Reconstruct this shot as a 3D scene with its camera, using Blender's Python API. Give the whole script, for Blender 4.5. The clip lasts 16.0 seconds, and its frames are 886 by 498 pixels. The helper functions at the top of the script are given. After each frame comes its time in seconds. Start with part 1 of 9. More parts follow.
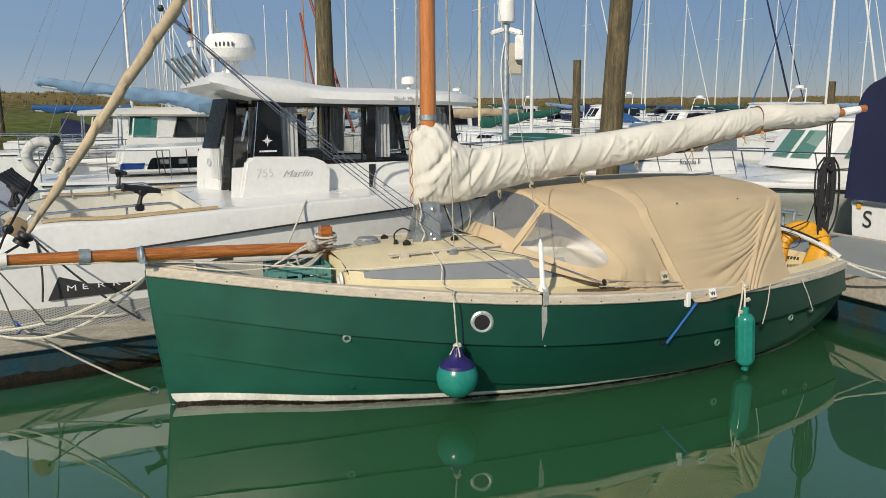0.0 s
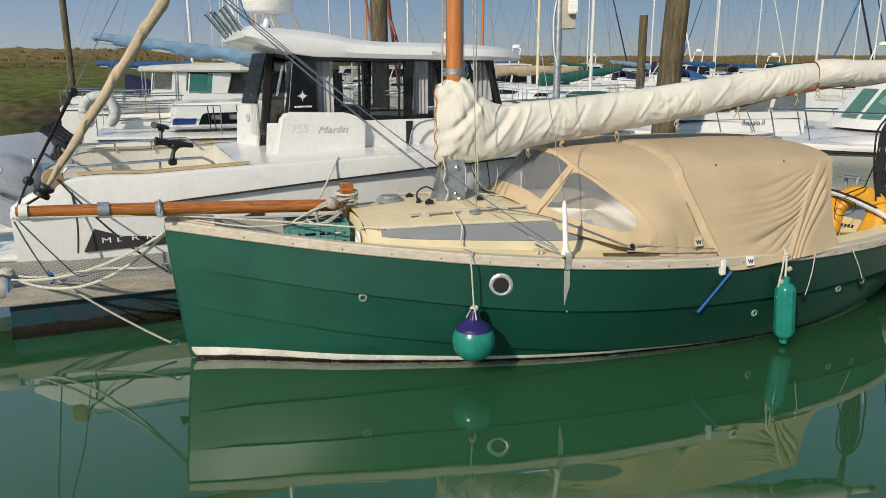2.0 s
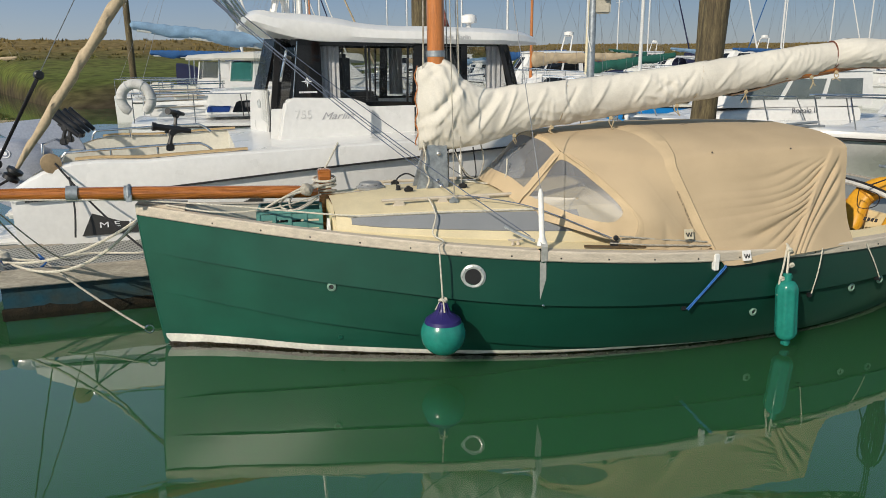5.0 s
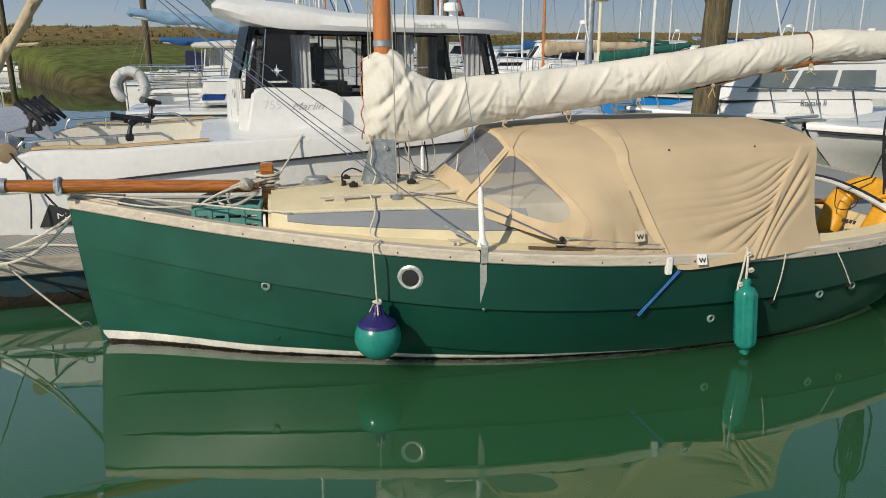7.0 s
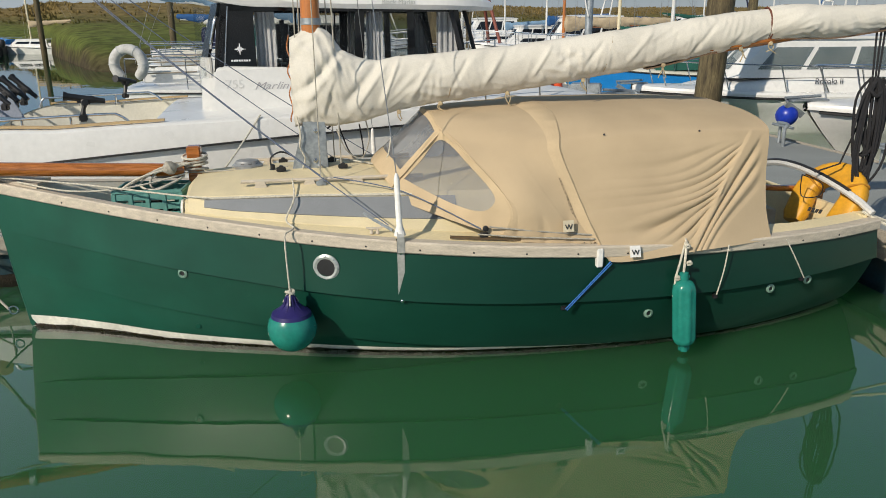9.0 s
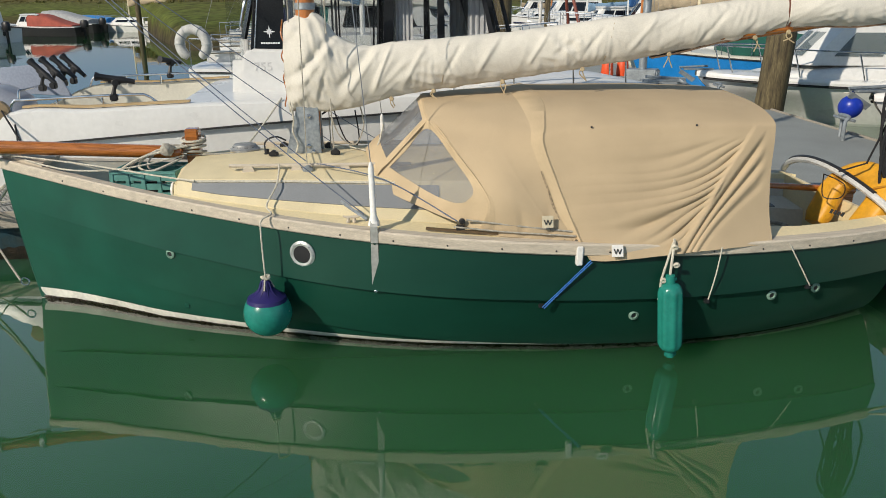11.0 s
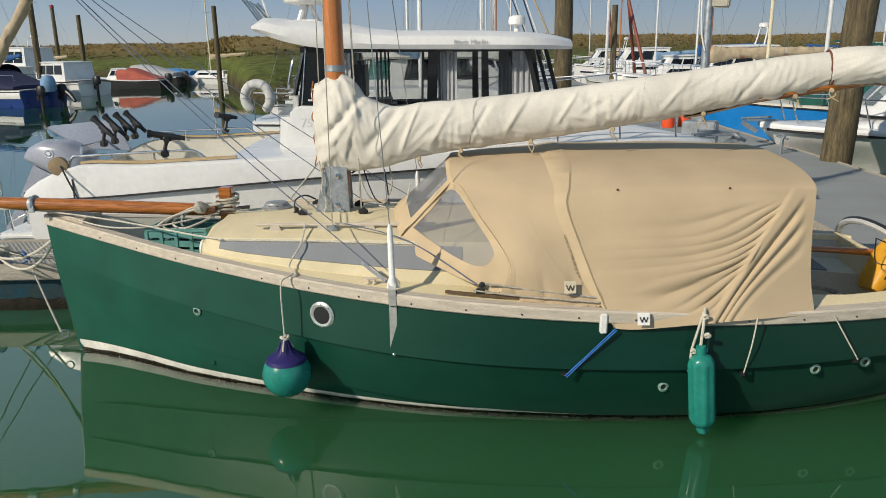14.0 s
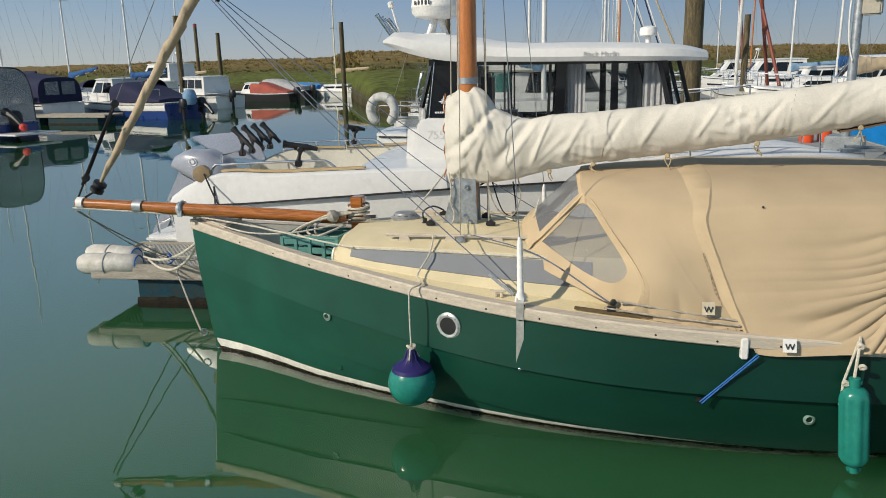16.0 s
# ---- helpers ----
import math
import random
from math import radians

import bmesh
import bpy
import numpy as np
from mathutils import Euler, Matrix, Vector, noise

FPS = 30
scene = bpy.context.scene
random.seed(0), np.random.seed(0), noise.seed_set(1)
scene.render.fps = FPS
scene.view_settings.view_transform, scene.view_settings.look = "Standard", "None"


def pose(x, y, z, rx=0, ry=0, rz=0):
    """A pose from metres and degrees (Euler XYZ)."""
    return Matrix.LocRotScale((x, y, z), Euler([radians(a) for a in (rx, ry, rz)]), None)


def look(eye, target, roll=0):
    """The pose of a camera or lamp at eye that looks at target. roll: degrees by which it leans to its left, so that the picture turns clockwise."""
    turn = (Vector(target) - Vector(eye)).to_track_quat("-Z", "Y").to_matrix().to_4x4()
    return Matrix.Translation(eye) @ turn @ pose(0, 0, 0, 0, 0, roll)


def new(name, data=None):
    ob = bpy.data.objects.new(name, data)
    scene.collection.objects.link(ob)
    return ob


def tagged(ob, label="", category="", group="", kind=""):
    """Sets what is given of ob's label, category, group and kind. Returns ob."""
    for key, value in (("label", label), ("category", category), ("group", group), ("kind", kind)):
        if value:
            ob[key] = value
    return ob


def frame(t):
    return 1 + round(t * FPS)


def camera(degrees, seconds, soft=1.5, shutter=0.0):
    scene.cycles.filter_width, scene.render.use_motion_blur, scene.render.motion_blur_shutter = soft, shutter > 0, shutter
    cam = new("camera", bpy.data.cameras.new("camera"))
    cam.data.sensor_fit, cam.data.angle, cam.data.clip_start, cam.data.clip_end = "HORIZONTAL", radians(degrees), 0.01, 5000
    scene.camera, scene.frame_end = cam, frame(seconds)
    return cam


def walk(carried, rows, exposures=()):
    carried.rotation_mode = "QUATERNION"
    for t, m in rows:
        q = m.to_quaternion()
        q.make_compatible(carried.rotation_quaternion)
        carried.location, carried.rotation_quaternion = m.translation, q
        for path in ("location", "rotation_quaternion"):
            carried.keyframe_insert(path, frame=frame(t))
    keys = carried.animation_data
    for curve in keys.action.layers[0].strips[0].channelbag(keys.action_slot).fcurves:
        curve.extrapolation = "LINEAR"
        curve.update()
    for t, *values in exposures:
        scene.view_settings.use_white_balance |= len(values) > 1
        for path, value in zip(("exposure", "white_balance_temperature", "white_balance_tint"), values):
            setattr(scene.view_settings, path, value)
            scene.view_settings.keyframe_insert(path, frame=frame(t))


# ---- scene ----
cam = camera(61.6, 16.0, soft=0.9)
PATH = [
    (0, (0.213, 0.224, 2.061), (0.131, 2.188, 1.692), -0.4),
    (0.5, (0.261, 0.26, 2.043), (0.147, 2.22, 1.659), -0.2),
    (1, (0.328, 0.313, 2.039), (0.175, 2.264, 1.626), -0.1),
    (1.5, (0.413, 0.361, 2.03), (0.209, 2.3, 1.585), -0.1),
    (2, (0.495, 0.394, 2.031), (0.249, 2.321, 1.557), -0.2),
    (2.5, (0.569, 0.432, 2.017), (0.293, 2.351, 1.524), -0.5),
    (3, (0.546, 0.487, 2.002), (0.253, 2.4, 1.498), -0.6),
    (3.5, (0.548, 0.503, 1.978), (0.242, 2.415, 1.476), -0.7),
    (4, (0.678, 0.535, 1.991), (0.349, 2.442, 1.484), -0.7),
    (6.3, (1.381, 0.923, 1.952), (0.907, 2.804, 1.464), -0.3),
    (6.5, (1.409, 0.952, 1.954), (0.95, 2.834, 1.458), -0.1),
    (7, (1.529, 1.023, 1.986), (1.063, 2.895, 1.458), -0.2),
    (7.5, (1.618, 1.163, 1.983), (1.13, 3.023, 1.432), -0.4),
    (8, (1.754, 1.274, 1.98), (1.249, 3.125, 1.416), -0.5),
    (8.5, (1.986, 1.352, 2.003), (1.459, 3.192, 1.422), -0.4),
    (9, (2.155, 1.415, 1.996), (1.601, 3.246, 1.41), -0.4),
    (9.2, (2.187, 1.457, 1.989), (1.624, 3.282, 1.396), -0.3),
    (11.3, (2.739, 1.783, 2.028), (1.951, 3.509, 1.396), -0.3),
    (11.5, (2.737, 1.833, 2.024), (1.931, 3.551, 1.392), -0.4),
    (12, (2.789, 1.927, 2.041), (1.948, 3.626, 1.406), -1.0),
    (12.5, (2.88, 1.953, 2.043), (2.018, 3.65, 1.431), -1.3),
    (13, (2.926, 1.969, 2.058), (2.049, 3.669, 1.474), -1.3),
    (13.5, (2.929, 1.965, 2.078), (2.031, 3.666, 1.529), -1.2),
    (14, (2.918, 1.945, 2.094), (1.982, 3.636, 1.582), -0.9),
    (14.5, (2.892, 1.928, 2.093), (1.894, 3.591, 1.606), -0.8),
    (15, (2.864, 1.925, 2.095), (1.786, 3.54, 1.617), -0.9),
    (15.5, (2.834, 1.92, 2.087), (1.687, 3.488, 1.615), -1.1),
    (16, (2.82, 1.921, 2.089), (1.627, 3.455, 1.615), -1.3),
]
walk(cam, [(t, look(eye, target, roll)) for t, eye, target, roll in PATH], [(0, 0.0, 6700, 10), (16, 0.0, 6700, 10)])

# ---- world and light ----
SUN_AZ, SUN_EL = -113.0, 33.0
world = bpy.data.worlds.new("sky")
scene.world = world
world.use_nodes = True
wn = world.node_tree.nodes
sky = wn.new("ShaderNodeTexSky")
sky.sky_type = "NISHITA"
sky.sun_disc = False
sky.sun_elevation = radians(SUN_EL)
sky.sun_rotation = radians(90 - SUN_AZ)
sky.air_density, sky.dust_density, sky.ozone_density = 1.0, 0.15, 3.5
tc, sx, ramp, mix, gain = (wn.new(k) for k in ("ShaderNodeTexCoord", "ShaderNodeSeparateXYZ", "ShaderNodeValToRGB", "ShaderNodeMixRGB", "ShaderNodeVectorMath"))
wl_ = world.node_tree.links
# hazy summer sky: the clear-sky model dimmed, mixed with a haze that pales towards the horizon and brightens on the sun's side
gain.operation = "SCALE"
gain.inputs[3].default_value = 0.085
wl_.new(sky.outputs[0], gain.inputs[0])
wl_.new(tc.outputs["Generated"], sx.inputs[0])
wl_.new(sx.outputs[2], ramp.inputs[0])
el = ramp.color_ramp.elements
el[0].position, el[0].color = 0.0, (0.30, 0.37, 0.48, 1)
el[1].position, el[1].color = 1.0, (0.08, 0.14, 0.25, 1)
for p_, c_ in ((0.08, (0.185, 0.295, 0.50)), (0.25, (0.215, 0.36, 0.60)), (0.42, (0.27, 0.41, 0.58)), (0.62, (0.11, 0.19, 0.33))):
    k_ = el.new(p_)
    k_.color = (*c_, 1)
dotp, span, side, tint = wn.new("ShaderNodeVectorMath"), wn.new("ShaderNodeMapRange"), wn.new("ShaderNodeValToRGB"), wn.new("ShaderNodeVectorMath")
dotp.operation, tint.operation = "DOT_PRODUCT", "MULTIPLY"
dotp.inputs[1].default_value = (math.cos(radians(SUN_AZ)), math.sin(radians(SUN_AZ)), 0)
span.inputs["From Min"].default_value = -1.0
el = side.color_ramp.elements
el[0].position, el[0].color = 0.0, (0.74, 0.75, 0.77, 1)
el[1].position, el[1].color = 1.0, (1.52, 1.40, 1.22, 1)
for p_, c_ in ((0.25, (1.18, 1.12, 1.05)), (0.48, (1.62, 1.43, 1.16))):
    k_ = el.new(p_)
    k_.color = (*c_, 1)
wl_.new(tc.outputs["Generated"], dotp.inputs[0])
wl_.new(dotp.outputs["Value"], span.inputs[0])
wl_.new(span.outputs[0], side.inputs[0])
wl_.new(ramp.outputs[0], tint.inputs[0])
wl_.new(side.outputs[0], tint.inputs[1])
mix.inputs[0].default_value = 0.75
wl_.new(gain.outputs[0], mix.inputs[1])
wl_.new(tint.outputs[0], mix.inputs[2])
wl_.new(mix.outputs[0], wn["Background"].inputs[0])
wn["Background"].inputs[1].default_value = 0.95
sun = new("sun", bpy.data.lights.new("sun", "SUN"))
sun.data.energy, sun.data.angle, sun.data.color = 3.95, radians(0.6), (1.0, 0.91, 0.77)
a, e = radians(SUN_AZ), radians(SUN_EL)
sun.matrix_world = look((40 * math.cos(a) * math.cos(e), 40 * math.sin(a) * math.cos(e), 40 * math.sin(e)), (0, 0, 0))
scene.view_settings.exposure = 0.0

# ---- materials ----
MATS = {}


def mat(name, col, rough=0.5, metal=0.0, var=0.12, scale=6.0, bump=0.0, bscale=40.0, col2=None, stretch=(1, 1, 1), spec=0.5, coat=0.0, fine=0.05, sss=0.0, island=0.0):
    """A surface of two-scale procedural variation: broad stains and fine grain."""
    if name in MATS:
        return MATS[name]
    m = bpy.data.materials.new(name)
    m.use_nodes = True
    nt, n = m.node_tree, m.node_tree.nodes
    b = n["Principled BSDF"]
    tc, mp = n.new("ShaderNodeTexCoord"), n.new("ShaderNodeMapping")
    mp.inputs["Scale"].default_value = stretch
    nt.links.new(tc.outputs["Object"], mp.inputs[0])
    n1, n2 = n.new("ShaderNodeTexNoise"), n.new("ShaderNodeTexNoise")
    n1.inputs["Scale"].default_value, n1.inputs["Detail"].default_value = scale, 5
    n2.inputs["Scale"].default_value, n2.inputs["Detail"].default_value = bscale, 4
    for t in (n1, n2):
        nt.links.new(mp.outputs[0], t.inputs["Vector"])
    c2 = col2 or tuple(c * (1 - 2.2 * var) for c in col)
    r1 = n.new("ShaderNodeValToRGB")
    r1.color_ramp.elements[0].position, r1.color_ramp.elements[1].position = 0.3, 0.68
    r1.color_ramp.elements[0].color, r1.color_ramp.elements[1].color = (*c2, 1), (*col, 1)
    nt.links.new(n1.outputs[0], r1.inputs[0])
    h = n.new("ShaderNodeHueSaturation")
    mr = n.new("ShaderNodeMapRange")
    mr.inputs["From Min"].default_value, mr.inputs["From Max"].default_value = 0.3, 0.7
    mr.inputs["To Min"].default_value, mr.inputs["To Max"].default_value = 1 - fine * 2, 1 + fine * 2
    nt.links.new(n2.outputs[0], mr.inputs[0])
    last = mr.outputs[0]
    if island:
        oi, md = n.new("ShaderNodeObjectInfo"), n.new("ShaderNodeMapRange")
        md.inputs["To Min"].default_value, md.inputs["To Max"].default_value = 1 - island, 1 + island
        nt.links.new(oi.outputs["Random"], md.inputs[0])
        mu = n.new("ShaderNodeMath")
        mu.operation = "MULTIPLY"
        nt.links.new(last, mu.inputs[0])
        nt.links.new(md.outputs[0], mu.inputs[1])
        last = mu.outputs[0]
    nt.links.new(last, h.inputs["Value"])
    nt.links.new(r1.outputs[0], h.inputs["Color"])
    nt.links.new(h.outputs[0], b.inputs["Base Color"])
    rr = n.new("ShaderNodeMapRange")
    rr.inputs["To Min"].default_value, rr.inputs["To Max"].default_value = max(0.02, rough - min(0.12, var)), min(1, rough + min(0.12, var))
    nt.links.new(n1.outputs[0], rr.inputs[0])
    nt.links.new(rr.outputs[0], b.inputs["Roughness"])
    b.inputs["Metallic"].default_value = metal
    b.inputs["Specular IOR Level"].default_value = spec
    b.inputs["Coat Weight"].default_value = coat
    b.inputs["Coat Roughness"].default_value = 0.12
    if bump:
        bp = n.new("ShaderNodeBump")
        bp.inputs["Strength"].default_value, bp.inputs["Distance"].default_value = bump, 0.01
        nt.links.new(n2.outputs[0], bp.inputs["Height"])
        nt.links.new(bp.outputs[0], b.inputs["Normal"])
    MATS[name] = m
    return m


def glass_mat(name, tint, alpha, rough=0.05):
    """A tinted pane: part clear, part a dark gloss."""
    m = bpy.data.materials.new(name)
    m.use_nodes = True
    nt, n = m.node_tree, m.node_tree.nodes
    b = n["Principled BSDF"]
    b.inputs["Base Color"].default_value = (*tint, 1)
    b.inputs["Roughness"].default_value = rough
    tr, mx = n.new("ShaderNodeBsdfTransparent"), n.new("ShaderNodeMixShader")
    tr.inputs[0].default_value = (0.95, 0.96, 0.96, 1)
    tc, nz, mr = n.new("ShaderNodeTexCoord"), n.new("ShaderNodeTexNoise"), n.new("ShaderNodeMapRange")
    nz.inputs["Scale"].default_value, nz.inputs["Detail"].default_value = 3.0, 4
    nt.links.new(tc.outputs["Object"], nz.inputs["Vector"])
    mr.inputs["To Min"].default_value, mr.inputs["To Max"].default_value = max(0, alpha - 0.15), min(1, alpha + 0.15)
    nt.links.new(nz.outputs[0], mr.inputs[0])
    nt.links.new(mr.outputs[0], mx.inputs[0])
    nt.links.new(tr.outputs[0], mx.inputs[1])
    nt.links.new(b.outputs[0], mx.inputs[2])
    nt.links.new(mx.outputs[0], n["Material Output"].inputs[0])
    MATS[name] = m
    return m


GREEN = mat("green_gloss_paint", (0.0014, 0.034, 0.0215), 0.36, var=0.09, scale=1.6, bscale=7, fine=0.03, spec=0.42, stretch=(0.6, 1, 2.2))


def paint_bow_sheen(m, x0, x1, col):
    """Sun sheen painted into the colour: paler towards the bow, in uneven cloudy patches."""
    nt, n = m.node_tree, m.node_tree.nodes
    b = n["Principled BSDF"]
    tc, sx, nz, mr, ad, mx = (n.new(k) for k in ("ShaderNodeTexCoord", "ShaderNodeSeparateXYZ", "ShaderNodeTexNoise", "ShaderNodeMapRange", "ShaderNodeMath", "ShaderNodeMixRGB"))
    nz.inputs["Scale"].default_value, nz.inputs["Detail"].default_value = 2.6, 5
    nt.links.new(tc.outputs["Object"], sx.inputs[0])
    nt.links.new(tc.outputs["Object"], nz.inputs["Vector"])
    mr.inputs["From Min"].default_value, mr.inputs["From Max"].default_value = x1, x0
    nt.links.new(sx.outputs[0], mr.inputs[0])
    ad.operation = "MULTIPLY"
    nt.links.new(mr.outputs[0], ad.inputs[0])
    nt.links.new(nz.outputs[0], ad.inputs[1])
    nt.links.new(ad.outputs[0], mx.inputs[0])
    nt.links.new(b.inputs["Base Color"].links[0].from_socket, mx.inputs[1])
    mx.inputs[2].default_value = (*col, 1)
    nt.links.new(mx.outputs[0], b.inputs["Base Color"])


# lighter green mixed in forward, standing in for sunlight on the bow
paint_bow_sheen(GREEN, -0.4, 3.6, (0.010, 0.128, 0.082))
GREEN.node_tree.nodes["Principled BSDF"].inputs["Sheen Weight"].default_value = 0.07
GREEN.node_tree.nodes["Principled BSDF"].inputs["Sheen Roughness"].default_value = 0.45
GREEN.node_tree.nodes["Principled BSDF"].inputs["Sheen Tint"].default_value = (0.45, 0.95, 0.75, 1)
BOOT = mat("white_boot_paint", (0.78, 0.76, 0.68), 0.5, var=0.12, scale=5)
FOUL = mat("dark_antifouling", (0.034, 0.042, 0.020), 1.0, var=0.2, scale=9, spec=0.0)
CREAM = mat("cream_gelcoat", (0.80, 0.68, 0.42), 0.45, var=0.05, scale=3, bscale=60, fine=0.03)
CREAMROOF = mat("cream_nonskid", (0.72, 0.62, 0.40), 0.7, var=0.08, scale=4, bump=0.3, bscale=220)
TEAK = mat("weathered_teak", (0.60, 0.53, 0.43), 0.8, var=0.12, scale=5, stretch=(1, 9, 9), bump=0.15, bscale=30, fine=0.06)
VARN = mat("varnished_spar_wood", (0.50, 0.165, 0.028), 0.28, var=0.24, scale=5, stretch=(0.6, 16, 16), coat=0.9, bscale=30, fine=0.08)
MASTWOOD = mat("varnished_mast_wood", (0.55, 0.19, 0.045), 0.32, var=0.14, scale=5, stretch=(12, 12, 1), coat=0.5, bscale=30, fine=0.08)
GREYPANEL = mat("grey_deck_paint", (0.23, 0.245, 0.26), 0.75, var=0.06, scale=4, bump=0.2, bscale=160)
CANVAS = mat("tan_canvas", (0.50, 0.39, 0.255), 0.9, var=0.06, scale=2.5, bump=0.12, bscale=260, fine=0.04, spec=0.15)
CANVASD = mat("tan_canvas_hem", (0.54, 0.42, 0.27), 0.9, var=0.06, scale=6, bump=0.12, bscale=200, spec=0.15)
SAILC = mat("cream_canvas", (0.66, 0.63, 0.56), 0.8, var=0.07, scale=3, bump=0.08, bscale=120, fine=0.03, spec=0.25)
SAILBROWN = mat("brown_canvas_lining", (0.16, 0.10, 0.06), 0.9, var=0.15, scale=6)
GALV = mat("galvanised_steel", (0.40, 0.44, 0.47), 0.5, metal=0.6, var=0.15, scale=14, bscale=50, fine=0.08)
STEEL = mat("stainless_steel", (0.70, 0.71, 0.72), 0.22, metal=1.0, var=0.08, scale=12)
BLACK = mat("black_plastic", (0.018, 0.018, 0.020), 0.45, var=0.15, scale=8)
RUBBER = mat("black_rubber", (0.02, 0.02, 0.022), 0.6, var=0.1)
WHITEGEL = mat("white_gelcoat", (0.75, 0.75, 0.735), 0.28, var=0.04, scale=1.5, bscale=18, fine=0.02, coat=0.25)
WHITEMATT = mat("white_plastic", (0.80, 0.79, 0.76), 0.45, var=0.05, scale=7)
OFFWHITE = mat("off_white_gelcoat", (0.70, 0.68, 0.60), 0.4, var=0.07, scale=3, fine=0.03)
GREYGEL = mat("pale_grey_gelcoat", (0.45, 0.48, 0.49), 0.4, var=0.06, scale=3)
ROPE = mat("white_rope", (0.70, 0.66, 0.55), 0.9, var=0.15, scale=60, bump=0.6, bscale=260, stretch=(1, 1, 1))
ROPEGREY = mat("weathered_rope", (0.48, 0.45, 0.38), 0.95, var=0.2, scale=40, bump=0.6, bscale=260)
ROPEBLUE = mat("blue_rope", (0.03, 0.16, 0.50), 0.8, var=0.2, scale=60)
ROPEDARK = mat("dark_rope", (0.022, 0.022, 0.026), 0.9, var=0.2, scale=60, bump=0.5, bscale=200)
SHEETROPE = mat("blue_fleck_rope", (0.14, 0.17, 0.24), 0.85, var=0.2, scale=80)
RINGMETAL = mat("pale_cast_ring", (0.52, 0.55, 0.53), 0.42, metal=0.45, var=0.10, scale=20)
WIRE = mat("rigging_wire", (0.36, 0.36, 0.36), 0.4, metal=0.8, var=0.1)
FENDER = mat("teal_vinyl", (0.016, 0.22, 0.175), 0.24, var=0.08, scale=9, fine=0.04)
FENDERBLUE = mat("violet_blue_vinyl", (0.022, 0.016, 0.12), 0.4, var=0.1, scale=12)
YELLOW = mat("yellow_vinyl", (0.72, 0.35, 0.014), 0.5, var=0.10, scale=9, col2=(0.55, 0.27, 0.02))
CRATE = mat("green_crate_plastic", (0.11, 0.30, 0.27), 0.5, var=0.12, scale=9)
PILE = mat("tarred_timber", (0.150, 0.120, 0.062), 0.85, var=0.2, scale=3, col2=(0.045, 0.033, 0.018), stretch=(6, 6, 0.7), bump=0.7, bscale=16, fine=0.2)
PONT = mat("grey_timber", (0.42, 0.38, 0.32), 0.85, var=0.15, scale=4, stretch=(1, 6, 6), bump=0.3, bscale=30, fine=0.1)
CONC = mat("grey_walkway", (0.27, 0.29, 0.285), 0.85, var=0.08, scale=1.3, bump=0.2, bscale=60, fine=0.05)
FLOATBLUE = mat("blue_float_hull", (0.010, 0.050, 0.075), 0.7, var=0.25, scale=5, col2=(0.03, 0.04, 0.035), bump=0.5, bscale=30, spec=0.15)
WEED = mat("wet_weed", (0.004, 0.005, 0.003), 0.7, var=0.4, scale=14, col2=(0.016, 0.011, 0.004), bump=0.8, bscale=60, spec=0.2)
SCUM = mat("wet_brown_scum", (0.012, 0.008, 0.004), 0.28, var=0.3, scale=30, col2=(0.035, 0.022, 0.010), bump=0.9, bscale=90, spec=0.6)
STRAP = mat("pale_galvanised_strap", (0.50, 0.50, 0.47), 0.5, metal=0.25, var=0.12, scale=16, fine=0.06)
NAVY = mat("navy_canvas", (0.010, 0.014, 0.055), 0.85, var=0.12, scale=3)
BLUECANVAS = mat("faded_blue_canvas", (0.22, 0.36, 0.52), 0.9, var=0.16, scale=3)
MIDBLUE = mat("blue_canvas", (0.02, 0.10, 0.28), 0.85, var=0.12, scale=3)
GREENCANVAS = mat("dark_green_canvas", (0.01, 0.10, 0.075), 0.85, var=0.12, scale=3)
TANCANVAS = mat("faded_tan_canvas", (0.50, 0.40, 0.27), 0.9, var=0.12, scale=4)
BLUEHULL = mat("blue_hull_paint", (0.015, 0.05, 0.22), 0.3, var=0.1, scale=3)
BRIGHTBLUE = mat("bright_blue_paint", (0.01, 0.22, 0.62), 0.35, var=0.08, scale=3)
REDCANVAS = mat("faded_red_canvas", (0.42, 0.10, 0.07), 0.85, var=0.12, scale=3)
ORANGE = mat("orange_plastic", (0.80, 0.09, 0.02), 0.45, var=0.08)
ALU = mat("mast_aluminium", (0.72, 0.72, 0.70), 0.45, metal=0.2, var=0.05)
CREAMSPAR = mat("cream_painted_spar", (0.72, 0.64, 0.44), 0.5, var=0.06)
GREYENG = mat("grey_engine_cowl", (0.31, 0.33, 0.39), 0.3, var=0.05, coat=0.4)
LOGOWHITE = mat("white_lettering", (0.75, 0.76, 0.78), 0.5, var=0.02)
LOGOGREY = mat("silver_lettering", (0.50, 0.50, 0.49), 0.5, var=0.02)
LOGOBLACK = mat("black_lettering", (0.03, 0.03, 0.03), 0.5, var=0.02)
CURTAIN = mat("grey_curtain", (0.55, 0.55, 0.57), 0.9, var=0.1, scale=6)
VINYL = glass_mat("clear_vinyl", (0.33, 0.34, 0.36), 0.40, 0.30)
VINYL.node_tree.nodes["Principled BSDF"].inputs["Specular IOR Level"].default_value = 0.5
TINTGLASS = glass_mat("tinted_glass", (0.03, 0.035, 0.04), 0.04, 0.03)
DARKGLASS = mat("black_glass", (0.006, 0.007, 0.009), 0.06, var=0.05)
TEALGLASS = glass_mat("green_glass", (0.05, 0.22, 0.20), 0.6, 0.04)


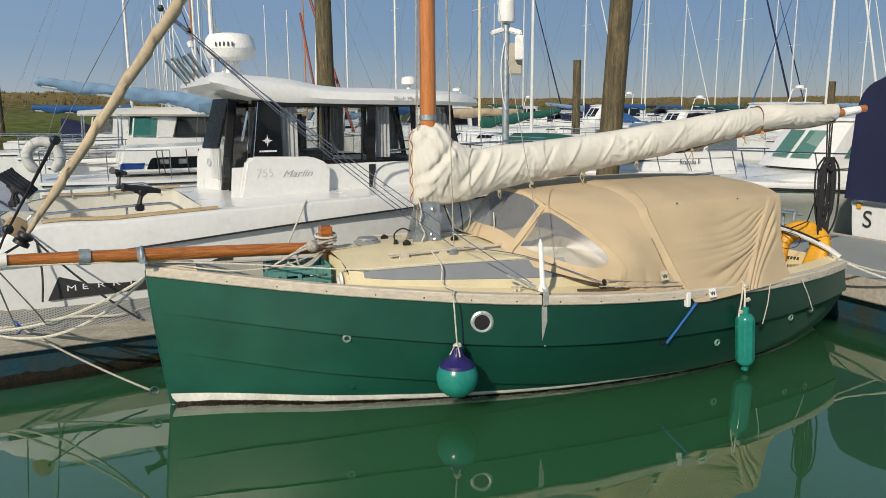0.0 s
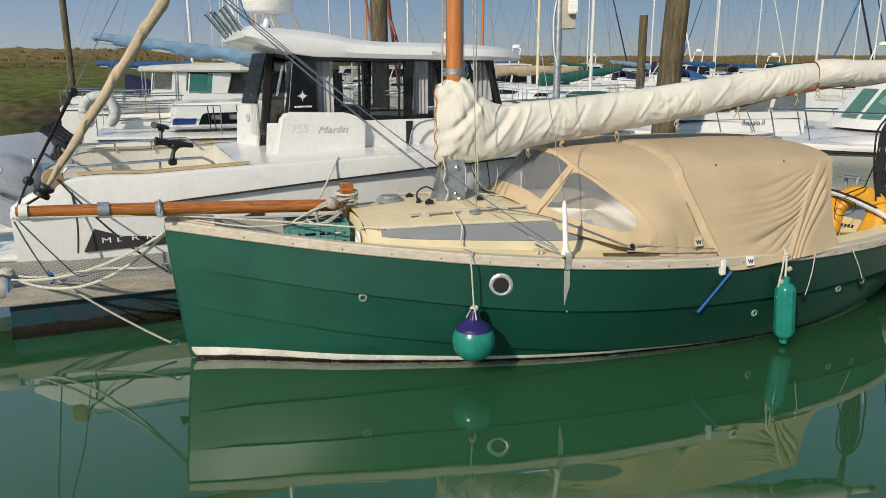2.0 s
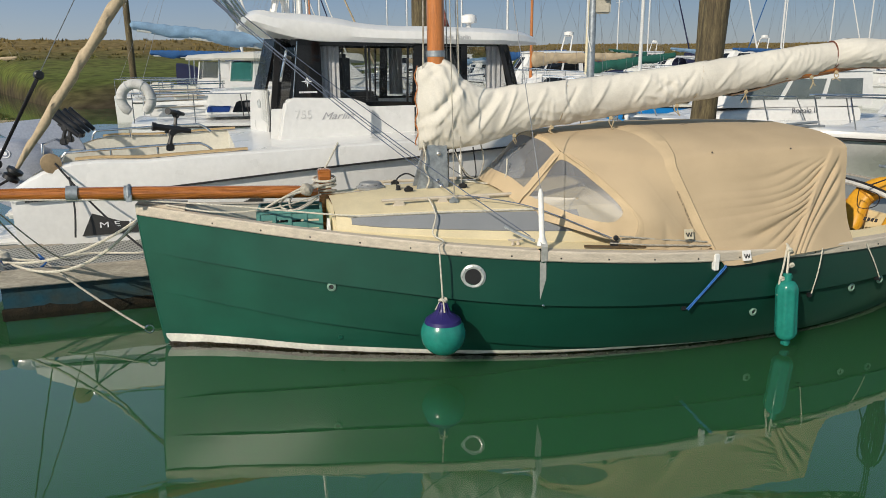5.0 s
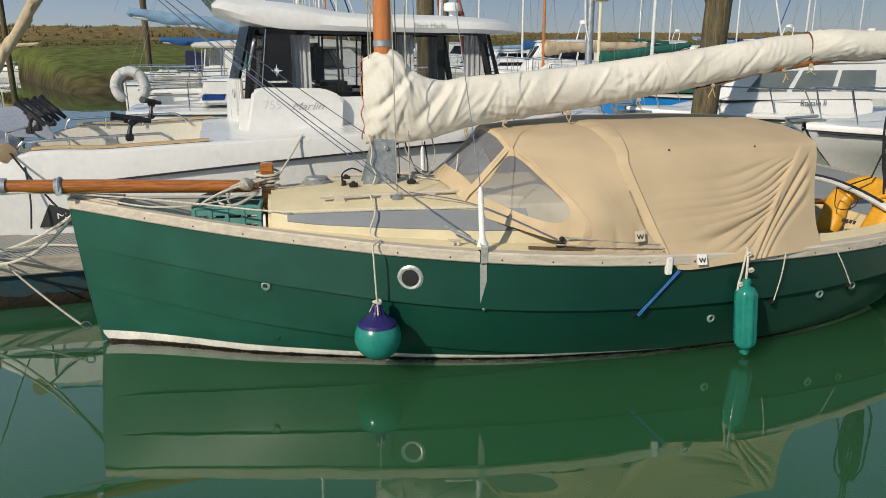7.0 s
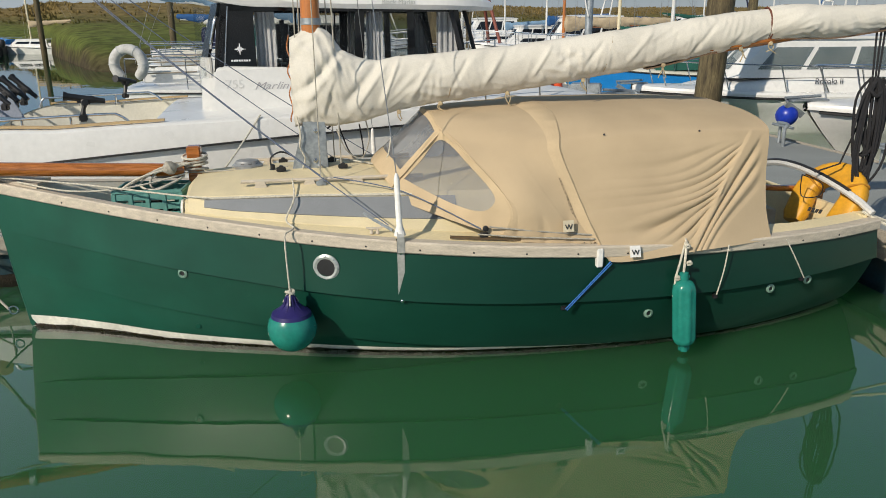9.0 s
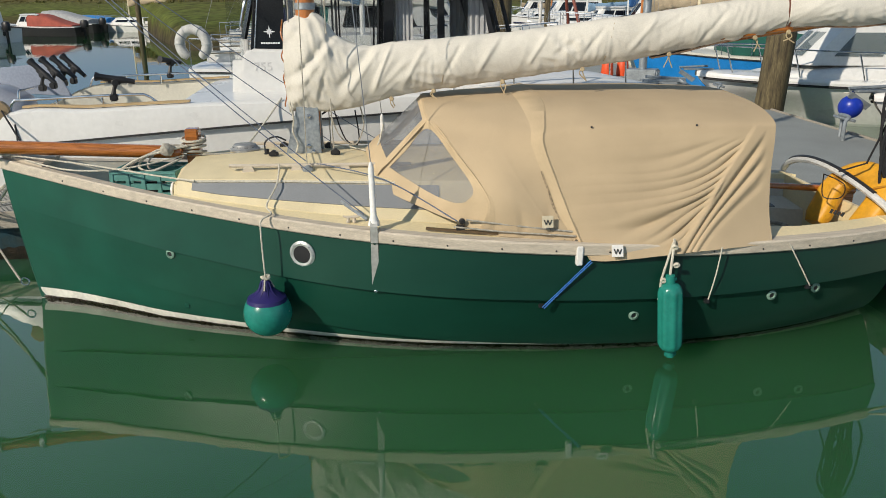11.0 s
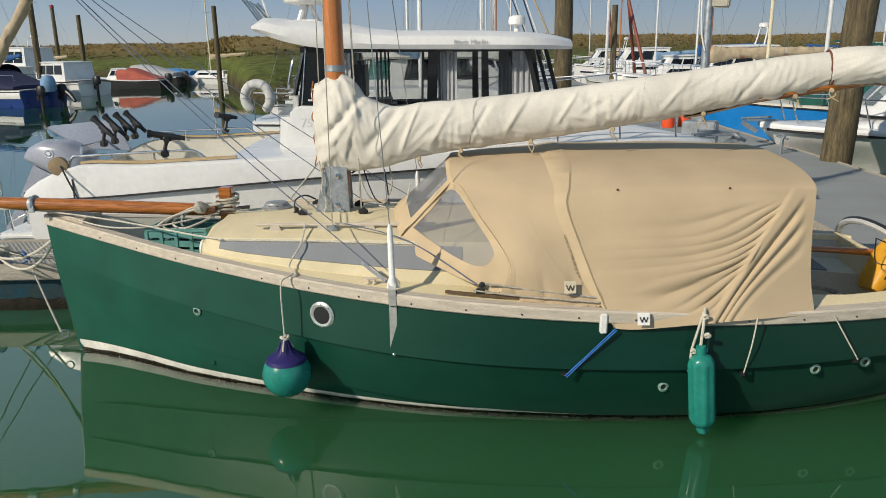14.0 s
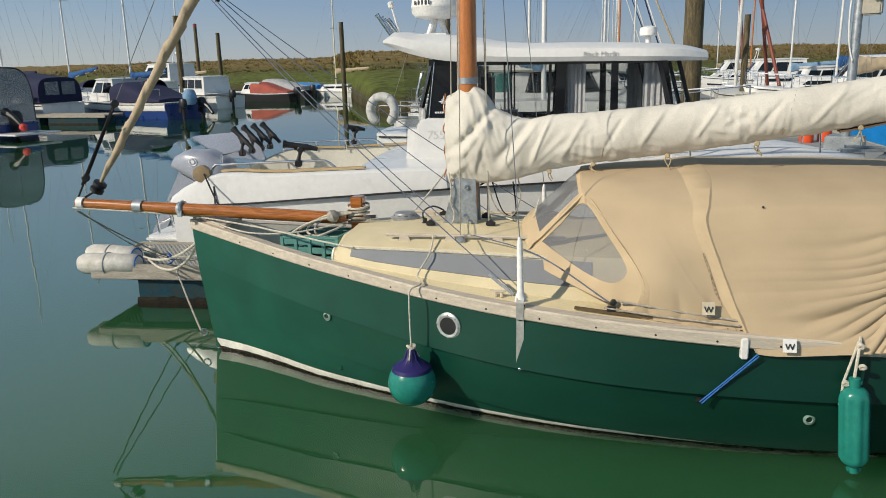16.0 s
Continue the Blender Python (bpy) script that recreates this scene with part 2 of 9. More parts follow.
def water_mat():
    """The water's skin: clear below, mirror-like at a slant, with slight swell and ripples."""
    m = bpy.data.materials.new("harbour_water")
    m.use_nodes = True
    nt, n = m.node_tree, m.node_tree.nodes
    n.remove(n["Principled BSDF"])
    tc = n.new("ShaderNodeTexCoord")
    w1, w2, ad, bp = n.new("ShaderNodeTexNoise"), n.new("ShaderNodeTexNoise"), n.new("ShaderNodeMath"), n.new("ShaderNodeBump")
    w1.inputs["Scale"].default_value, w1.inputs["Detail"].default_value = 1.1, 2
    w2.inputs["Scale"].default_value, w2.inputs["Detail"].default_value = 5.0, 2
    mul = n.new("ShaderNodeMath")
    mul.operation = "MULTIPLY"
    mul.inputs[1].default_value = 0.16
    nt.links.new(tc.outputs["Object"], w1.inputs["Vector"])
    nt.links.new(tc.outputs["Object"], w2.inputs["Vector"])
    nt.links.new(w2.outputs[0], mul.inputs[0])
    nt.links.new(w1.outputs[0], ad.inputs[0])
    nt.links.new(mul.outputs[0], ad.inputs[1])
    nt.links.new(ad.outputs[0], bp.inputs["Height"])
    bp.inputs["Strength"].default_value, bp.inputs["Distance"].default_value = 0.14, 0.02
    fr, gl, tr, mx = n.new("ShaderNodeLayerWeight"), n.new("ShaderNodeBsdfGlossy"), n.new("ShaderNodeBsdfTransparent"), n.new("ShaderNodeMixShader")
    fr.inputs["Blend"].default_value = 0.5
    po, ma = n.new("ShaderNodeMath"), n.new("ShaderNodeMath")
    po.operation, ma.operation = "POWER", "MULTIPLY_ADD"
    po.inputs[1].default_value = 3.1
    ma.inputs[1].default_value, ma.inputs[2].default_value = 0.94, 0.06
    nt.links.new(fr.outputs["Facing"], po.inputs[0])
    nt.links.new(po.outputs[0], ma.inputs[0])
    gl.inputs["Roughness"].default_value = 0.015
    tr.inputs[0].default_value = (0.90, 0.97, 0.93, 1)
    nt.links.new(bp.outputs[0], fr.inputs["Normal"])
    nt.links.new(bp.outputs[0], gl.inputs["Normal"])
    nt.links.new(ma.outputs[0], mx.inputs[0])
    nt.links.new(tr.outputs[0], mx.inputs[1])
    nt.links.new(gl.outputs[0], mx.inputs[2])
    nt.links.new(mx.outputs[0], n["Material Output"].inputs[0])
    return m


def murk_mat():
    """Water thick with green silt: sunlight spreads sideways through it before it comes out again."""
    m = bpy.data.materials.new("green_silt")
    m.use_nodes = True
    nt, n = m.node_tree, m.node_tree.nodes
    b = n["Principled BSDF"]
    b.subsurface_method = "BURLEY"
    b.inputs["Roughness"].default_value = 1.0
    b.inputs["Specular IOR Level"].default_value = 0.0
    b.inputs["Subsurface Weight"].default_value = 1.0
    b.inputs["Subsurface Radius"].default_value = (0.35, 0.75, 0.40)
    b.inputs["Subsurface Scale"].default_value = 1.3
    tc, nz, cr = n.new("ShaderNodeTexCoord"), n.new("ShaderNodeTexNoise"), n.new("ShaderNodeValToRGB")
    nz.inputs["Scale"].default_value, nz.inputs["Detail"].default_value = 0.5, 3
    cr.color_ramp.elements[0].position, cr.color_ramp.elements[1].position = 0.3, 0.7
    cr.color_ramp.elements[0].color, cr.color_ramp.elements[1].color = (0.031, 0.108, 0.044, 1), (0.037, 0.124, 0.054, 1)
    nt.links.new(tc.outputs["Object"], nz.inputs["Vector"])
    nt.links.new(nz.outputs[0], cr.inputs[0])
    nt.links.new(cr.outputs[0], b.inputs["Base Color"])
    return m


def marsh_mat():
    m = bpy.data.materials.new("salt_marsh")
    m.use_nodes = True
    nt, n = m.node_tree, m.node_tree.nodes
    b = n["Principled BSDF"]
    b.inputs["Roughness"].default_value = 0.95
    b.inputs["Specular IOR Level"].default_value = 0.1
    tc, sx = n.new("ShaderNodeTexCoord"), n.new("ShaderNodeSeparateXYZ")
    nt.links.new(tc.outputs["Object"], sx.inputs[0])
    nz, n2 = n.new("ShaderNodeTexNoise"), n.new("ShaderNodeTexNoise")
    nz.inputs["Scale"].default_value, nz.inputs["Detail"].default_value = 0.35, 8
    n2.inputs["Scale"].default_value, n2.inputs["Detail"].default_value = 1.7, 8
    nt.links.new(tc.outputs["Object"], nz.inputs["Vector"])
    nt.links.new(tc.outputs["Object"], n2.inputs["Vector"])
    h, ad = n.new("ShaderNodeMapRange"), n.new("ShaderNodeMath")
    h.inputs["From Max"].default_value = 4.4
    nt.links.new(sx.outputs[2], h.inputs[0])
    off = n.new("ShaderNodeMapRange")
    off.inputs["To Min"].default_value, off.inputs["To Max"].default_value = -0.18, 0.18
    nt.links.new(nz.outputs[0], off.inputs[0])
    nt.links.new(h.outputs[0], ad.inputs[0])
    nt.links.new(off.outputs[0], ad.inputs[1])
    cr = n.new("ShaderNodeValToRGB")
    el = cr.color_ramp.elements
    el[0].position, el[0].color = 0.03, (0.055, 0.045, 0.028, 1)
    el[1].position, el[1].color = 0.95, (0.19, 0.14, 0.055, 1)
    for p, c in ((0.14, (0.075, 0.07, 0.028)), (0.25, (0.085, 0.105, 0.026)), (0.36, (0.105, 0.122, 0.030)), (0.48, (0.10, 0.095, 0.032)), (0.7, (0.17, 0.125, 0.05))):
        k = el.new(p)
        k.color = (*c, 1)
    nt.links.new(ad.outputs[0], cr.inputs[0])
    hv, mr = n.new("ShaderNodeHueSaturation"), n.new("ShaderNodeMapRange")
    mr.inputs["From Min"].default_value, mr.inputs["From Max"].default_value = 0.3, 0.7
    mr.inputs["To Min"].default_value, mr.inputs["To Max"].default_value = 0.5, 1.5
    nt.links.new(n2.outputs[0], mr.inputs[0])
    nt.links.new(mr.outputs[0], hv.inputs["Value"])
    nt.links.new(cr.outputs[0], hv.inputs["Color"])
    nt.links.new(hv.outputs[0], b.inputs["Base Color"])
    return m


WATER, MARSH = water_mat(), marsh_mat()


def grating_mat():
    """Moulded grating: two crossing sets of bars over dark holes."""
    m = bpy.data.materials.new("moulded_grating")
    m.use_nodes = True
    nt, n = m.node_tree, m.node_tree.nodes
    b = n["Principled BSDF"]
    b.inputs["Roughness"].default_value = 0.7
    tc = n.new("ShaderNodeTexCoord")
    outs = []
    for turn in (35, -35):
        mp, wv = n.new("ShaderNodeMapping"), n.new("ShaderNodeTexWave")
        mp.inputs["Rotation"].default_value = (0, 0, radians(turn))
        wv.inputs["Scale"].default_value = 9.0
        nt.links.new(tc.outputs["Object"], mp.inputs[0])
        nt.links.new(mp.outputs[0], wv.inputs["Vector"])
        outs.append(wv.outputs[1])
    mx, cr = n.new("ShaderNodeMath"), n.new("ShaderNodeValToRGB")
    mx.operation = "MAXIMUM"
    nt.links.new(outs[0], mx.inputs[0])
    nt.links.new(outs[1], mx.inputs[1])
    cr.color_ramp.elements[0].position, cr.color_ramp.elements[1].position = 0.45, 0.75
    cr.color_ramp.elements[0].color, cr.color_ramp.elements[1].color = (0.035, 0.038, 0.036, 1), (0.36, 0.36, 0.33, 1)
    nt.links.new(mx.outputs[0], cr.inputs[0])
    nt.links.new(cr.outputs[0], b.inputs["Base Color"])
    return m


GRATE = grating_mat()

# ---- mesh helpers ----
def smoothstep(a, b, x):
    t = min(1, max(0, (x - a) / (b - a)))
    return t * t * (3 - 2 * t)


def lerp(xs, ys, x):
    return float(np.interp(x, xs, ys))


def curve(xs, ys):
    """A smooth curve through knots (Catmull-Rom on uneven knots)."""
    xs, ys = np.array(xs, float), np.array(ys, float)
    d = np.gradient(ys, xs)

    def f(x):
        x = min(max(x, xs[0]), xs[-1])
        i = min(max(int(np.searchsorted(xs, x) - 1), 0), len(xs) - 2)
        h = xs[i + 1] - xs[i]
        t = (x - xs[i]) / h
        return float((2 * t**3 - 3 * t**2 + 1) * ys[i] + (t**3 - 2 * t**2 + t) * h * d[i] + (-2 * t**3 + 3 * t**2) * ys[i + 1] + (t**3 - t**2) * h * d[i + 1])

    return f


def grid(bm, rows, close=False):
    """A skin of quads over rows of points."""
    vs = [[bm.verts.new(p) for p in r] for r in rows]
    for a, b in zip(vs, vs[1:]):
        n = len(a)
        for i in range(n if close else n - 1):
            j = (i + 1) % n
            try:
                bm.faces.new((a[i], a[j], b[j], b[i]))
            except ValueError:
                pass
    return vs


def tube(bm, pts, r, n=8, caps=True):
    """A round bar along points; r is one radius or one for each point."""
    pts = [Vector(p) for p in pts]
    rs = r if isinstance(r, (list, tuple)) else [r] * len(pts)
    up, rows = None, []
    for i, p in enumerate(pts):
        d = (pts[min(i + 1, len(pts) - 1)] - pts[max(i - 1, 0)]).normalized()
        if up is None:
            up = d.orthogonal().normalized()
        up = (up - d * up.dot(d)).normalized()
        side = d.cross(up)
        rows.append([p + rs[i] * (math.cos(2 * math.pi * k / n) * up + math.sin(2 * math.pi * k / n) * side) for k in range(n)])
    vs = grid(bm, rows, close=True)
    if caps:
        bm.faces.new(vs[0][::-1])
        bm.faces.new(vs[-1])


def sag(a, b, drop, n=12):
    a, b = Vector(a), Vector(b)
    return [a.lerp(b, i / n) - Vector((0, 0, drop * 4 * (i / n) * (1 - i / n))) for i in range(n + 1)]


def bend(pts, n=6):
    """A smooth line through points."""
    pts = [Vector(p) for p in pts]
    out = []
    for i in range(len(pts) - 1):
        p0, p1, p2, p3 = pts[max(i - 1, 0)], pts[i], pts[i + 1], pts[min(i + 2, len(pts) - 1)]
        for k in range(n):
            t = k / n
            out.append(0.5 * (2 * p1 + (p2 - p0) * t + (2 * p0 - 5 * p1 + 4 * p2 - p3) * t * t + (3 * p1 - p0 - 3 * p2 + p3) * t**3))
    return out + [pts[-1]]


def lathe(bm, prof, n=20, m=None):
    """A turned body; prof: (radius, height) pairs."""
    m = m or Matrix()
    rows = [[m @ Vector((r * math.cos(2 * math.pi * k / n), r * math.sin(2 * math.pi * k / n), z)) for k in range(n)] for r, z in prof]
    vs = grid(bm, rows, close=True)
    bm.faces.new(vs[0][::-1])
    bm.faces.new(vs[-1])


def box(bm, x0, x1, y0, y1, z0, z1, m=None, bevel=0.0):
    m = m or Matrix()
    tmp = bmesh.new()
    bmesh.ops.create_cube(tmp, size=1, matrix=Matrix.LocRotScale(((x0 + x1) / 2, (y0 + y1) / 2, (z0 + z1) / 2), None, (abs(x1 - x0), abs(y1 - y0), abs(z1 - z0))))
    if bevel:
        bmesh.ops.bevel(tmp, geom=tmp.edges[:], offset=bevel, segments=2, affect="EDGES")
    merge(bm, tmp, m)


def merge(bm, tmp, m=None):
    m = m or Matrix()
    idx = {v: bm.verts.new(m @ v.co) for v in tmp.verts}
    for f in tmp.faces:
        bm.faces.new([idx[v] for v in f.verts])
    tmp.free()


def slab(bm, poly, thick, m=None, bevel=0.0):
    """A flat outline in x, z given a thickness along y (from 0 to thick)."""
    m = m or Matrix()
    tmp = bmesh.new()
    f = [tmp.verts.new((x, 0, z)) for x, z in poly]
    g = [tmp.verts.new((x, thick, z)) for x, z in poly]
    tmp.faces.new(f)
    tmp.faces.new(g[::-1])
    for i in range(len(f)):
        j = (i + 1) % len(f)
        tmp.faces.new((f[j], f[i], g[i], g[j]))
    if bevel:
        bmesh.ops.bevel(tmp, geom=tmp.edges[:], offset=bevel, segments=2, affect="EDGES")
    merge(bm, tmp, m)


def sheet(bm, rows, thick):
    """A skin over rows of points, given a thickness."""
    n, m = len(rows), len(rows[0])
    nor = []
    for i in range(n):
        r = []
        for j in range(m):
            a = rows[min(i + 1, n - 1)][j] - rows[max(i - 1, 0)][j]
            b = rows[i][min(j + 1, m - 1)] - rows[i][max(j - 1, 0)]
            c = a.cross(b)
            r.append(c.normalized() if c.length > 1e-9 else Vector((0, 0, 0)))
        nor.append(r)
    f = [[bm.verts.new(rows[i][j]) for j in range(m)] for i in range(n)]
    g = [[bm.verts.new(rows[i][j] + nor[i][j] * thick) for j in range(m)] for i in range(n)]
    for i in range(n - 1):
        for j in range(m - 1):
            bm.faces.new((f[i][j], f[i][j + 1], f[i + 1][j + 1], f[i + 1][j]))
            bm.faces.new((g[i][j], g[i + 1][j], g[i + 1][j + 1], g[i][j + 1]))
    for i in range(n - 1):
        for j in (0, m - 1):
            bm.faces.new((f[i][j], f[i + 1][j], g[i + 1][j], g[i][j]))
    for j in range(m - 1):
        for i in (0, n - 1):
            bm.faces.new((f[i][j], f[i][j + 1], g[i][j + 1], g[i][j]))


def part(name, bm, material, parent=None, label="", smooth=True, weld=False, sharp=35):
    """Link a bmesh as one mesh object, under a thing or a part."""
    if weld:
        bmesh.ops.remove_doubles(bm, verts=bm.verts[:], dist=0.0005)
    bmesh.ops.recalc_face_normals(bm, faces=bm.faces[:])
    me = bpy.data.meshes.new(name)
    if smooth:
        for f in bm.faces:
            f.smooth = True
        lim = radians(sharp)
        for e in bm.edges:
            if len(e.link_faces) == 2 and e.calc_face_angle(0) > lim:
                e.smooth = False
    bm.to_mesh(me)
    bm.free()
    me.materials.append(material)
    ob = new(name, me)
    if parent is not None:
        ob.parent = parent
    if label:
        ob["label"] = label
    return ob


def thing(name, label, category, m=None, group="", kind=""):
    ob = new(name)
    ob.empty_display_size = 0.2
    if m is not None:
        ob.matrix_world = m
    return tagged(ob, label, category, group, kind)


def solid(name, build, material, label, category, m=None, group="", kind="", parent=None):
    """One-mesh thing: build(bm) fills it."""
    bm = bmesh.new()
    build(bm)
    ob = part(name, bm, material, parent)
    if m is not None:
        ob.matrix_world = m
    return tagged(ob, label, category, group, kind)


def bar(name, pts, r, material, parent=None, label="", n=8):
    bm = bmesh.new()
    tube(bm, pts, r, n)
    return part(name, bm, material, parent, label)


def block(name, dims, material, parent=None, label="", m=None, bevel=0.01):
    bm = bmesh.new()
    box(bm, *dims, m=m, bevel=bevel)
    return part(name, bm, material, parent, label)


def letters(name, text, size, material, parent, m, depth=0.002, label=""):
    """Raised lettering in the built-in font, turned into a mesh."""
    c = bpy.data.curves.new(name, "FONT")
    c.body, c.size, c.extrude, c.align_x, c.align_y = text, size, depth, "LEFT", "BOTTOM"
    tmp = bpy.data.objects.new("tmp_text", c)
    scene.collection.objects.link(tmp)
    me = bpy.data.meshes.new_from_object(tmp.evaluated_get(bpy.context.evaluated_depsgraph_get()))
    bpy.data.objects.remove(tmp)
    me.name = name
    me.materials.clear()
    me.materials.append(material)
    ob = new(name, me)
    ob.parent = parent
    ob.matrix_local = m
    if label:
        ob["label"] = label
    return ob


# the green boat's own frame: x runs aft from the stem, port is -y, the water is at z = 0
BOAT = pose(-2.03, 5.11, 0, 0, 0, 26)
# the white boat's own frame: x runs from the transom to the bow, starboard is -y
WHITE = pose(-4.6, 7.2, 0, 0, 0, 30)


def at(u, v, z=0.0, turn=0.0):
    """A pose in the green boat's frame; v is to port."""
    return BOAT @ pose(u, -v, z, 0, 0, turn)


def P(u, v, z):
    return Vector((u, -v, z))

# ---- water, marsh, walkways ----
def build_ground():
    shore = [(-900, -60), (-300, 20), (-120, 50), (-62, 53), (-46, 51), (-31, 37), (-21, 28), (-16.5, 32), (-14, 50), (-6, 92), (40, 112), (130, 105), (320, 60), (900, -60)]
    prof = [(-6, -1.6), (-1.5, -0.4), (0, 0.0), (0.8, 0.30), (2.5, 0.70), (5, 1.05), (9, 1.40), (14, 1.62), (20, 1.88), (28, 2.3), (36, 3.0), (46, 3.7), (58, 4.15), (75, 4.3), (150, 4.3), (500, 4.4), (2500, 4.5)]
    fine = []
    for a, b in zip(shore, shore[1:]):
        n = max(2, int(math.dist(a, b) / 1.2)) if max(abs(a[0]), abs(b[0])) < 140 else 14
        fine += [Vector((a[0] + (b[0] - a[0]) * i / n, a[1] + (b[1] - a[1]) * i / n)) for i in range(n)]
    for _ in range(6):
        fine = [fine[0]] + [(fine[i - 1] + fine[i] * 2 + fine[i + 1]) / 4 for i in range(1, len(fine) - 1)] + [fine[-1]]
    # inland direction turns smoothly from the left to the right of the basin
    rows = []
    ds = [p[0] for p in prof]
    steps = sorted(set(ds + [0.4, 1.3, 1.9, 3.3, 4.2, 6, 7, 8, 10, 11, 12, 16, 18, 22, 24, 26, 30, 33, 40, 43, 49, 52, 55]))
    for k, p in enumerate(fine):
        w = (p - Vector((6, 0))).normalized()
        row = []
        for d in steps:
            wob = 0.35 * noise.noise(Vector((p.x * 0.25, p.y * 0.25, 1.0))) * (1 - smoothstep(0, 30, abs(d)))
            q = p + w * (d + wob)
            z = lerp(ds, [c[1] for c in prof], d)
            if d > 0:
                z += 0.07 * min(1, d / 3) * noise.noise(Vector((q.x * 0.5, q.y * 0.5, 3.0))) + 0.25 * min(1, d / 20) * noise.noise(Vector((q.x * 0.12, q.y * 0.12, 5.0)))
                if d > 24:
                    z += 0.22 * noise.noise(Vector((q.x * 1.3, q.y * 1.3, 8.0)))
            row.append(Vector((q.x, q.y, z)))
        rows.append(row)
    bm = bmesh.new()
    grid(bm, rows)
    return tagged(part("ground", bm, MARSH), "salt marsh bank with green and brown grass above the mud", "ground", kind="structure")


build_ground()


def build_tufts():
    """Tall grass along the top of the bank."""
    rnd = random.Random(5)
    bm = bmesh.new()
    ground = bpy.data.objects["ground"].data
    vs = [v.co for v in ground.vertices if 2.0 < v.co.z < 5 and abs(v.co.x) < 130 and v.co.y > 0]
    for i in range(9000):
        c = vs[rnd.randrange(len(vs))]
        h = rnd.uniform(0.10, 0.26) * (1.3 if c.z > 2.6 else 0.8)
        p = Vector((c.x + rnd.uniform(-0.9, 0.9), c.y + rnd.uniform(-0.9, 0.9), c.z - 0.10))
        for k in range(4):
            a = rnd.uniform(0, 6.3)
            w = Vector((math.cos(a), math.sin(a), 0)) * rnd.uniform(0.05, 0.14)
            q = p + Vector((rnd.uniform(-0.22, 0.22), rnd.uniform(-0.22, 0.22), 0))
            t = q + Vector((rnd.uniform(-0.12, 0.12), rnd.uniform(-0.12, 0.12), h * rnd.uniform(0.6, 1.0) + 0.10))
            bm.faces.new((bm.verts.new(q - w), bm.verts.new(q + w), bm.verts.new(t)))
    return tagged(part("marsh_grass", bm, MARSH, smooth=False), "tufts of brown and green marsh grass on the bank", "grass", kind="stuff")


build_tufts()


def build_water(bm):
    bmesh.ops.create_grid(bm, x_segments=8, y_segments=8, size=2600)


water = solid("water", build_water, WATER, "calm green harbour water with mirror reflections", "water", kind="structure")
# turbid water just below the mirror-like skin
bm = bmesh.new()
bmesh.ops.create_grid(bm, x_segments=4, y_segments=4, size=2600)
bmesh.ops.translate(bm, verts=bm.verts, vec=(0, 0, -0.045))
part("murk", bm, murk_mat(), water, "green turbid water below the surface")


def walkway(name, u0, u1, v0, v1, z, label, board=0.0, top=CONC, float_mat=FLOATBLUE):
    """A floating walkway: deck, timber edges and floats below."""
    w = thing(name, label, "pontoon", BOAT, kind="structure")
    bm = bmesh.new()
    box(bm, u0, u1, -v1, -v0, z - 0.05, z, bevel=0.008)
    part("deck", bm, top, w)
    long_u = (u1 - u0) > (v1 - v0)
    if long_u:
        for y in (-v1, -v0):
            s = -1 if y == -v1 else 1
            block("edge_board", (u0 - 0.04, u1, y + s * 0.002, y + s * 0.042, z - 0.125, z + 0.02), PONT, w, m=None)
        block("edge_board", (u0 - 0.045, u0 - 0.005, -v1, -v0, z - 0.125, z + 0.02), PONT, w)
    else:
        for x, s in ((u0, -1), (u1, 1)):
            block("edge_board", (x + s * 0.002, x + s * 0.042, -v1, -v0, z - 0.2, z + 0.02), PONT, w)
    length, n = ((u1 - u0), max(1, int((u1 - u0) / 2.6))) if long_u else ((v1 - v0), max(1, int((v1 - v0) / 3.2)))
    for i in range(n):
        a, b = length * i / n + 0.03, length * (i + 0.86) / n
        if long_u:
            block("float", (u0 + a + (0.36 if i == 0 else 0), u0 + b, -v1 + 0.012, -v0 - 0.012, -0.5, z - 0.06), float_mat, w)
            ex0, ex1 = u0 + a + (0.36 if i == 0 else 0) - 0.01, u0 + b + 0.01
            for y in (-v1 + 0.006, -v0 - 0.006):
                bm = bmesh.new()
                s = -1 if y < (-v0 - v1) / 2 else 1
                rows = []
                for k in range(61):
                    x = ex0 + (ex1 - ex0) * k / 60
                    h = 0.055 + 0.025 * noise.noise(Vector((x * 5, y, 0))) + 0.02 * noise.noise(Vector((x * 17, y, 3)))
                    rows.append([Vector((x, y + s * 0.008, -0.12)), Vector((x, y + s * (0.012 + 0.006 * noise.noise(Vector((x * 12, 0, 5)))), h * 0.5)), Vector((x, y + s * 0.002, h)), Vector((x, y - s * 0.01, h))])
                grid(bm, rows)
                part("weed_fringe", bm, WEED, w, "dark wet weed along the waterline")
        else:
            block("float", (u0 + 0.06, u1 - 0.06, -v0 - b, -v0 - a, -0.5, z - 0.2), float_mat, w)
    return w


walkway("main_pontoon", 6.3, 8.25, -70, 22, 0.45, "grey main walkway of the marina pontoon")
fp = walkway("finger_pontoon", 0.0, 7.75, -0.86, 0.0, 0.36, "narrow finger pontoon with grey grating and timber edges", top=GRATE)
fp.matrix_world = at(-1.62, -0.95, 0, 4)

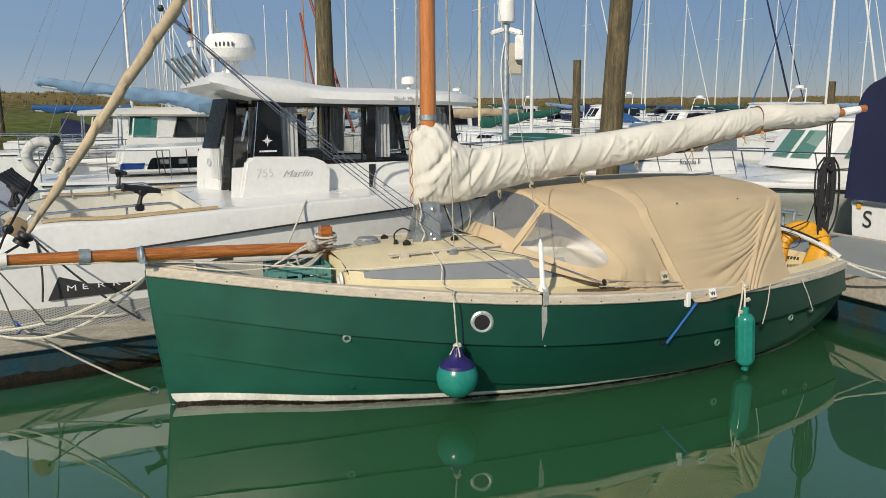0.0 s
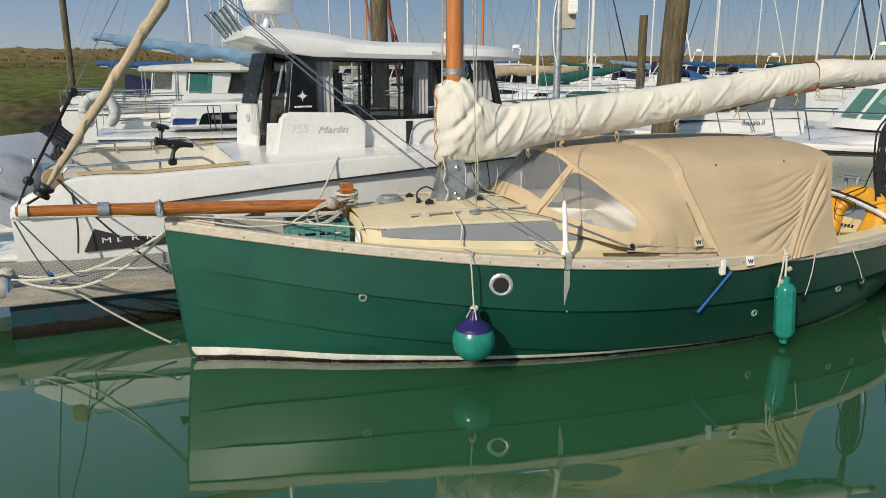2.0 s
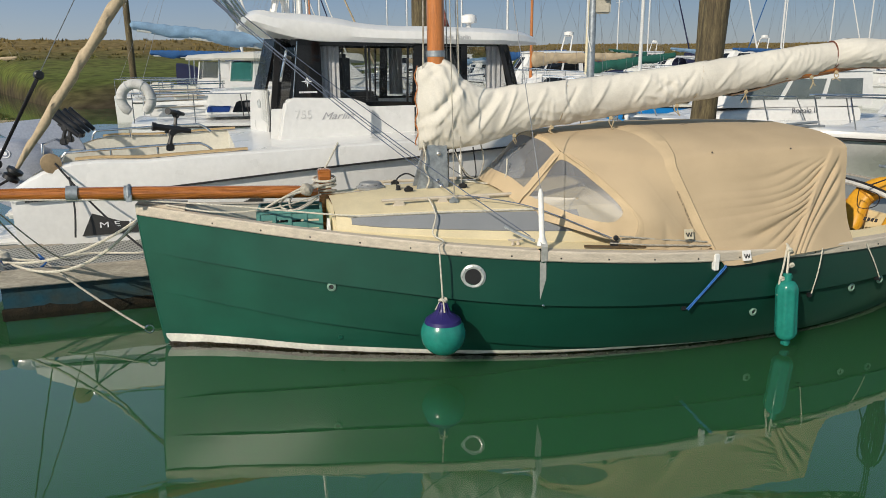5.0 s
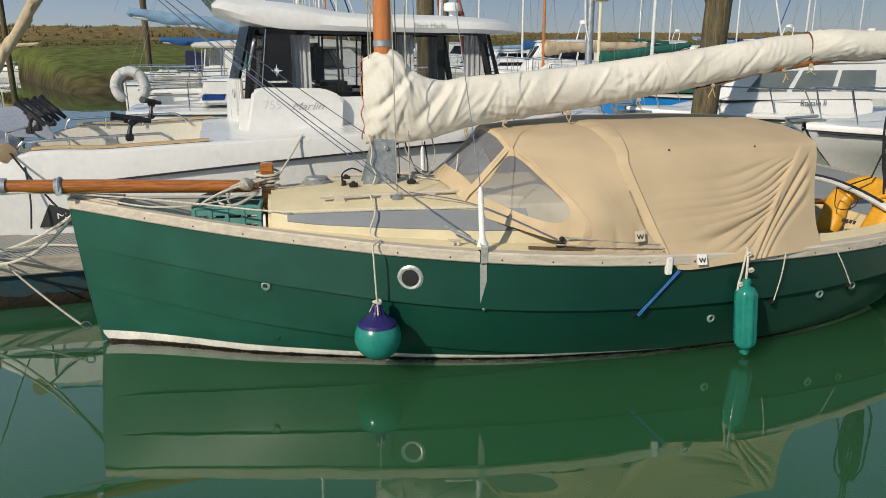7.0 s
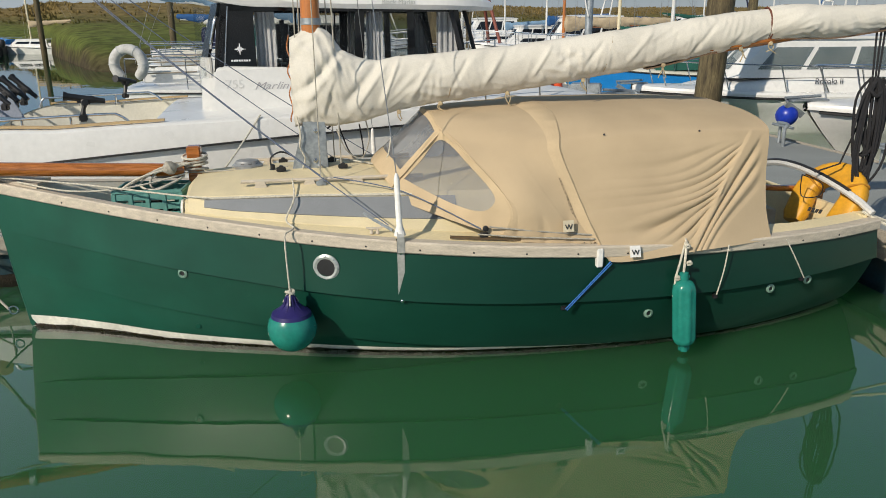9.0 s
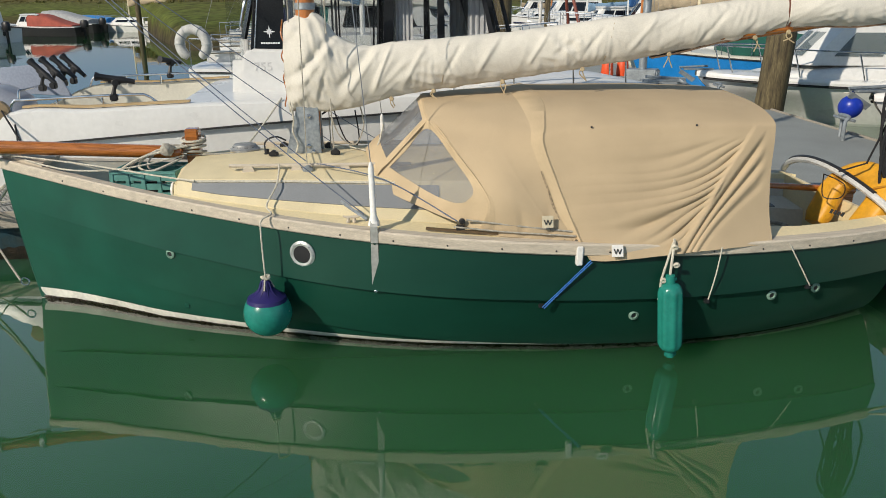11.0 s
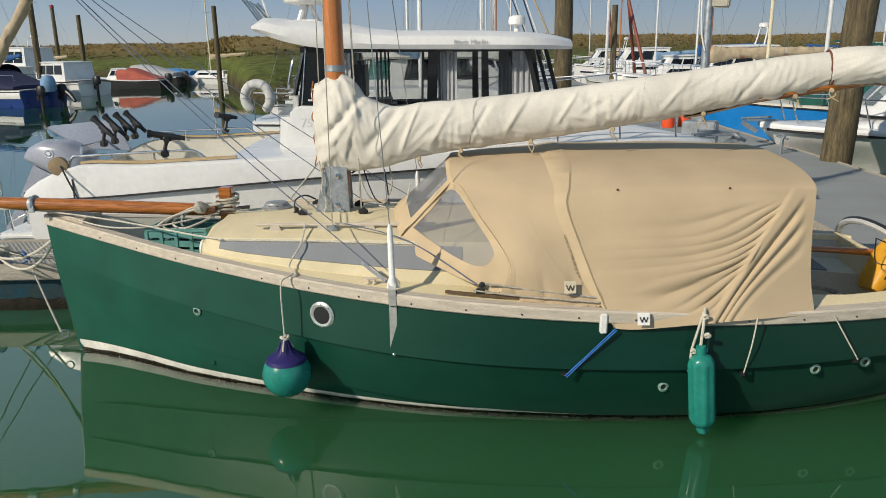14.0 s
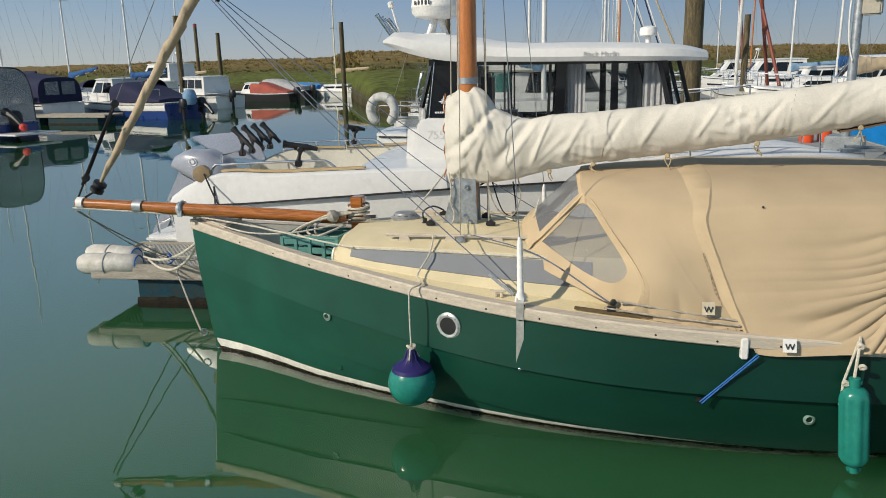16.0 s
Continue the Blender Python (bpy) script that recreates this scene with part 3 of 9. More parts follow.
# ---- the green gaff sailing boat ----
LOA = 5.87
US = [0, 0.5, 1.0, 1.24, 1.5, 2.0, 2.5, 3.0, 3.5, 4.0, 4.5, 5.0, 5.5, LOA]
sheer_v = curve(US, [0.03, 0.245, 0.465, 0.562, 0.66, 0.845, 0.985, 1.075, 1.115, 1.12, 1.095, 1.02, 0.905, 0.78])
sheer_z = curve(US, [0.965, 0.898, 0.838, 0.812, 0.787, 0.744, 0.708, 0.679, 0.655, 0.637, 0.624, 0.617, 0.616, 0.620])
wl_v = curve([0, 0.1, 0.65, 1.1, 1.6, 2.2, 2.8, 3.4, 3.8, 4.4, 5.0, 5.5, LOA], [0.0, 0.02, 0.205, 0.40, 0.575, 0.755, 0.885, 0.945, 0.965, 0.935, 0.82, 0.64, 0.46])
lap1_z = curve([0, 0.5, 1, 1.5, 2, 2.5, 3, 3.5, 4, 5, LOA], [0.705, 0.634, 0.566, 0.505, 0.452, 0.412, 0.388, 0.376, 0.372, 0.385, 0.42])
lap2_z = curve([0, 0.5, 1, 1.5, 2, 2.5, 3, 4, LOA], [0.42, 0.335, 0.262, 0.200, 0.145, 0.09, 0.05, 0.02, 0.03])
boot_z = curve([0, 1, 2, 3, 4, LOA], [0.088, 0.062, 0.042, 0.032, 0.028, 0.03])


def stem_u(z):
    return 0.10 * max(0.0, 1 - z / 1.03) ** 1.35 + (0.35 * (-z) if z < 0 else 0)


def skin_v(u, z):
    """Half breadth of the hull at u and height z."""
    zs, z1 = sheer_z(u), lap1_z(u)
    vs, vw = sheer_v(u), wl_v(u)
    v1 = vs + 0.018 * smoothstep(0.2, 1.4, u)
    if z >= z1:
        return v1 + (vs - v1) * (z - z1) / (zs - z1)
    if z >= 0:
        return vw + (v1 - vw) * (z / z1) ** 0.62
    return max(0.0, vw * (1 - (-z / 0.5) ** 1.5))


def hull_strip(bm, side, top, bot, proud_top, proud_bot, n=44, rows=5, u_end=LOA):
    """One strake: from top(u) down to bot(u), with its lower edge turned in."""
    out = []
    for i in range(n + 1):
        w = i / n
        w = 0.35 * w + 0.65 * w * w if w < 0.5 else w - 0.5 + 0.3375 + (0.1625) * ((w - 0.5) / 0.5)
        u = LOA * min(1, w)
        fade = smoothstep(0.0, 0.45, u)
        pts = []
        for k in range(rows + 1):
            t = k / rows
            z = top(u) + (bot(u) - top(u)) * t
            pr = (proud_top + (proud_bot - proud_top) * t) * fade
            uu = u + stem_u(z) * (1 - smoothstep(0, 1.2, u))
            pts.append(P(min(uu, LOA), side * (skin_v(u, z) + pr), z))
        z = bot(u)
        uu = u + stem_u(z) * (1 - smoothstep(0, 1.2, u))
        pts.append(P(min(uu, LOA), side * (skin_v(u, z) + proud_bot * fade - 0.022), z + 0.001))
        out.append(pts)
    grid(bm, out)


def build_boat():
    boat = thing("gaff_sailboat", "small green clinker gaff sailing boat with cream deck and wooden spars", "sailboat", BOAT)
    for side in (1, -1):
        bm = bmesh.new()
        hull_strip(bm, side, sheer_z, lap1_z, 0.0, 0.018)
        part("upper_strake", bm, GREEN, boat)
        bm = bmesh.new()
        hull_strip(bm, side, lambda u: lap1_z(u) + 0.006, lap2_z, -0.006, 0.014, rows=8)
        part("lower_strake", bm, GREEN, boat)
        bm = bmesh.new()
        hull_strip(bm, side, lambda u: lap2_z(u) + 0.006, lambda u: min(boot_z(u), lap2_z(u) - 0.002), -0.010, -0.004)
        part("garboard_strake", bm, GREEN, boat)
        bm = bmesh.new()
        hull_strip(bm, side, lambda u: boot_z(u) + 0.001, lambda u: 0.005, -0.002, 0.0)
        part("boot_stripe", bm, BOOT, boat, "white painted stripe along the waterline")
        bm = bmesh.new()
        hull_strip(bm, side, lambda u: 0.006, lambda u: -0.45, 0.0, 0.0, rows=6)
        part("bottom", bm, FOUL, boat, "dark weedy underwater hull")
    for side in (1, -1):
        bm = bmesh.new()
        rows = []
        for i in range(241):
            u = 0.02 + 4.9 * i / 240
            h = 0.008 + 0.013 * (1 - smoothstep(0.0, 2.0, u)) + 0.008 * noise.noise(Vector((u * 9, side, 0))) + 0.006 * noise.noise(Vector((u * 31, side, 4)))
            row = []
            for z, o in ((-0.05, 0.006), (0.0, 0.007), (h * 0.7, 0.0055 + 0.002 * noise.noise(Vector((u * 40, 0, 2)))), (h, 0.002)):
                uu = u + stem_u(z) * (1 - smoothstep(0, 1.2, u))
                row.append(P(uu, side * (skin_v(u, z) + o), z))
            rows.append(row)
        grid(bm, rows)
        part("scum_line", bm, SCUM, boat, "wet brown scum along the waterline")
    # stem piece
    bm = bmesh.new()
    rows = []
    for i in range(30):
        z = 0.985 - i * 0.042
        w = max(0.007, skin_v(0.0, min(z, 0.96)) + 0.0015)
        rows.append([P(stem_u(z) + 0.03, w + 0.004, z), P(stem_u(z) - 0.002, w, z), P(stem_u(z) - 0.008, w * 0.5, z), P(stem_u(z) - 0.008, -w * 0.5, z), P(stem_u(z) - 0.002, -w, z), P(stem_u(z) + 0.03, -w - 0.004, z)])
    grid(bm, rows)
    part("stem", bm, GREEN, boat)
    # transom
    bm = bmesh.new()
    zz = [0.62 - i * 0.08 for i in range(9)]
    grid(bm, [[P(LOA, skin_v(LOA, z) * t, z) for t in (1, 0.5, 0, -0.5, -1)] for z in zz])
    part("transom", bm, GREEN, boat)
    # rubbing strake, in lengths
    for side in (1, -1):
        cuts = [0.0, 2.537, 2.583, 4.4, LOA]
        for a, b in zip(cuts, cuts[1:]):
            if b - a < 0.1:
                continue
            bm = bmesh.new()
            rows = []
            n = int((b - a) * 12)
            for i in range(n + 1):
                u = a + (b - a) * i / n
                v, z = sheer_v(u), sheer_z(u)
                h = 0.066
                rows.append([P(u, side * (v - 0.065 if v > 0.1 else v * 0.2), z + h), P(u, side * (v + 0.014), z + h + 0.002), P(u, side * (v + 0.022), z + h - 0.008), P(u, side * (v + 0.022), z + 0.004), P(u, side * (v + 0.014), z - 0.004), P(u, side * (v - 0.005), z - 0.004)])
            vs = grid(bm, rows)
            bm.faces.new(vs[0])
            bm.faces.new(vs[-1][::-1])
            part("rubbing_strake", bm, TEAK, boat, "weathered grey teak rubbing strake")
    # bolts in the rubbing strake
    u = 0.5
    while u < 5.7:
        bm = bmesh.new()
        lathe(bm, [(0.006, 0), (0.005, 0.004)], 8, Matrix.Translation(P(u, sheer_v(u) + 0.021, sheer_z(u) + 0.022)) @ pose(0, 0, 0, 90))
        part("bolt", bm, BLACK, boat)
        u += 0.31
    # side decks
    for side in (1, -1):
        bm = bmesh.new()
        rows = []
        for i in range(41):
            u = 1.28 + (LOA - 1.28) * i / 40
            v, z = sheer_v(u) - 0.055, sheer_z(u) + 0.062
            vi = roof_base(u) - 0.06 if u < 3.3 else min(v - 0.06, 0.80 if u < 5.2 else 0.80 - (u - 5.2) * 0.30)
            rows.append([P(u, side * v, z), P(u, side * (v + vi) / 2, z + 0.012), P(u, side * vi, z + 0.018), P(u, side * (vi - 0.01), z - 0.02)])
        grid(bm, rows)
        part("side_deck", bm, CREAM, boat, "cream side deck")
    # bow well: inner skin, floor and forward bulkhead of the coachroof
    bm = bmesh.new()
    rows = []
    for i in range(21):
        u = 0.12 + 1.2 * i / 20
        v, z = max(0.012, sheer_v(u) - 0.06), sheer_z(u) + 0.064
        vb = max(0.01, v * 0.86)
        rows.append([P(u, v, z), P(u, v - 0.006, z - 0.03), P(u, vb, 0.66), P(u, 0, 0.65), P(u, -vb, 0.66), P(u, -v + 0.006, z - 0.03), P(u, -v, z)])
    grid(bm, rows)
    part("bow_well", bm, OFFWHITE, boat, "cream lining of the open bow well")
    bm = bmesh.new()
    rows = []
    for i in range(9):
        u = 0.02 + 0.30 * i / 8
        v, z = max(0.01, sheer_v(u) - 0.03), sheer_z(u) + 0.060
        rows.append([P(u, v, z), P(u, 0, z + 0.012), P(u, -v, z)])
    sheet(bm, rows, 0.03)
    part("breasthook", bm, TEAK, boat)
    # coachroof
    bm = bmesh.new()
    rows = []
    for i in range(33):
        u = 1.30 + 2.0 * i / 32
        rows.append(roof_section(u))
    vs = grid(bm, rows)
    part("coachroof", bm, CREAMROOF, boat, "cream painted coachroof with a non-slip top", sharp=25)
    bm = bmesh.new()
    sec = roof_section(1.30)
    low = [P(1.27, v * 0.98, 0.64) for v in (roof_base(1.3), 0.3, 0.1, -0.1, -0.3, -roof_base(1.3))]
    ups = [sec[0], sec[2], sec[4], sec[6], sec[8], sec[10]]
    grid(bm, [low, [p + Vector((-0.02, 0, 0)) for p in ups], ups])
    part("front_bulkhead", bm, CREAM, boat)
    # grey side panels on the coachroof
    for side in (1, -1):
        bm = bmesh.new()
        rows = []
        for i in range(25):
            u = 1.40 + 1.55 * i / 24
            vb, zb, vt, zt = roof_base(u), roof_low(u), roof_top(u), roof_edge(u)
            f0 = 0.16 * (1 - smoothstep(1.4, 1.6, u)) + 0.02
            a = P(u, side * (vb + (vt - vb) * (0.30 + f0 * 0.6)), zb + (zt - zb) * (0.30 + f0 * 0.6))
            b = P(u, side * (vt + (vb - vt) * 0.04), zt + (zb - zt) * 0.04)
            nrm = P(0, side * (zt - zb), abs(vb - vt)).normalized() * 0.005
            rows.append([a - nrm, a + nrm, b + nrm, b - nrm])
        vs = grid(bm, rows)
        bm.faces.new(vs[0])
        bm.faces.new(vs[-1])
        part("side_panel", bm, GREYPANEL, boat, "dark grey non-slip side panel")
    # round opening in the front of the coachroof
    bm = bmesh.new()
    lathe(bm, [(0.05, 0), (0.062, 0.0), (0.062, 0.012), (0.047, 0.016), (0.045, 0.0)], 20, Matrix.Translation(P(1.262, 0.40, 0.875)) @ pose(0, 0, 0, 0, -90, 0))
    part("deck_vent", bm, WHITEMATT, boat)
    # handrails on the roof
    for side in (1, -1):
        for a, b in ((1.62, 2.78),):
            bm = bmesh.new()
            zr = 1.035
            tube(bm, [P(a + (b - a) * k / 8, side * 0.40, zr) for k in range(9)], 0.012, 8)
            for k in range(4):
                u = a + 0.12 + (b - a - 0.24) * k / 3
                slab(bm, [(u - 0.05, 0.97), (u + 0.05, 0.97), (u + 0.025, zr), (u - 0.025, zr)], 0.022, Matrix.Translation((0, -side * 0.40 - 0.011, 0)))
            part("handrail", bm, TEAK, boat, "weathered teak grab rail")
    # white rope-like trim along the roof edge, port
    bar("roof_trim", [P(1.38 + 1.3 * k / 12, roof_top(1.38 + 1.3 * k / 12) + 0.004, roof_edge(1.38 + 1.3 * k / 12) + 0.008) for k in range(13)], 0.008, ROPE, boat)
    # mushroom vent
    bm = bmesh.new()
    lathe(bm, [(0.105, 0.0), (0.105, 0.012), (0.09, 0.02), (0.075, 0.042), (0.03, 0.05), (0.001, 0.052)], 24, Matrix.Translation(P(1.62, -0.10, 1.043)))
    v = part("vent", bm, mat("brushed_steel", (0.42, 0.42, 0.41), 0.42, metal=0.55, scale=20), boat, "stainless steel mushroom vent")
    for k in range(10):
        a = 2 * math.pi * k / 10
        block("vent_slot", (-0.006, 0.006, -0.012, 0.012, 0.0, 0.012), BLACK, v, m=Matrix.Translation(P(1.62, -0.10, 1.065)) @ pose(0, 0, 0, 0, 0, math.degrees(a)) @ pose(0.082, 0, 0, 0, -50, 0), bevel=0)
    # tabernacle
    for y in (-0.075, 0.063):
        bm = bmesh.new()
        slab(bm, [(1.92, 1.0), (2.175, 1.0), (2.165, 1.36), (2.02, 1.36)], 0.012, Matrix.Translation((0, y, 0)), bevel=0.003)
        part("tabernacle_plate", bm, GALV, boat, "galvanised steel tabernacle cheek")
    bm = bmesh.new()
    box(bm, 1.88, 2.22, -0.11, 0.11, 0.995, 1.015, bevel=0.004)
    part("tabernacle_base", bm, GALV, boat)
    block("tabernacle_web", (2.04, 2.16, -0.06, 0.06, 1.0, 1.16), GALV, boat)
    for u, z in ((2.10, 1.30), (2.09, 1.10), (2.12, 1.06)):
        bm = bmesh.new()
        lathe(bm, [(0.016, 0), (0.016, 0.014), (0.008, 0.02)], 6, Matrix.Translation((u, -0.076, z)) @ pose(0, 0, 0, 90))
        part("bolt", bm, STEEL, boat)
    # mast
    m = part_tube("mast", [P(2.105, 0, 1.14), P(2.105, 0, 3.0), P(2.105, 0, 5.2), P(2.105, 0, 6.4)], [0.062, 0.062, 0.056, 0.03], MASTWOOD, boat, "varnished orange-brown wooden mast", 20)
    for z in (1.98, 2.9):
        bm = bmesh.new()
        lathe(bm, [(0.064, 0), (0.067, 0.003), (0.067, 0.04), (0.064, 0.043)], 20, Matrix.Translation(P(2.105, 0, z)))
        part("mast_band", bm, GALV, boat)
    # bitt and bowsprit
    block("bitt", (1.235, 1.325, 0.015, 0.105, 0.62, 1.205), VARN, boat, "square varnished mooring post", bevel=0.008)
    a, b = P(-0.86, 0.155, 1.165), P(1.22, 0.02, 1.055)
    part_tube("bowsprit", [a, a.lerp(b, 0.1), a.lerp(b, 0.45), a.lerp(b, 0.9), b], [0.032, 0.038, 0.046, 0.045, 0.042], VARN, boat, "varnished wooden bowsprit", 16)
    for t, w in ((0.02, 0.05), (0.24, 0.07), (0.40, 0.045)):
        c = a.lerp(b, t)
        d = (b - a).normalized()
        part_tube("sprit_band", [c - d * w / 2, c + d * w / 2], [0.046 + 0.006 * (t > 0.1), 0.046 + 0.006 * (t > 0.1)], GALV if t > 0.1 else WHITEMATT, boat, "", 16)
    # gammon iron on the stemhead
    c = a.lerp(b, 0.405)
    bm = bmesh.new()
    tube(bm, [c + Vector((0, 0.052 * math.cos(t), 0.052 * math.sin(t))) for t in [math.pi * k / 10 - 0.2 for k in range(13)]], 0.012, 6)
    box(bm, c.x - 0.02, c.x + 0.02, c.y - 0.058, c.y - 0.046, c.z - 0.05, c.z, bevel=0.003)
    box(bm, c.x - 0.02, c.x + 0.02, c.y + 0.046, c.y + 0.058, c.z - 0.05, c.z, bevel=0.003)
    part("gammon_iron", bm, GALV, boat)
    # boom, from the mast to past the end of its cover
    g, h = P(2.17, 0.015, 1.42), P(6.32, 0.49, 2.045)
    part_tube("boom", [g, g.lerp(h, 0.5), h], [0.035, 0.045, 0.035], VARN, boat, "varnished wooden boom", 12)
    d = (h - g).normalized()
    part_tube("boom_end", [h - d * 0.262, h - d * 0.25, h + d * 0.0], [0.040, 0.043, 0.032], WHITEMATT, boat, "white painted boom end", 12)
    # portlight, drain holes
    for u, z, r in ((2.125, 0.6, 0.082),):
        y = skin_v(u, z)
        mm = Matrix.Translation(P(u, y + 0.002, z)) @ pose(0, 0, 0, 0, 0, -19) @ pose(0, 0, 0, 90)
        bm = bmesh.new()
        lathe(bm, [(0.052, 0.0), (r, 0.0), (r, 0.008), (0.068, 0.016), (0.055, 0.013), (0.052, 0.0)], 28, mm)
        p = part("portlight", bm, RINGMETAL, boat, "round portlight with a pale metal ring")
        bm = bmesh.new()
        lathe(bm, [(0.055, 0.0), (0.055, 0.0115), (0.001, 0.0115)], 24, mm)
        part("glass", bm, BLACK, p)
        for k in range(8):
            t = 2 * math.pi * k / 8
            bm = bmesh.new()
            lathe(bm, [(0.004, 0.012), (0.004, 0.018), (0.001, 0.018)], 6, mm @ pose(0.071 * math.cos(t), 0.071 * math.sin(t), 0))
            part("screw", bm, GALV, p)
    for u, z in ((1.241, 0.509), (4.09, 0.248), (4.95, 0.33), (5.25, 0.35)):
        y = skin_v(u, z)
        bm = bmesh.new()
        lathe(bm, [(0.015, -0.004), (0.031, 0.0), (0.031, 0.006), (0.018, 0.012), (0.014, 0.0)], 18, Matrix.Translation(P(u, y, z)) @ pose(0, 0, 0, 0, 0, -21 if u < 3 else 6) @ pose(0, 0, 0, 90))
        o = part("drain_fitting", bm, mat("verdigris_bronze", (0.22, 0.36, 0.29), 0.6, metal=0.2, scale=30), boat)
        bm = bmesh.new()
        lathe(bm, [(0.015, 0.0), (0.015, 0.004), (0.001, 0.004)], 12, Matrix.Translation(P(u, y, z)) @ pose(0, 0, 0, 0, 0, -21 if u < 3 else 6) @ pose(0, 0, 0, 90))
        part("hole", bm, BLACK, o)
    # chainplate straps and the white shroud sleeves
    for side in (1, -1):
        u = 2.56
        bm = bmesh.new()
        rows = []
        for z, off in ((0.398, 0.004), (0.425, 0.006), (0.62, 0.006), (sheer_z(u) - 0.01, 0.008), (sheer_z(u), 0.026), (0.80, 0.026), (0.83, 0.0)):
            v = side * (skin_v(u, min(z, sheer_z(u))) + off)
            w = 0.005 if z < 0.41 else 0.021
            rows.append([P(u - w, v, z), P(u - w, v + side * 0.005, z), P(u + w, v + side * 0.005, z), P(u + w, v, z)])
        vs = grid(bm, rows, close=True)
        bm.faces.new(vs[0])
        bm.faces.new(vs[-1])
        c = part("chainplate", bm, STRAP, boat, "galvanised chainplate strap")
        for z in (0.405, 0.70):
            bm = bmesh.new()
            lathe(bm, [(0.011, 0), (0.011, 0.008), (0.005, 0.012)], 8, Matrix.Translation(P(u, side * (skin_v(u, z) + 0.009), z)) @ pose(0, 0, 0, 90 * side))
            part("bolt", bm, STEEL, c)
        bm = bmesh.new()
        f, t = P(2.56, side * 0.985, 0.80), P(2.55, side * 0.955, 1.165)
        tube(bm, [f, f.lerp(t, 0.05), f.lerp(t, 0.16), f.lerp(t, 0.9), f.lerp(t, 0.97), t], [0.036, 0.032, 0.019, 0.017, 0.011, 0.005], 12)
        part("shroud_sleeve", bm, WHITEMATT, boat, "white plastic sleeve over the shroud")
        bar("shroud", [t, P(2.16, side * 0.05, 5.2)], 0.003, WIRE, boat, "", 5)
    # cockpit: floor, seats, coaming, tiller, traveller
    bm = bmesh.new()
    rows = []
    for i in range(17):
        u = 3.3 + (LOA - 0.02 - 3.3) * i / 16
        vi = min(sheer_v(u) - 0.115, 0.80 if u < 5.2 else 0.80 - (u - 5.2) * 0.30)
        z = sheer_z(u) + 0.07
        rows.append([P(u, vi, z), P(u, vi - 0.02, 0.52), P(u, vi - 0.36, 0.50), P(u, vi - 0.38, 0.25), P(u, 0, 0.24), P(u, -vi + 0.38, 0.25), P(u, -vi + 0.36, 0.50), P(u, -vi + 0.02, 0.52), P(u, -vi, z)])
    grid(bm, rows)
    part("cockpit", bm, OFFWHITE, boat, "cream moulded cockpit with side seats", sharp=25)
    bm = bmesh.new()
    rows = [[P(LOA - 0.05, sheer_v(5.8) * t, z) for t in (0.9, 0.45, 0, -0.45, -0.9)] for z in (0.25, 0.5, 0.70)]
    sheet(bm, rows, 0.03)
    part("transom_lining", bm, CREAM, boat)
    for side in (1, -1):
        bm = bmesh.new()
        rows = []
        for i in range(9):
            u = 4.85 + 0.75 * i / 8
            vi = min(sheer_v(u) - 0.14, 0.78 if u < 5.2 else 0.78 - (u - 5.2) * 0.30)
            rows.append([P(u, side * (vi - 0.02), 0.525), P(u, side * (vi - 0.32), 0.512)])
        sheet(bm, rows, 0.012)
        part("seat_pad", bm, GREYPANEL, boat, "grey non-slip seat panel")
    part_tube("tiller", [P(4.7, 0.10, 0.82), P(5.42, 0.09, 0.775), P(5.98, 0.02, 0.72)], [0.016, 0.022, 0.028], VARN, boat, "varnished wooden tiller", 10)
    # traveller: a curved bar across the stern, with a dark top
    pts = [P(5.72 + 0.12 * (t * 2 - 1) ** 2, -0.75 + 1.50 * t, 0.715 + 0.20 * math.sin(math.pi * t) ** 0.75) for t in [k / 16 for k in range(17)]]
    bm = bmesh.new()
    tube(bm, pts, 0.024, 8)
    part("traveller_bar", bm, ALU, boat, "curved aluminium traveller bar")
    bm = bmesh.new()
    tube(bm, [p + Vector((0, 0, 0.022)) for p in pts[2:15]], 0.014, 6)
    part("traveller_track", bm, BLACK, boat)
    block("rudder_head", (5.88, 5.98, -0.04, 0.04, -0.3, 0.78), VARN, boat)
    # cleats and tracks on the port side deck
    for u, l in ((2.42, 0.10),):
        cleat(boat, u, sheer_v(u) - 0.10, sheer_z(u) + 0.075, 0.10, TEAK)
    for side in (1, -1):
        bm = bmesh.new()
        pts = [P(2.86 + 0.42 * k / 6, side * (sheer_v(2.86 + 0.42 * k / 6) - 0.085), sheer_z(2.86 + 0.42 * k / 6) + 0.083) for k in range(7)]
        tube(bm, pts, 0.011, 4)
        part("sheet_track", bm, mat("bronze", (0.17, 0.12, 0.07), 0.5, metal=0.6), boat, "bronze sheet track")
        lead(boat, 3.06, side)
    cleat(boat, 3.46, sheer_v(3.46) - 0.10, sheer_z(3.46) + 0.078, 0.17, GALV)
    cleat(boat, 3.46, -sheer_v(3.46) + 0.10, sheer_z(3.46) + 0.078, 0.17, GALV)
    block("fairlead", (3.715, 3.755, -(sheer_v(3.73) + 0.034), -(sheer_v(3.73) - 0.02), 0.585, 0.70), WHITEMATT, boat, bevel=0.006)
    # deck blocks near the mast
    for u, v in ((2.27, 0.12), (2.20, -0.14), (1.86, 0.14), (2.12, 0.43), (1.85, -0.35)):
        zt = roof_height(u, abs(v))
        bm = bmesh.new()
        box(bm, u - 0.032, u + 0.032, -v - 0.010, -v + 0.010, zt - 0.004, zt + 0.026, bevel=0.005)
        lathe(bm, [(0.018, -0.013), (0.018, 0.013)], 12, Matrix.Translation(P(u, v, zt + 0.020)) @ pose(0, 0, 0, 90))
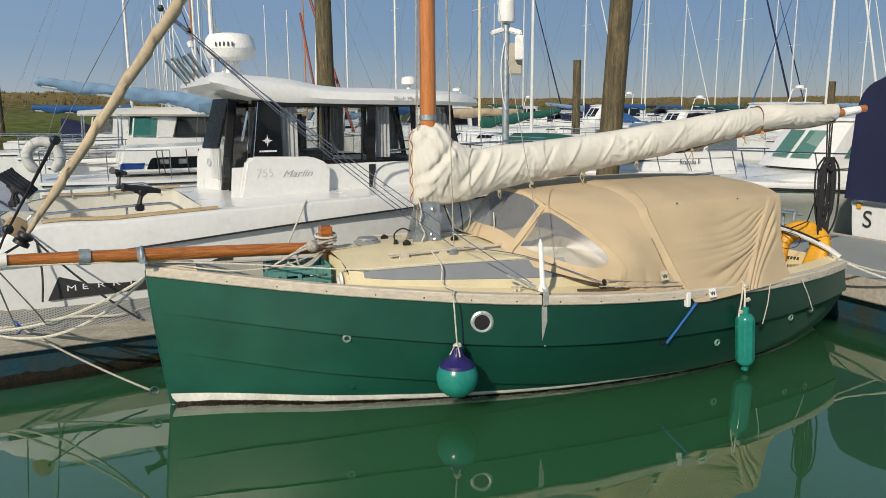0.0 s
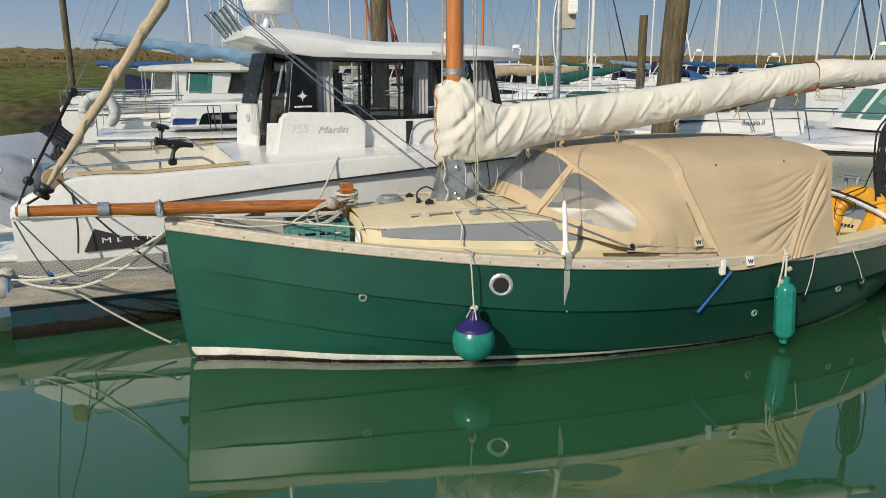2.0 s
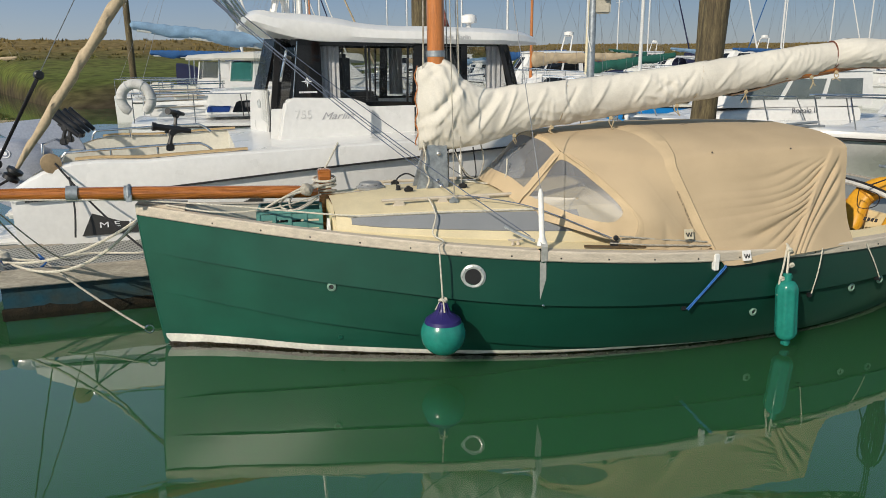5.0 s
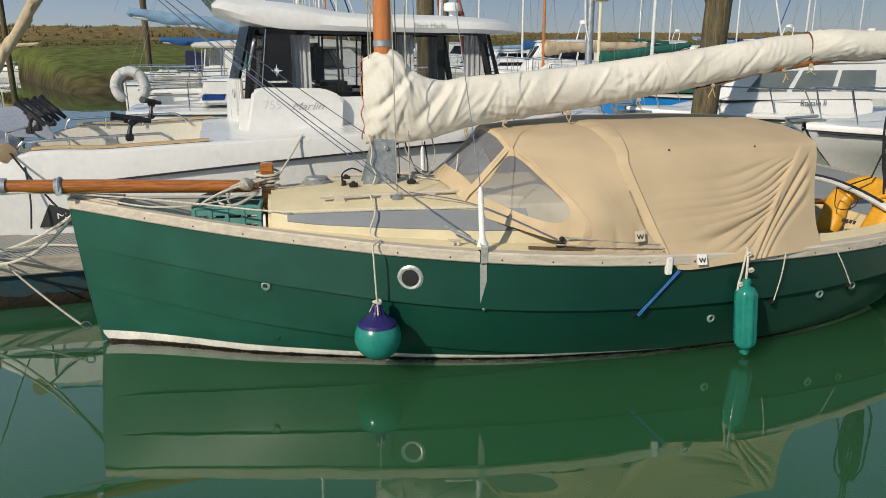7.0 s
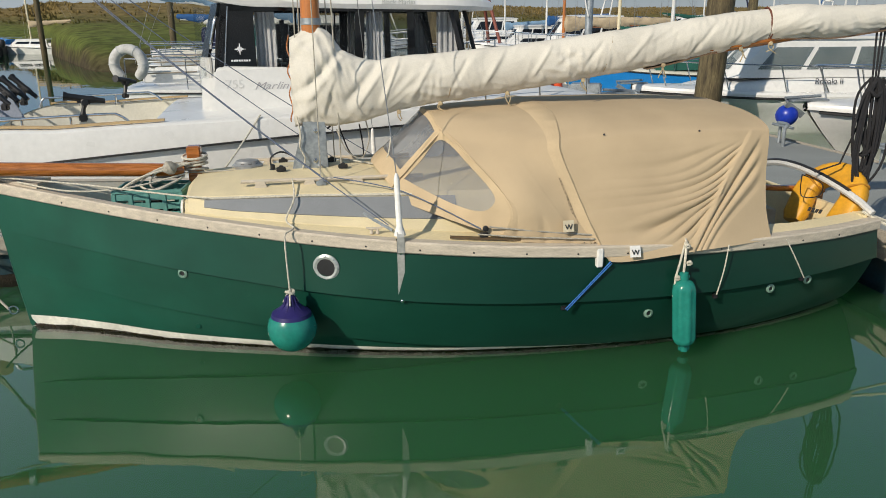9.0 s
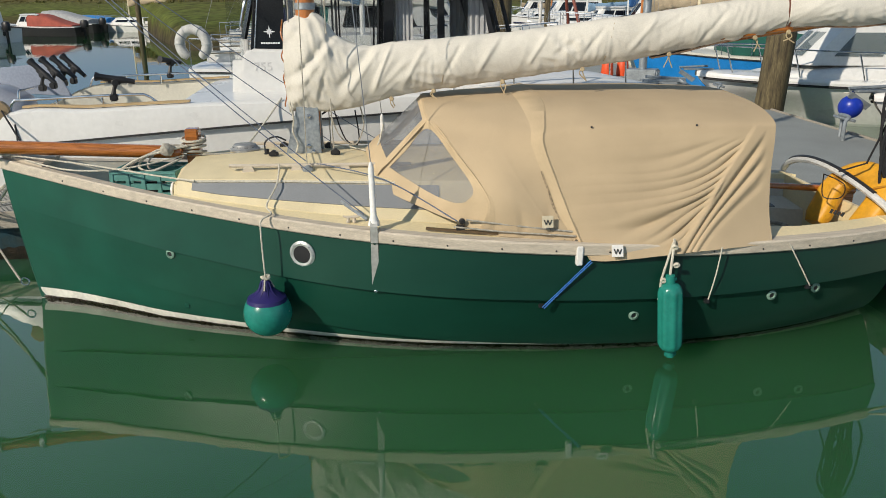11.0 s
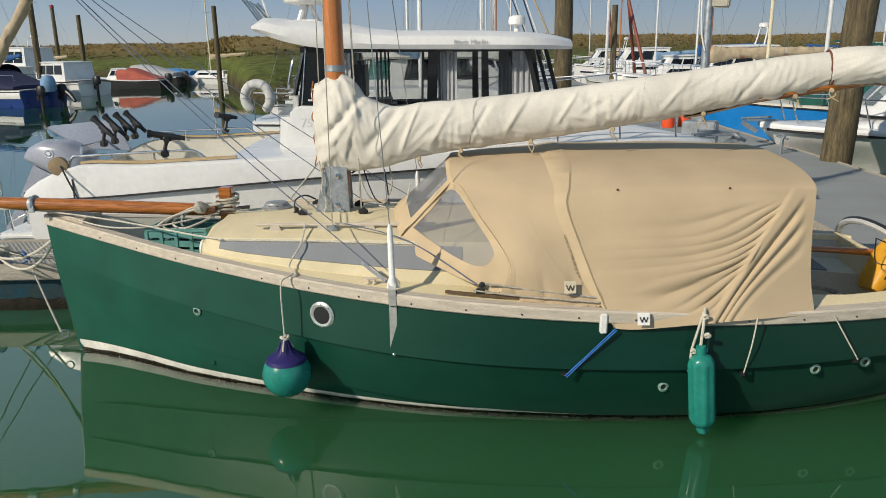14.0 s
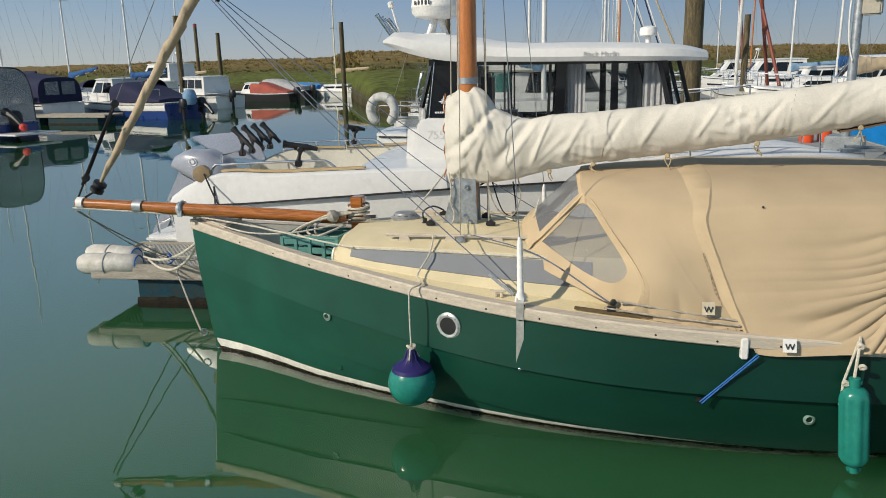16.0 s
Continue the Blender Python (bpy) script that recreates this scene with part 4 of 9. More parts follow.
        part("deck_block", bm, BLACK if v != 0.43 else GALV, boat)
    return boat


def roof_base(u):
    return lerp([1.30, 1.5, 2.0, 2.6, 3.3], [0.50, 0.575, 0.70, 0.80, 0.86], u)


def roof_low(u):
    return sheer_z(u) + 0.082


def roof_top(u):
    return lerp([1.30, 1.45, 2.0, 2.62, 3.3], [0.462, 0.487, 0.54, 0.60, 0.64], u)


def roof_edge(u):
    return lerp([1.30, 1.4, 2.0, 2.7, 3.3], [0.942, 0.948, 0.955, 0.95, 0.95], u)


def roof_height(u, v):
    e, t = roof_edge(u), roof_top(u)
    return e + 0.085 * (0.72 + 0.28 * smoothstep(1.3, 1.8, u)) * (1 - (min(abs(v), t) / t) ** 2) + 0.015


def roof_section(u):
    vb, vt = roof_base(u), roof_top(u)
    half = [(vb, roof_low(u) - 0.03), (vb - 0.004, roof_low(u)), (vt + 0.012, roof_edge(u) - 0.012), (vt - 0.015, roof_height(u, vt - 0.015)), (vt * 0.6, roof_height(u, vt * 0.6)), (0, roof_height(u, 0))]
    return [P(u, v, z) for v, z in half] + [P(u, -v, z) for v, z in half[-2::-1]]


def part_tube(name, pts, r, material, parent, label="", n=12):
    bm = bmesh.new()
    tube(bm, pts, r, n)
    return part(name, bm, material, parent, label)


def cleat(parent, u, v, z, size, material):
    bm = bmesh.new()
    tube(bm, [P(u - size / 2, v, z + 0.034), P(u - size / 4, v, z + 0.028), P(u + size / 4, v, z + 0.028), P(u + size / 2, v, z + 0.034)], [0.005, 0.009, 0.009, 0.005], 8)
    for s in (-1, 1):
        tube(bm, [P(u + s * size * 0.18, v, z - 0.004), P(u + s * size * 0.18, v, z + 0.028)], [0.012, 0.008], 8)
    return part("cleat", bm, material, parent)


def lead(parent, u, side):
    v, z = side * (sheer_v(u) - 0.085), sheer_z(u) + 0.09
    bm = bmesh.new()
    box(bm, u - 0.025, u + 0.025, -v - 0.014, -v + 0.014, z, z + 0.03, bevel=0.004)
    lathe(bm, [(0.012, -0.008), (0.018, -0.005), (0.018, 0.005), (0.012, 0.008)], 14, Matrix.Translation(P(u + 0.01, v, z + 0.052)) @ pose(0, 0, 0, 90))
    return part("sheet_block", bm, BLACK, parent)


build_boat()

# ---- covers, fenders and ropes of the green boat ----
def spline_row(keys, n):
    return bend(keys, n)


def crease(x, k):
    """A narrow furrow, one for every whole number of x."""
    return (0.5 + 0.5 * math.cos(2 * math.pi * x)) ** k


def canopy_wrinkle(u, v, z):
    """Folds of the slack after part of the tent, drawn towards its lashing."""
    w = 0.006 * noise.noise(Vector((u * 2.0, v * 1.5, z * 2.0)))
    if abs(v) < 0.55:
        return w
    edge = smoothstep(4.895, 4.80, u)
    du, dz = 0.46, 0.62
    ln = math.hypot(du, dz)
    d = ((u - 4.345) * dz - (z - 0.70) * du) / ln
    r = ((u - 4.345) * du + (z - 0.70) * dz) / ln
    fan = 0.35 + 0.65 * smoothstep(0.0, 0.75, r)
    # doubled seam, then the deep folds abaft it that close up towards the lashing
    w += 0.010 * smoothstep(-0.020, 0.010, d) * smoothstep(0.080 * fan, 0.050 * fan, d) * smoothstep(0.82, 0.7, r)
    for c, a, b in ((0.085, -0.017, 0.018), (0.120, 0.012, 0.020), (0.160, -0.011, 0.018), (0.20, 0.009, 0.022), (0.26, -0.007, 0.024)):
        w += a * edge * math.exp(-(((d - c * fan) / (b * (0.5 + 0.5 * fan))) ** 2)) * smoothstep(0.85, 0.55, r)
    if d < 0.01:
        near = math.exp(min(d, 0) / 0.25)
        bow = z - 0.16 * math.exp(min(d, 0) / 0.11) - 0.10 * (u - 4.3) + 0.03 * noise.noise(Vector((u * 2.1, z * 2.5, 4)))
        n = bow / 0.062 + 0.9 * noise.noise(Vector((z * 5, u * 1.2, 7)))
        am = smoothstep(0.012, -0.03, d) * smoothstep(0.66, 0.78, z) * smoothstep(1.28, 1.16, z) * (0.55 + 0.9 * abs(noise.noise(Vector((z * 7, 2.0, 1.0)))))
        w -= 0.024 * near * am * crease(n, 1.8)
        w -= 0.016 * math.exp(min(d, 0) / 0.5) * am * crease(bow / 0.17 + 0.2, 3.0)
        # long slack dips forward along the foot
        w += 0.010 * math.exp(-(((z - 0.86 - 0.25 * (u - 4.1)) / 0.05) ** 2)) * smoothstep(3.9, 4.2, u) - 0.008 * math.exp(-(((z - 0.78 - 0.22 * (u - 4.0)) / 0.04) ** 2)) * smoothstep(3.85, 4.1, u)
    return w


def build_tent():
    tent = thing("cockpit_tent", "tan canvas cockpit tent with clear vinyl windows, laced to the rail", "boat cover", BOAT)
    # each hoop from the crown to the foot, with a tight bend at the shoulder
    st = {
        "A": [(2.86, 0, 1.415), (2.87, 0.26, 1.40), (2.885, 0.43, 1.35), (2.93, 0.56, 1.292), (3.06, 0.79, 1.165), (3.225, 1.00, 0.93), (3.17, 1.005, 0.745)],
        "B": [(3.12, 0, 1.432), (3.14, 0.40, 1.41), (3.165, 0.59, 1.36), (3.20, 0.73, 1.272), (3.28, 0.88, 1.14), (3.36, 1.02, 0.92), (3.36, 1.035, 0.728)],
        "C": [(3.46, 0, 1.445), (3.475, 0.50, 1.42), (3.485, 0.765, 1.325), (3.50, 0.872, 1.232), (3.565, 0.955, 1.05), (3.65, 1.03, 0.82), (3.72, 1.075, 0.712)],
        "D": [(3.60, 0, 1.462), (3.605, 0.50, 1.435), (3.575, 0.78, 1.332), (3.555, 0.882, 1.235), (3.62, 0.97, 1.04), (3.71, 1.055, 0.81), (3.80, 1.14, 0.612)],
        "E": [(3.85, 0, 1.458), (3.85, 0.50, 1.435), (3.86, 0.795, 1.355), (3.865, 0.88, 1.27), (3.89, 0.975, 1.06), (3.92, 1.07, 0.82), (3.95, 1.150, 0.612)],
        "F": [(4.40, 0, 1.455), (4.40, 0.50, 1.435), (4.41, 0.795, 1.36), (4.415, 0.875, 1.278), (4.42, 0.965, 1.06), (4.43, 1.06, 0.82), (4.43, 1.142, 0.655)],
        "G": [(4.93, 0, 1.44), (4.93, 0.50, 1.415), (4.93, 0.785, 1.355), (4.925, 0.848, 1.275), (4.91, 0.885, 1.06), (4.90, 0.955, 0.83), (4.90, 1.05, 0.665)],
    }

    def ring(keys):
        half = spline_row([P(*k) for k in keys], 36)
        other = [Vector((p.x, -p.y, p.z)) for p in half[1:]]
        return other[::-1] + half

    def loft(names, sub, wr):
        rings = [ring(st[k]) for k in names]
        cols = [spline_row([r[i] for r in rings], sub) for i in range(len(rings[0]))]
        rows = [[cols[i][j] for i in range(len(cols))] for j in range(len(cols[0]))]
        if wr:
            for row in rows:
                for i, p in enumerate(row):
                    o = canopy_wrinkle(p.x, -p.y, p.z)
                    d = Vector((0, p.y, 0.35)).normalized() if abs(p.y) > 0.4 else Vector((0, 0, 1))
                    row[i] = p + d * o
        return rows

    bm = bmesh.new()
    rows = loft("ABC", 30, False)
    for row in rows:
        for i, p in enumerate(row):
            u, v, z = p.x, -p.y, p.z
            fold = 0.10 - abs(noise.noise(Vector(((u + 0.5 * z) * 5, (z - 0.4 * u) * 1.3, 2 if v > 0 else 6))))
            o = smoothstep(0.45, 0.75, abs(v)) * (0.012 * max(0, fold) + 0.008 * noise.noise(Vector((u * 4, v * 2, z * 3)))) - 0.010 * smoothstep(0.95, 0.75, z) * crease(u / 0.16 + 0.8 * z, 4)
            row[i] = p + (Vector((0, p.y, 0.35)).normalized() if abs(p.y) > 0.4 else Vector((0, 0, 1))) * o
    sheet(bm, rows, -0.006)
    part("dodger_canvas", bm, CANVAS, tent)
    # sewn dart from the foot of the dodger up to its shoulder
    n0 = len(rows[0]) - 1
    dart = [rows[28 + int(30 * t)][int(n0 - 116 * t)] for t in [k / 40 for k in range(41)]]
    bar("dart_seam", [p + Vector((0, -0.003, 0.001)) for p in dart], 0.0028, mat("dark_thread", (0.26, 0.19, 0.12), 0.9), tent, "", 5)
    bm = bmesh.new()
    sheet(bm, loft("DEFG", 105, True), -0.006)
    part("main_canvas", bm, CANVAS, tent, "slack wrinkled tan canvas")
    # doubled seam between the two panels
    bm = bmesh.new()
    c, d = ring(st["C"]), ring(st["D"])
    rows = [[p + Vector((-0.02, 0, 0.004)) for p in c], [p + Vector((0.01, 0.0, 0.012)) + Vector((0, p.y, 0)).normalized() * 0.008 for p in c], [p + Vector((-0.01, 0, 0.010)) + Vector((0, p.y, 0)).normalized() * 0.010 for p in d], [p + Vector((0.012, 0, 0.002)) for p in d]]
    sheet(bm, rows, 0.004)
    part("seam_flap", bm, CANVASD, tent, "doubled canvas seam")
    bm = bmesh.new()
    run = [p for p in c if p.y < -0.86 and p.z < 1.10]
    sheet(bm, [[p + Vector((-0.024 - 0.006 * noise.noise(p * 9), -0.004, 0)) for p in run], [p + Vector((-0.012, -0.008, 0)) for p in run]], 0.003)
    part("hook_tape", bm, mat("grey_hook_tape", (0.40, 0.31, 0.20), 0.9, var=0.35, scale=60), tent, "grey hook tape showing under the flap")
    # hoop seams on the dodger
    bm = bmesh.new()
    a = ring(st["A"])
    sheet(bm, [[p + Vector((-0.012, 0, 0.003)) for p in a], [p + Vector((0.02, 0, 0.007)) + Vector((0, p.y, 0)).normalized() * 0.006 for p in a], [p + Vector((0.055, 0, 0.004)) + Vector((0, p.y, 0)).normalized() * 0.004 for p in a]], 0.004)
    part("dodger_hem", bm, CANVASD, tent)
    # after wall of the tent
    bm = bmesh.new()
    g = ring(st["G"])
    rows = []
    for k in range(15):
        t = k / 14
        row = []
        for p in g:
            zz = p.z + (0.56 - p.z) * t
            vmax = (0.80 + 0.12 * (1.33 - zz)) * (1 if t == 0 else 0.965)
            y = max(-vmax, min(vmax, p.y)) if t > 0 else p.y
            row.append(Vector((p.x - 0.012 * min(1, t * 6) + 0.012 * t * math.sin(p.y * 22 + 1), y, zz)))
        rows.append(row)
    sheet(bm, rows, 0.005)
    part("aft_canvas", bm, CANVAS, tent)
    for s in (1, -1):
        # side window: canvas frame and clear pane
        outer = bend([P(2.545, s * 0.50, 0.965), P(2.70, s * 0.485, 1.135), P(2.885, s * 0.475, 1.33), P(3.06, s * 0.80, 1.17), P(3.23, s * 1.0, 0.935), P(3.17, s * 1.0, 0.775), P(3.04, s * 0.945, 0.80), P(2.84, s * 0.80, 0.85), P(2.62, s * 0.62, 0.915), P(2.545, s * 0.50, 0.965)], 6)[:-1]
        inner = bend([P(2.645, s * 0.507, 1.035), P(2.75, s * 0.495, 1.14), P(2.89, s * 0.485, 1.275), P(3.03, s * 0.745, 1.145), P(3.135, s * 0.925, 1.0), P(3.105, s * 0.945, 0.928), P(3.03, s * 0.905, 0.905), P(2.90, s * 0.775, 0.928), P(2.75, s * 0.615, 0.985), P(2.645, s * 0.507, 1.035)], 6)[:-1]
        bm = bmesh.new()
        sheet(bm, [outer + outer[:1], [a.lerp(b, 0.5) for a, b in zip(outer, inner)] + [outer[0].lerp(inner[0], 0.5)], inner + inner[:1]], 0.005)
        fr = part("side_window_frame", bm, CANVASD, tent, "canvas border of the side window")
        bm = bmesh.new()
        c = sum(inner, Vector()) / len(inner)
        grid(bm, [inner + inner[:1], [p.lerp(c, 0.5) for p in inner + inner[:1]], [p.lerp(c, 0.98) for p in inner + inner[:1]]])
        o = part("pane", bm, VINYL, fr, "scuffed clear vinyl window")
    # windscreen
    base = bend([P(2.56, -0.52, 0.985), P(2.50, -0.28, 1.048), P(2.47, 0, 1.062), P(2.50, 0.28, 1.048), P(2.56, 0.52, 0.985)], 6)
    top = bend([P(2.885, -0.475, 1.325), P(2.865, -0.26, 1.40), P(2.855, 0, 1.415), P(2.865, 0.26, 1.40), P(2.885, 0.475, 1.325)], 6)
    lo = [b.lerp(t, 0.24) for b, t in zip(base, top)]
    hi = [b.lerp(t, 0.93) for b, t in zip(base, top)]
    n = len(base)
    bm = bmesh.new()
    sheet(bm, [base, [b.lerp(t, 0.12) + Vector((-0.006, 0, 0.004)) for b, t in zip(base, top)], lo], 0.005)
    sheet(bm, [hi, top], 0.005)
    for a, b in ((0, 2), (n - 3, n - 1)):
        sheet(bm, [[lo[k] for k in range(a, b + 1)], [hi[k] for k in range(a, b + 1)]], 0.005)
    fr = part("windscreen_frame", bm, CANVASD, tent)
    bm = bmesh.new()
    grid(bm, [[lo[k].lerp(hi[k], q / 4) for k in range(2, n - 2)] for q in range(5)])
    o = part("pane", bm, VINYL, fr, "scuffed clear vinyl windscreen")
    # eyelets, press studs and the two maker's tags
    for u, v, z in ((3.83, 0.855, 1.332), (4.45, 0.852, 1.336), (3.66, 1.068, 0.72)):
        bm = bmesh.new()
        lathe(bm, [(0.006, 0), (0.006, 0.005), (0.003, 0.007)], 10, Matrix.Translation(P(u, v, z)) @ pose(0, 0, 0, 55))
        part("eyelet", bm, BLACK, tent)
    for u, v, z, s in ((3.555, 1.078, 0.83, 0.066), (3.945, 1.168, 0.678, 0.066)):
        bm = bmesh.new()
        box(bm, -s / 2, s / 2, -0.003, 0.003, -s * 0.52, s * 0.52, bevel=0.001)
        tag = part("maker_tag", bm, WHITEMATT if z < 0.75 else mat("cream_tag", (0.62, 0.55, 0.40), 0.7), tent, "small pale sewn tag")
        tag.matrix_local = Matrix.Translation(P(u, v, z)) @ pose(0, 0, 0, -18, 0, 0)
        bm = bmesh.new()
        for q in range(4):
            a, b = (-0.021 + 0.0105 * q, 0.010 if q in (0, 2) else -0.018), (-0.021 + 0.0105 * (q + 1), -0.018 if q in (0, 2) else 0.010)
            tube(bm, [(a[0], -0.005, a[1]), (b[0], -0.005, b[1])], 0.0035, 4)
        part("tag_mark", bm, LOGOBLACK, tag)
    # lower hem battens
    bar("lacing", [P(3.02, 1.015, 0.79), P(3.3, 1.045, 0.765), P(3.72, 1.09, 0.745)], 0.005, ROPEGREY, tent)
    return tent


build_tent()

BOOM_A = math.degrees(math.atan2(0.33, 3.0))


def boom_frame():
    return BOAT @ pose(2.05, 0, 0, 0, 0, -BOOM_A)


def build_sail_cover():
    cov = thing("sail_cover", "cream canvas sail cover laced round the boom and furled sail", "sail cover", boom_frame())
    top = curve([-0.08, 0.0, 0.10, 0.17, 0.24, 0.32, 0.72, 1.22, 2.30, 3.04, 3.12], [1.90, 1.945, 1.955, 1.925, 1.83, 1.785, 1.785, 1.825, 1.96, 2.055, 2.06])
    bot = curve([-0.08, 0.24, 0.73, 1.23, 2.31, 3.04, 3.12], [1.34, 1.34, 1.455, 1.525, 1.70, 1.84, 1.855])
    wid = curve([-0.08, -0.03, 0.05, 0.3, 0.9, 1.6, 2.4, 3.12], [0.075, 0.10, 0.112, 0.118, 0.115, 0.105, 0.095, 0.085])
    top2 = curve([3.10, 3.2, 3.55, 3.95], [2.07, 2.085, 2.08, 2.085])
    bot2 = curve([3.10, 3.2, 3.55, 3.95], [1.865, 1.875, 1.875, 1.93])
    wid2 = curve([3.10, 3.2, 3.6, 3.95], [0.085, 0.105, 0.10, 0.07])

    # hard creases, each (along, height) to (along, height), width and depth
    FOLDS = ((0.02, 1.57, 0.22, 1.80, 0.020, -0.020), (0.05, 1.54, 0.25, 1.76, 0.016, 0.012), (0.30, 1.50, 0.50, 1.75, 0.028, -0.020), (0.36, 1.48, 0.54, 1.72, 0.014, 0.010), (0.52, 1.50, 0.62, 1.74, 0.013, 0.014), (-0.06, 1.53, 0.10, 1.67, 0.016, -0.012), (-0.05, 1.40, 0.12, 1.52, 0.020, 0.010), (0.14, 1.42, 0.20, 1.60, 0.018, -0.009), (0.72, 1.54, 0.84, 1.74, 0.016, 0.011), (0.98, 1.58, 1.08, 1.76, 0.014, -0.009), (1.20, 1.62, 1.32, 1.80, 0.016, 0.010), (1.52, 1.66, 1.62, 1.82, 0.014, 0.009), (1.86, 1.70, 1.98, 1.86, 0.016, -0.009), (2.15, 1.74, 2.30, 1.92, 0.016, 0.010), (2.60, 1.80, 2.74, 1.98, 0.015, -0.009))

    def rows(s0, s1, n, tp, bt, wd, seed):
        out = []
        for i in range(n + 1):
            s = s0 + (s1 - s0) * i / n
            zt, zb, w = tp(s), bt(s), wd(s)
            row = []
            for k in range(85):
                a = 2 * math.pi * k / 84
                y, z = math.sin(a), math.cos(a)
                zz = (zt + zb) / 2 + (zt - zb) / 2 * z
                # fuller low down, drawn in towards the laced underside
                full = 1.0 + 0.12 * math.sin(math.pi * (0.5 - z * 0.5))
                yy = w * y * full * (abs(y) ** -0.25 if abs(y) > 0.05 else 1)
                q = a * 0.17 * (1 if a < math.pi else -1) + (0 if a < math.pi else 2 * math.pi * 0.17)
                f = 0.003 * noise.noise(Vector((s * 3.2, q * 5, seed)))
                for ang, fr, am in ((78, 10.0, 0.0055), (112, 9.0, 0.006), (50, 13.0, 0.006), (140, 14.0, 0.006), (95, 22.0, 0.003), (65, 28.0, 0.002), (20, 15.0, 0.0045), (165, 18.0, 0.0035)):
                    ca, sa = math.cos(radians(ang)), math.sin(radians(ang))
                    al, ac = s * ca + q * sa, s * sa - q * ca
                    mk = smoothstep(0.0, 0.32, noise.noise(Vector((s * 2.6 + ang, q * 3.5, seed + ang * 0.1))))
                    f += (0.85 + 1.6 * smoothstep(0.45, 0.1, s)) * am * mk * (0.30 - abs(noise.noise(Vector((ac * fr, al * fr * 0.22, seed + ang + (7 if a > math.pi else 0)))))) * 2.6
                # slack puckers along the laced foot and a crumpled collar at the mast
                f += 0.008 * smoothstep(0.1, -0.8, z) * noise.noise(Vector((s * 13, q * 3, seed + 3)))
                f += 0.020 * smoothstep(0.22, 0.02, s) * smoothstep(1.6, 1.8, zz) * noise.noise(Vector((s * 9 + zz * 16, q * 7, 2)))
                for fs, fz, gs, gz, wf, am in FOLDS:
                    ds, dz, ps, pz = gs - fs, gz - fz, s - fs, zz - fz
                    ln2 = ds * ds + dz * dz
                    along = (ps * ds + pz * dz) / ln2
                    if -0.25 < along < 1.25:
                        f += am * math.exp(-ln2 ** -1 * ((ps * dz - pz * ds) / wf) ** 2) * smoothstep(-0.25, 0.15, along) * smoothstep(1.25, 0.8, along)
                f *= 0.45 + 0.55 * abs(y)
                row.append(Vector((s + 0.3 * f, yy * (1 + f * 9), zz + f * 1.1 * z - (0.008 if z < -0.9 else 0))))
            out.append(row)
        return out

    bm = bmesh.new()
    vs = grid(bm, rows(-0.085, 3.10, 380, top, bot, wid, 0.0))
    bm.faces.new(vs[0][:-1])
    bm.faces.new(vs[-1][:-1])
    part("boom_canvas", bm, SAILC, cov, weld=True, label="creased cream canvas", sharp=80)
    bm = bmesh.new()
    vs = grid(bm, rows(3.105, 3.95, 110, top2, bot2, wid2, 4.0))
    bm.faces.new(vs[0][:-1])
    bm.faces.new(vs[-1][:-1])
    part("gaff_end_canvas", bm, SAILC, cov, weld=True, label="creased cream canvas", sharp=80)
    # brown lining showing along the lower edge aft
    bm = bmesh.new()
    sheet(bm, [[Vector((s, y, bot(min(s, 3.1)) - 0.012 - 0.012 * math.sin(s * 6))) for y in (-0.05, 0, 0.05)] for s in [2.3 + 0.8 * k / 10 for k in range(11)]], 0.01)
    sheet(bm, [[Vector((s, y, bot2(s) - 0.010)) for y in (-0.06, 0, 0.06)] for s in [3.15 + 0.78 * k / 10 for k in range(11)]], 0.01)
    part("lining", bm, SAILBROWN, cov, "dark brown lining")
    # seams and lashings
    for s in (0.98, 2.02):
        bm = bmesh.new()
        zt, zb, w = top(s), bot(s), wid(s)
        tube(bm, [Vector((s + 0.03 * math.cos(a), w * 1.08 * math.sin(a) * (abs(math.sin(a)) ** -0.25 if abs(math.sin(a)) > 0.05 else 1), (zt + zb) / 2 + (zt - zb) * 0.505 * math.cos(a))) for a in [math.pi * k / 18 * 2 for k in range(19)]], 0.003, 5)
        part("seam", bm, TANCANVAS, cov)
    bm = bmesh.new()
    for k in range(2):
        tube(bm, [Vector((3.10 + 0.02 * k, 0.092 * math.sin(a), 1.962 + 0.108 * math.cos(a))) for a in [2 * math.pi * j / 20 for j in range(21)]], 0.006, 6)
    part("lashing", bm, mat("brown_strap", (0.17, 0.055, 0.03), 0.8), cov, "reddish brown strap")
    # toggles hanging under the cover
    rnd = random.Random(3)
    for s in (0.62, 0.90, 1.35, 1.86, 2.40, 2.92, 3.12):
        zb = bot(min(s, 3.1))
        bm = bmesh.new()
        lathe(bm, [(0.012, 0), (0.016, 0.008), (0.012, 0.018)], 8, pose(s, -0.06, zb - 0.012, 90))
        for q in range(2):
            tube(bm, bend([(s, -0.06, zb), (s + rnd.uniform(-0.02, 0.03), -0.065, zb - 0.04), (s + rnd.uniform(-0.03, 0.05), -0.06, zb - rnd.uniform(0.06, 0.1))], 4), 0.004, 5)
        part("toggle", bm, mat("toggle_cord", (0.45, 0.36, 0.22), 0.8), cov, "knotted lacing cord")
    # lacing down the mast
    bm = bmesh.new()
    tube(bm, [Vector((-0.095 + 0.01 * math.sin(z * 40), -0.04 + 0.012 * math.sin(z * 55), z)) for z in [1.36 + 0.56 * k / 30 for k in range(31)]], 0.005, 5)
    part("mast_lacing", bm, VARN, cov)
    return cov


build_sail_cover()


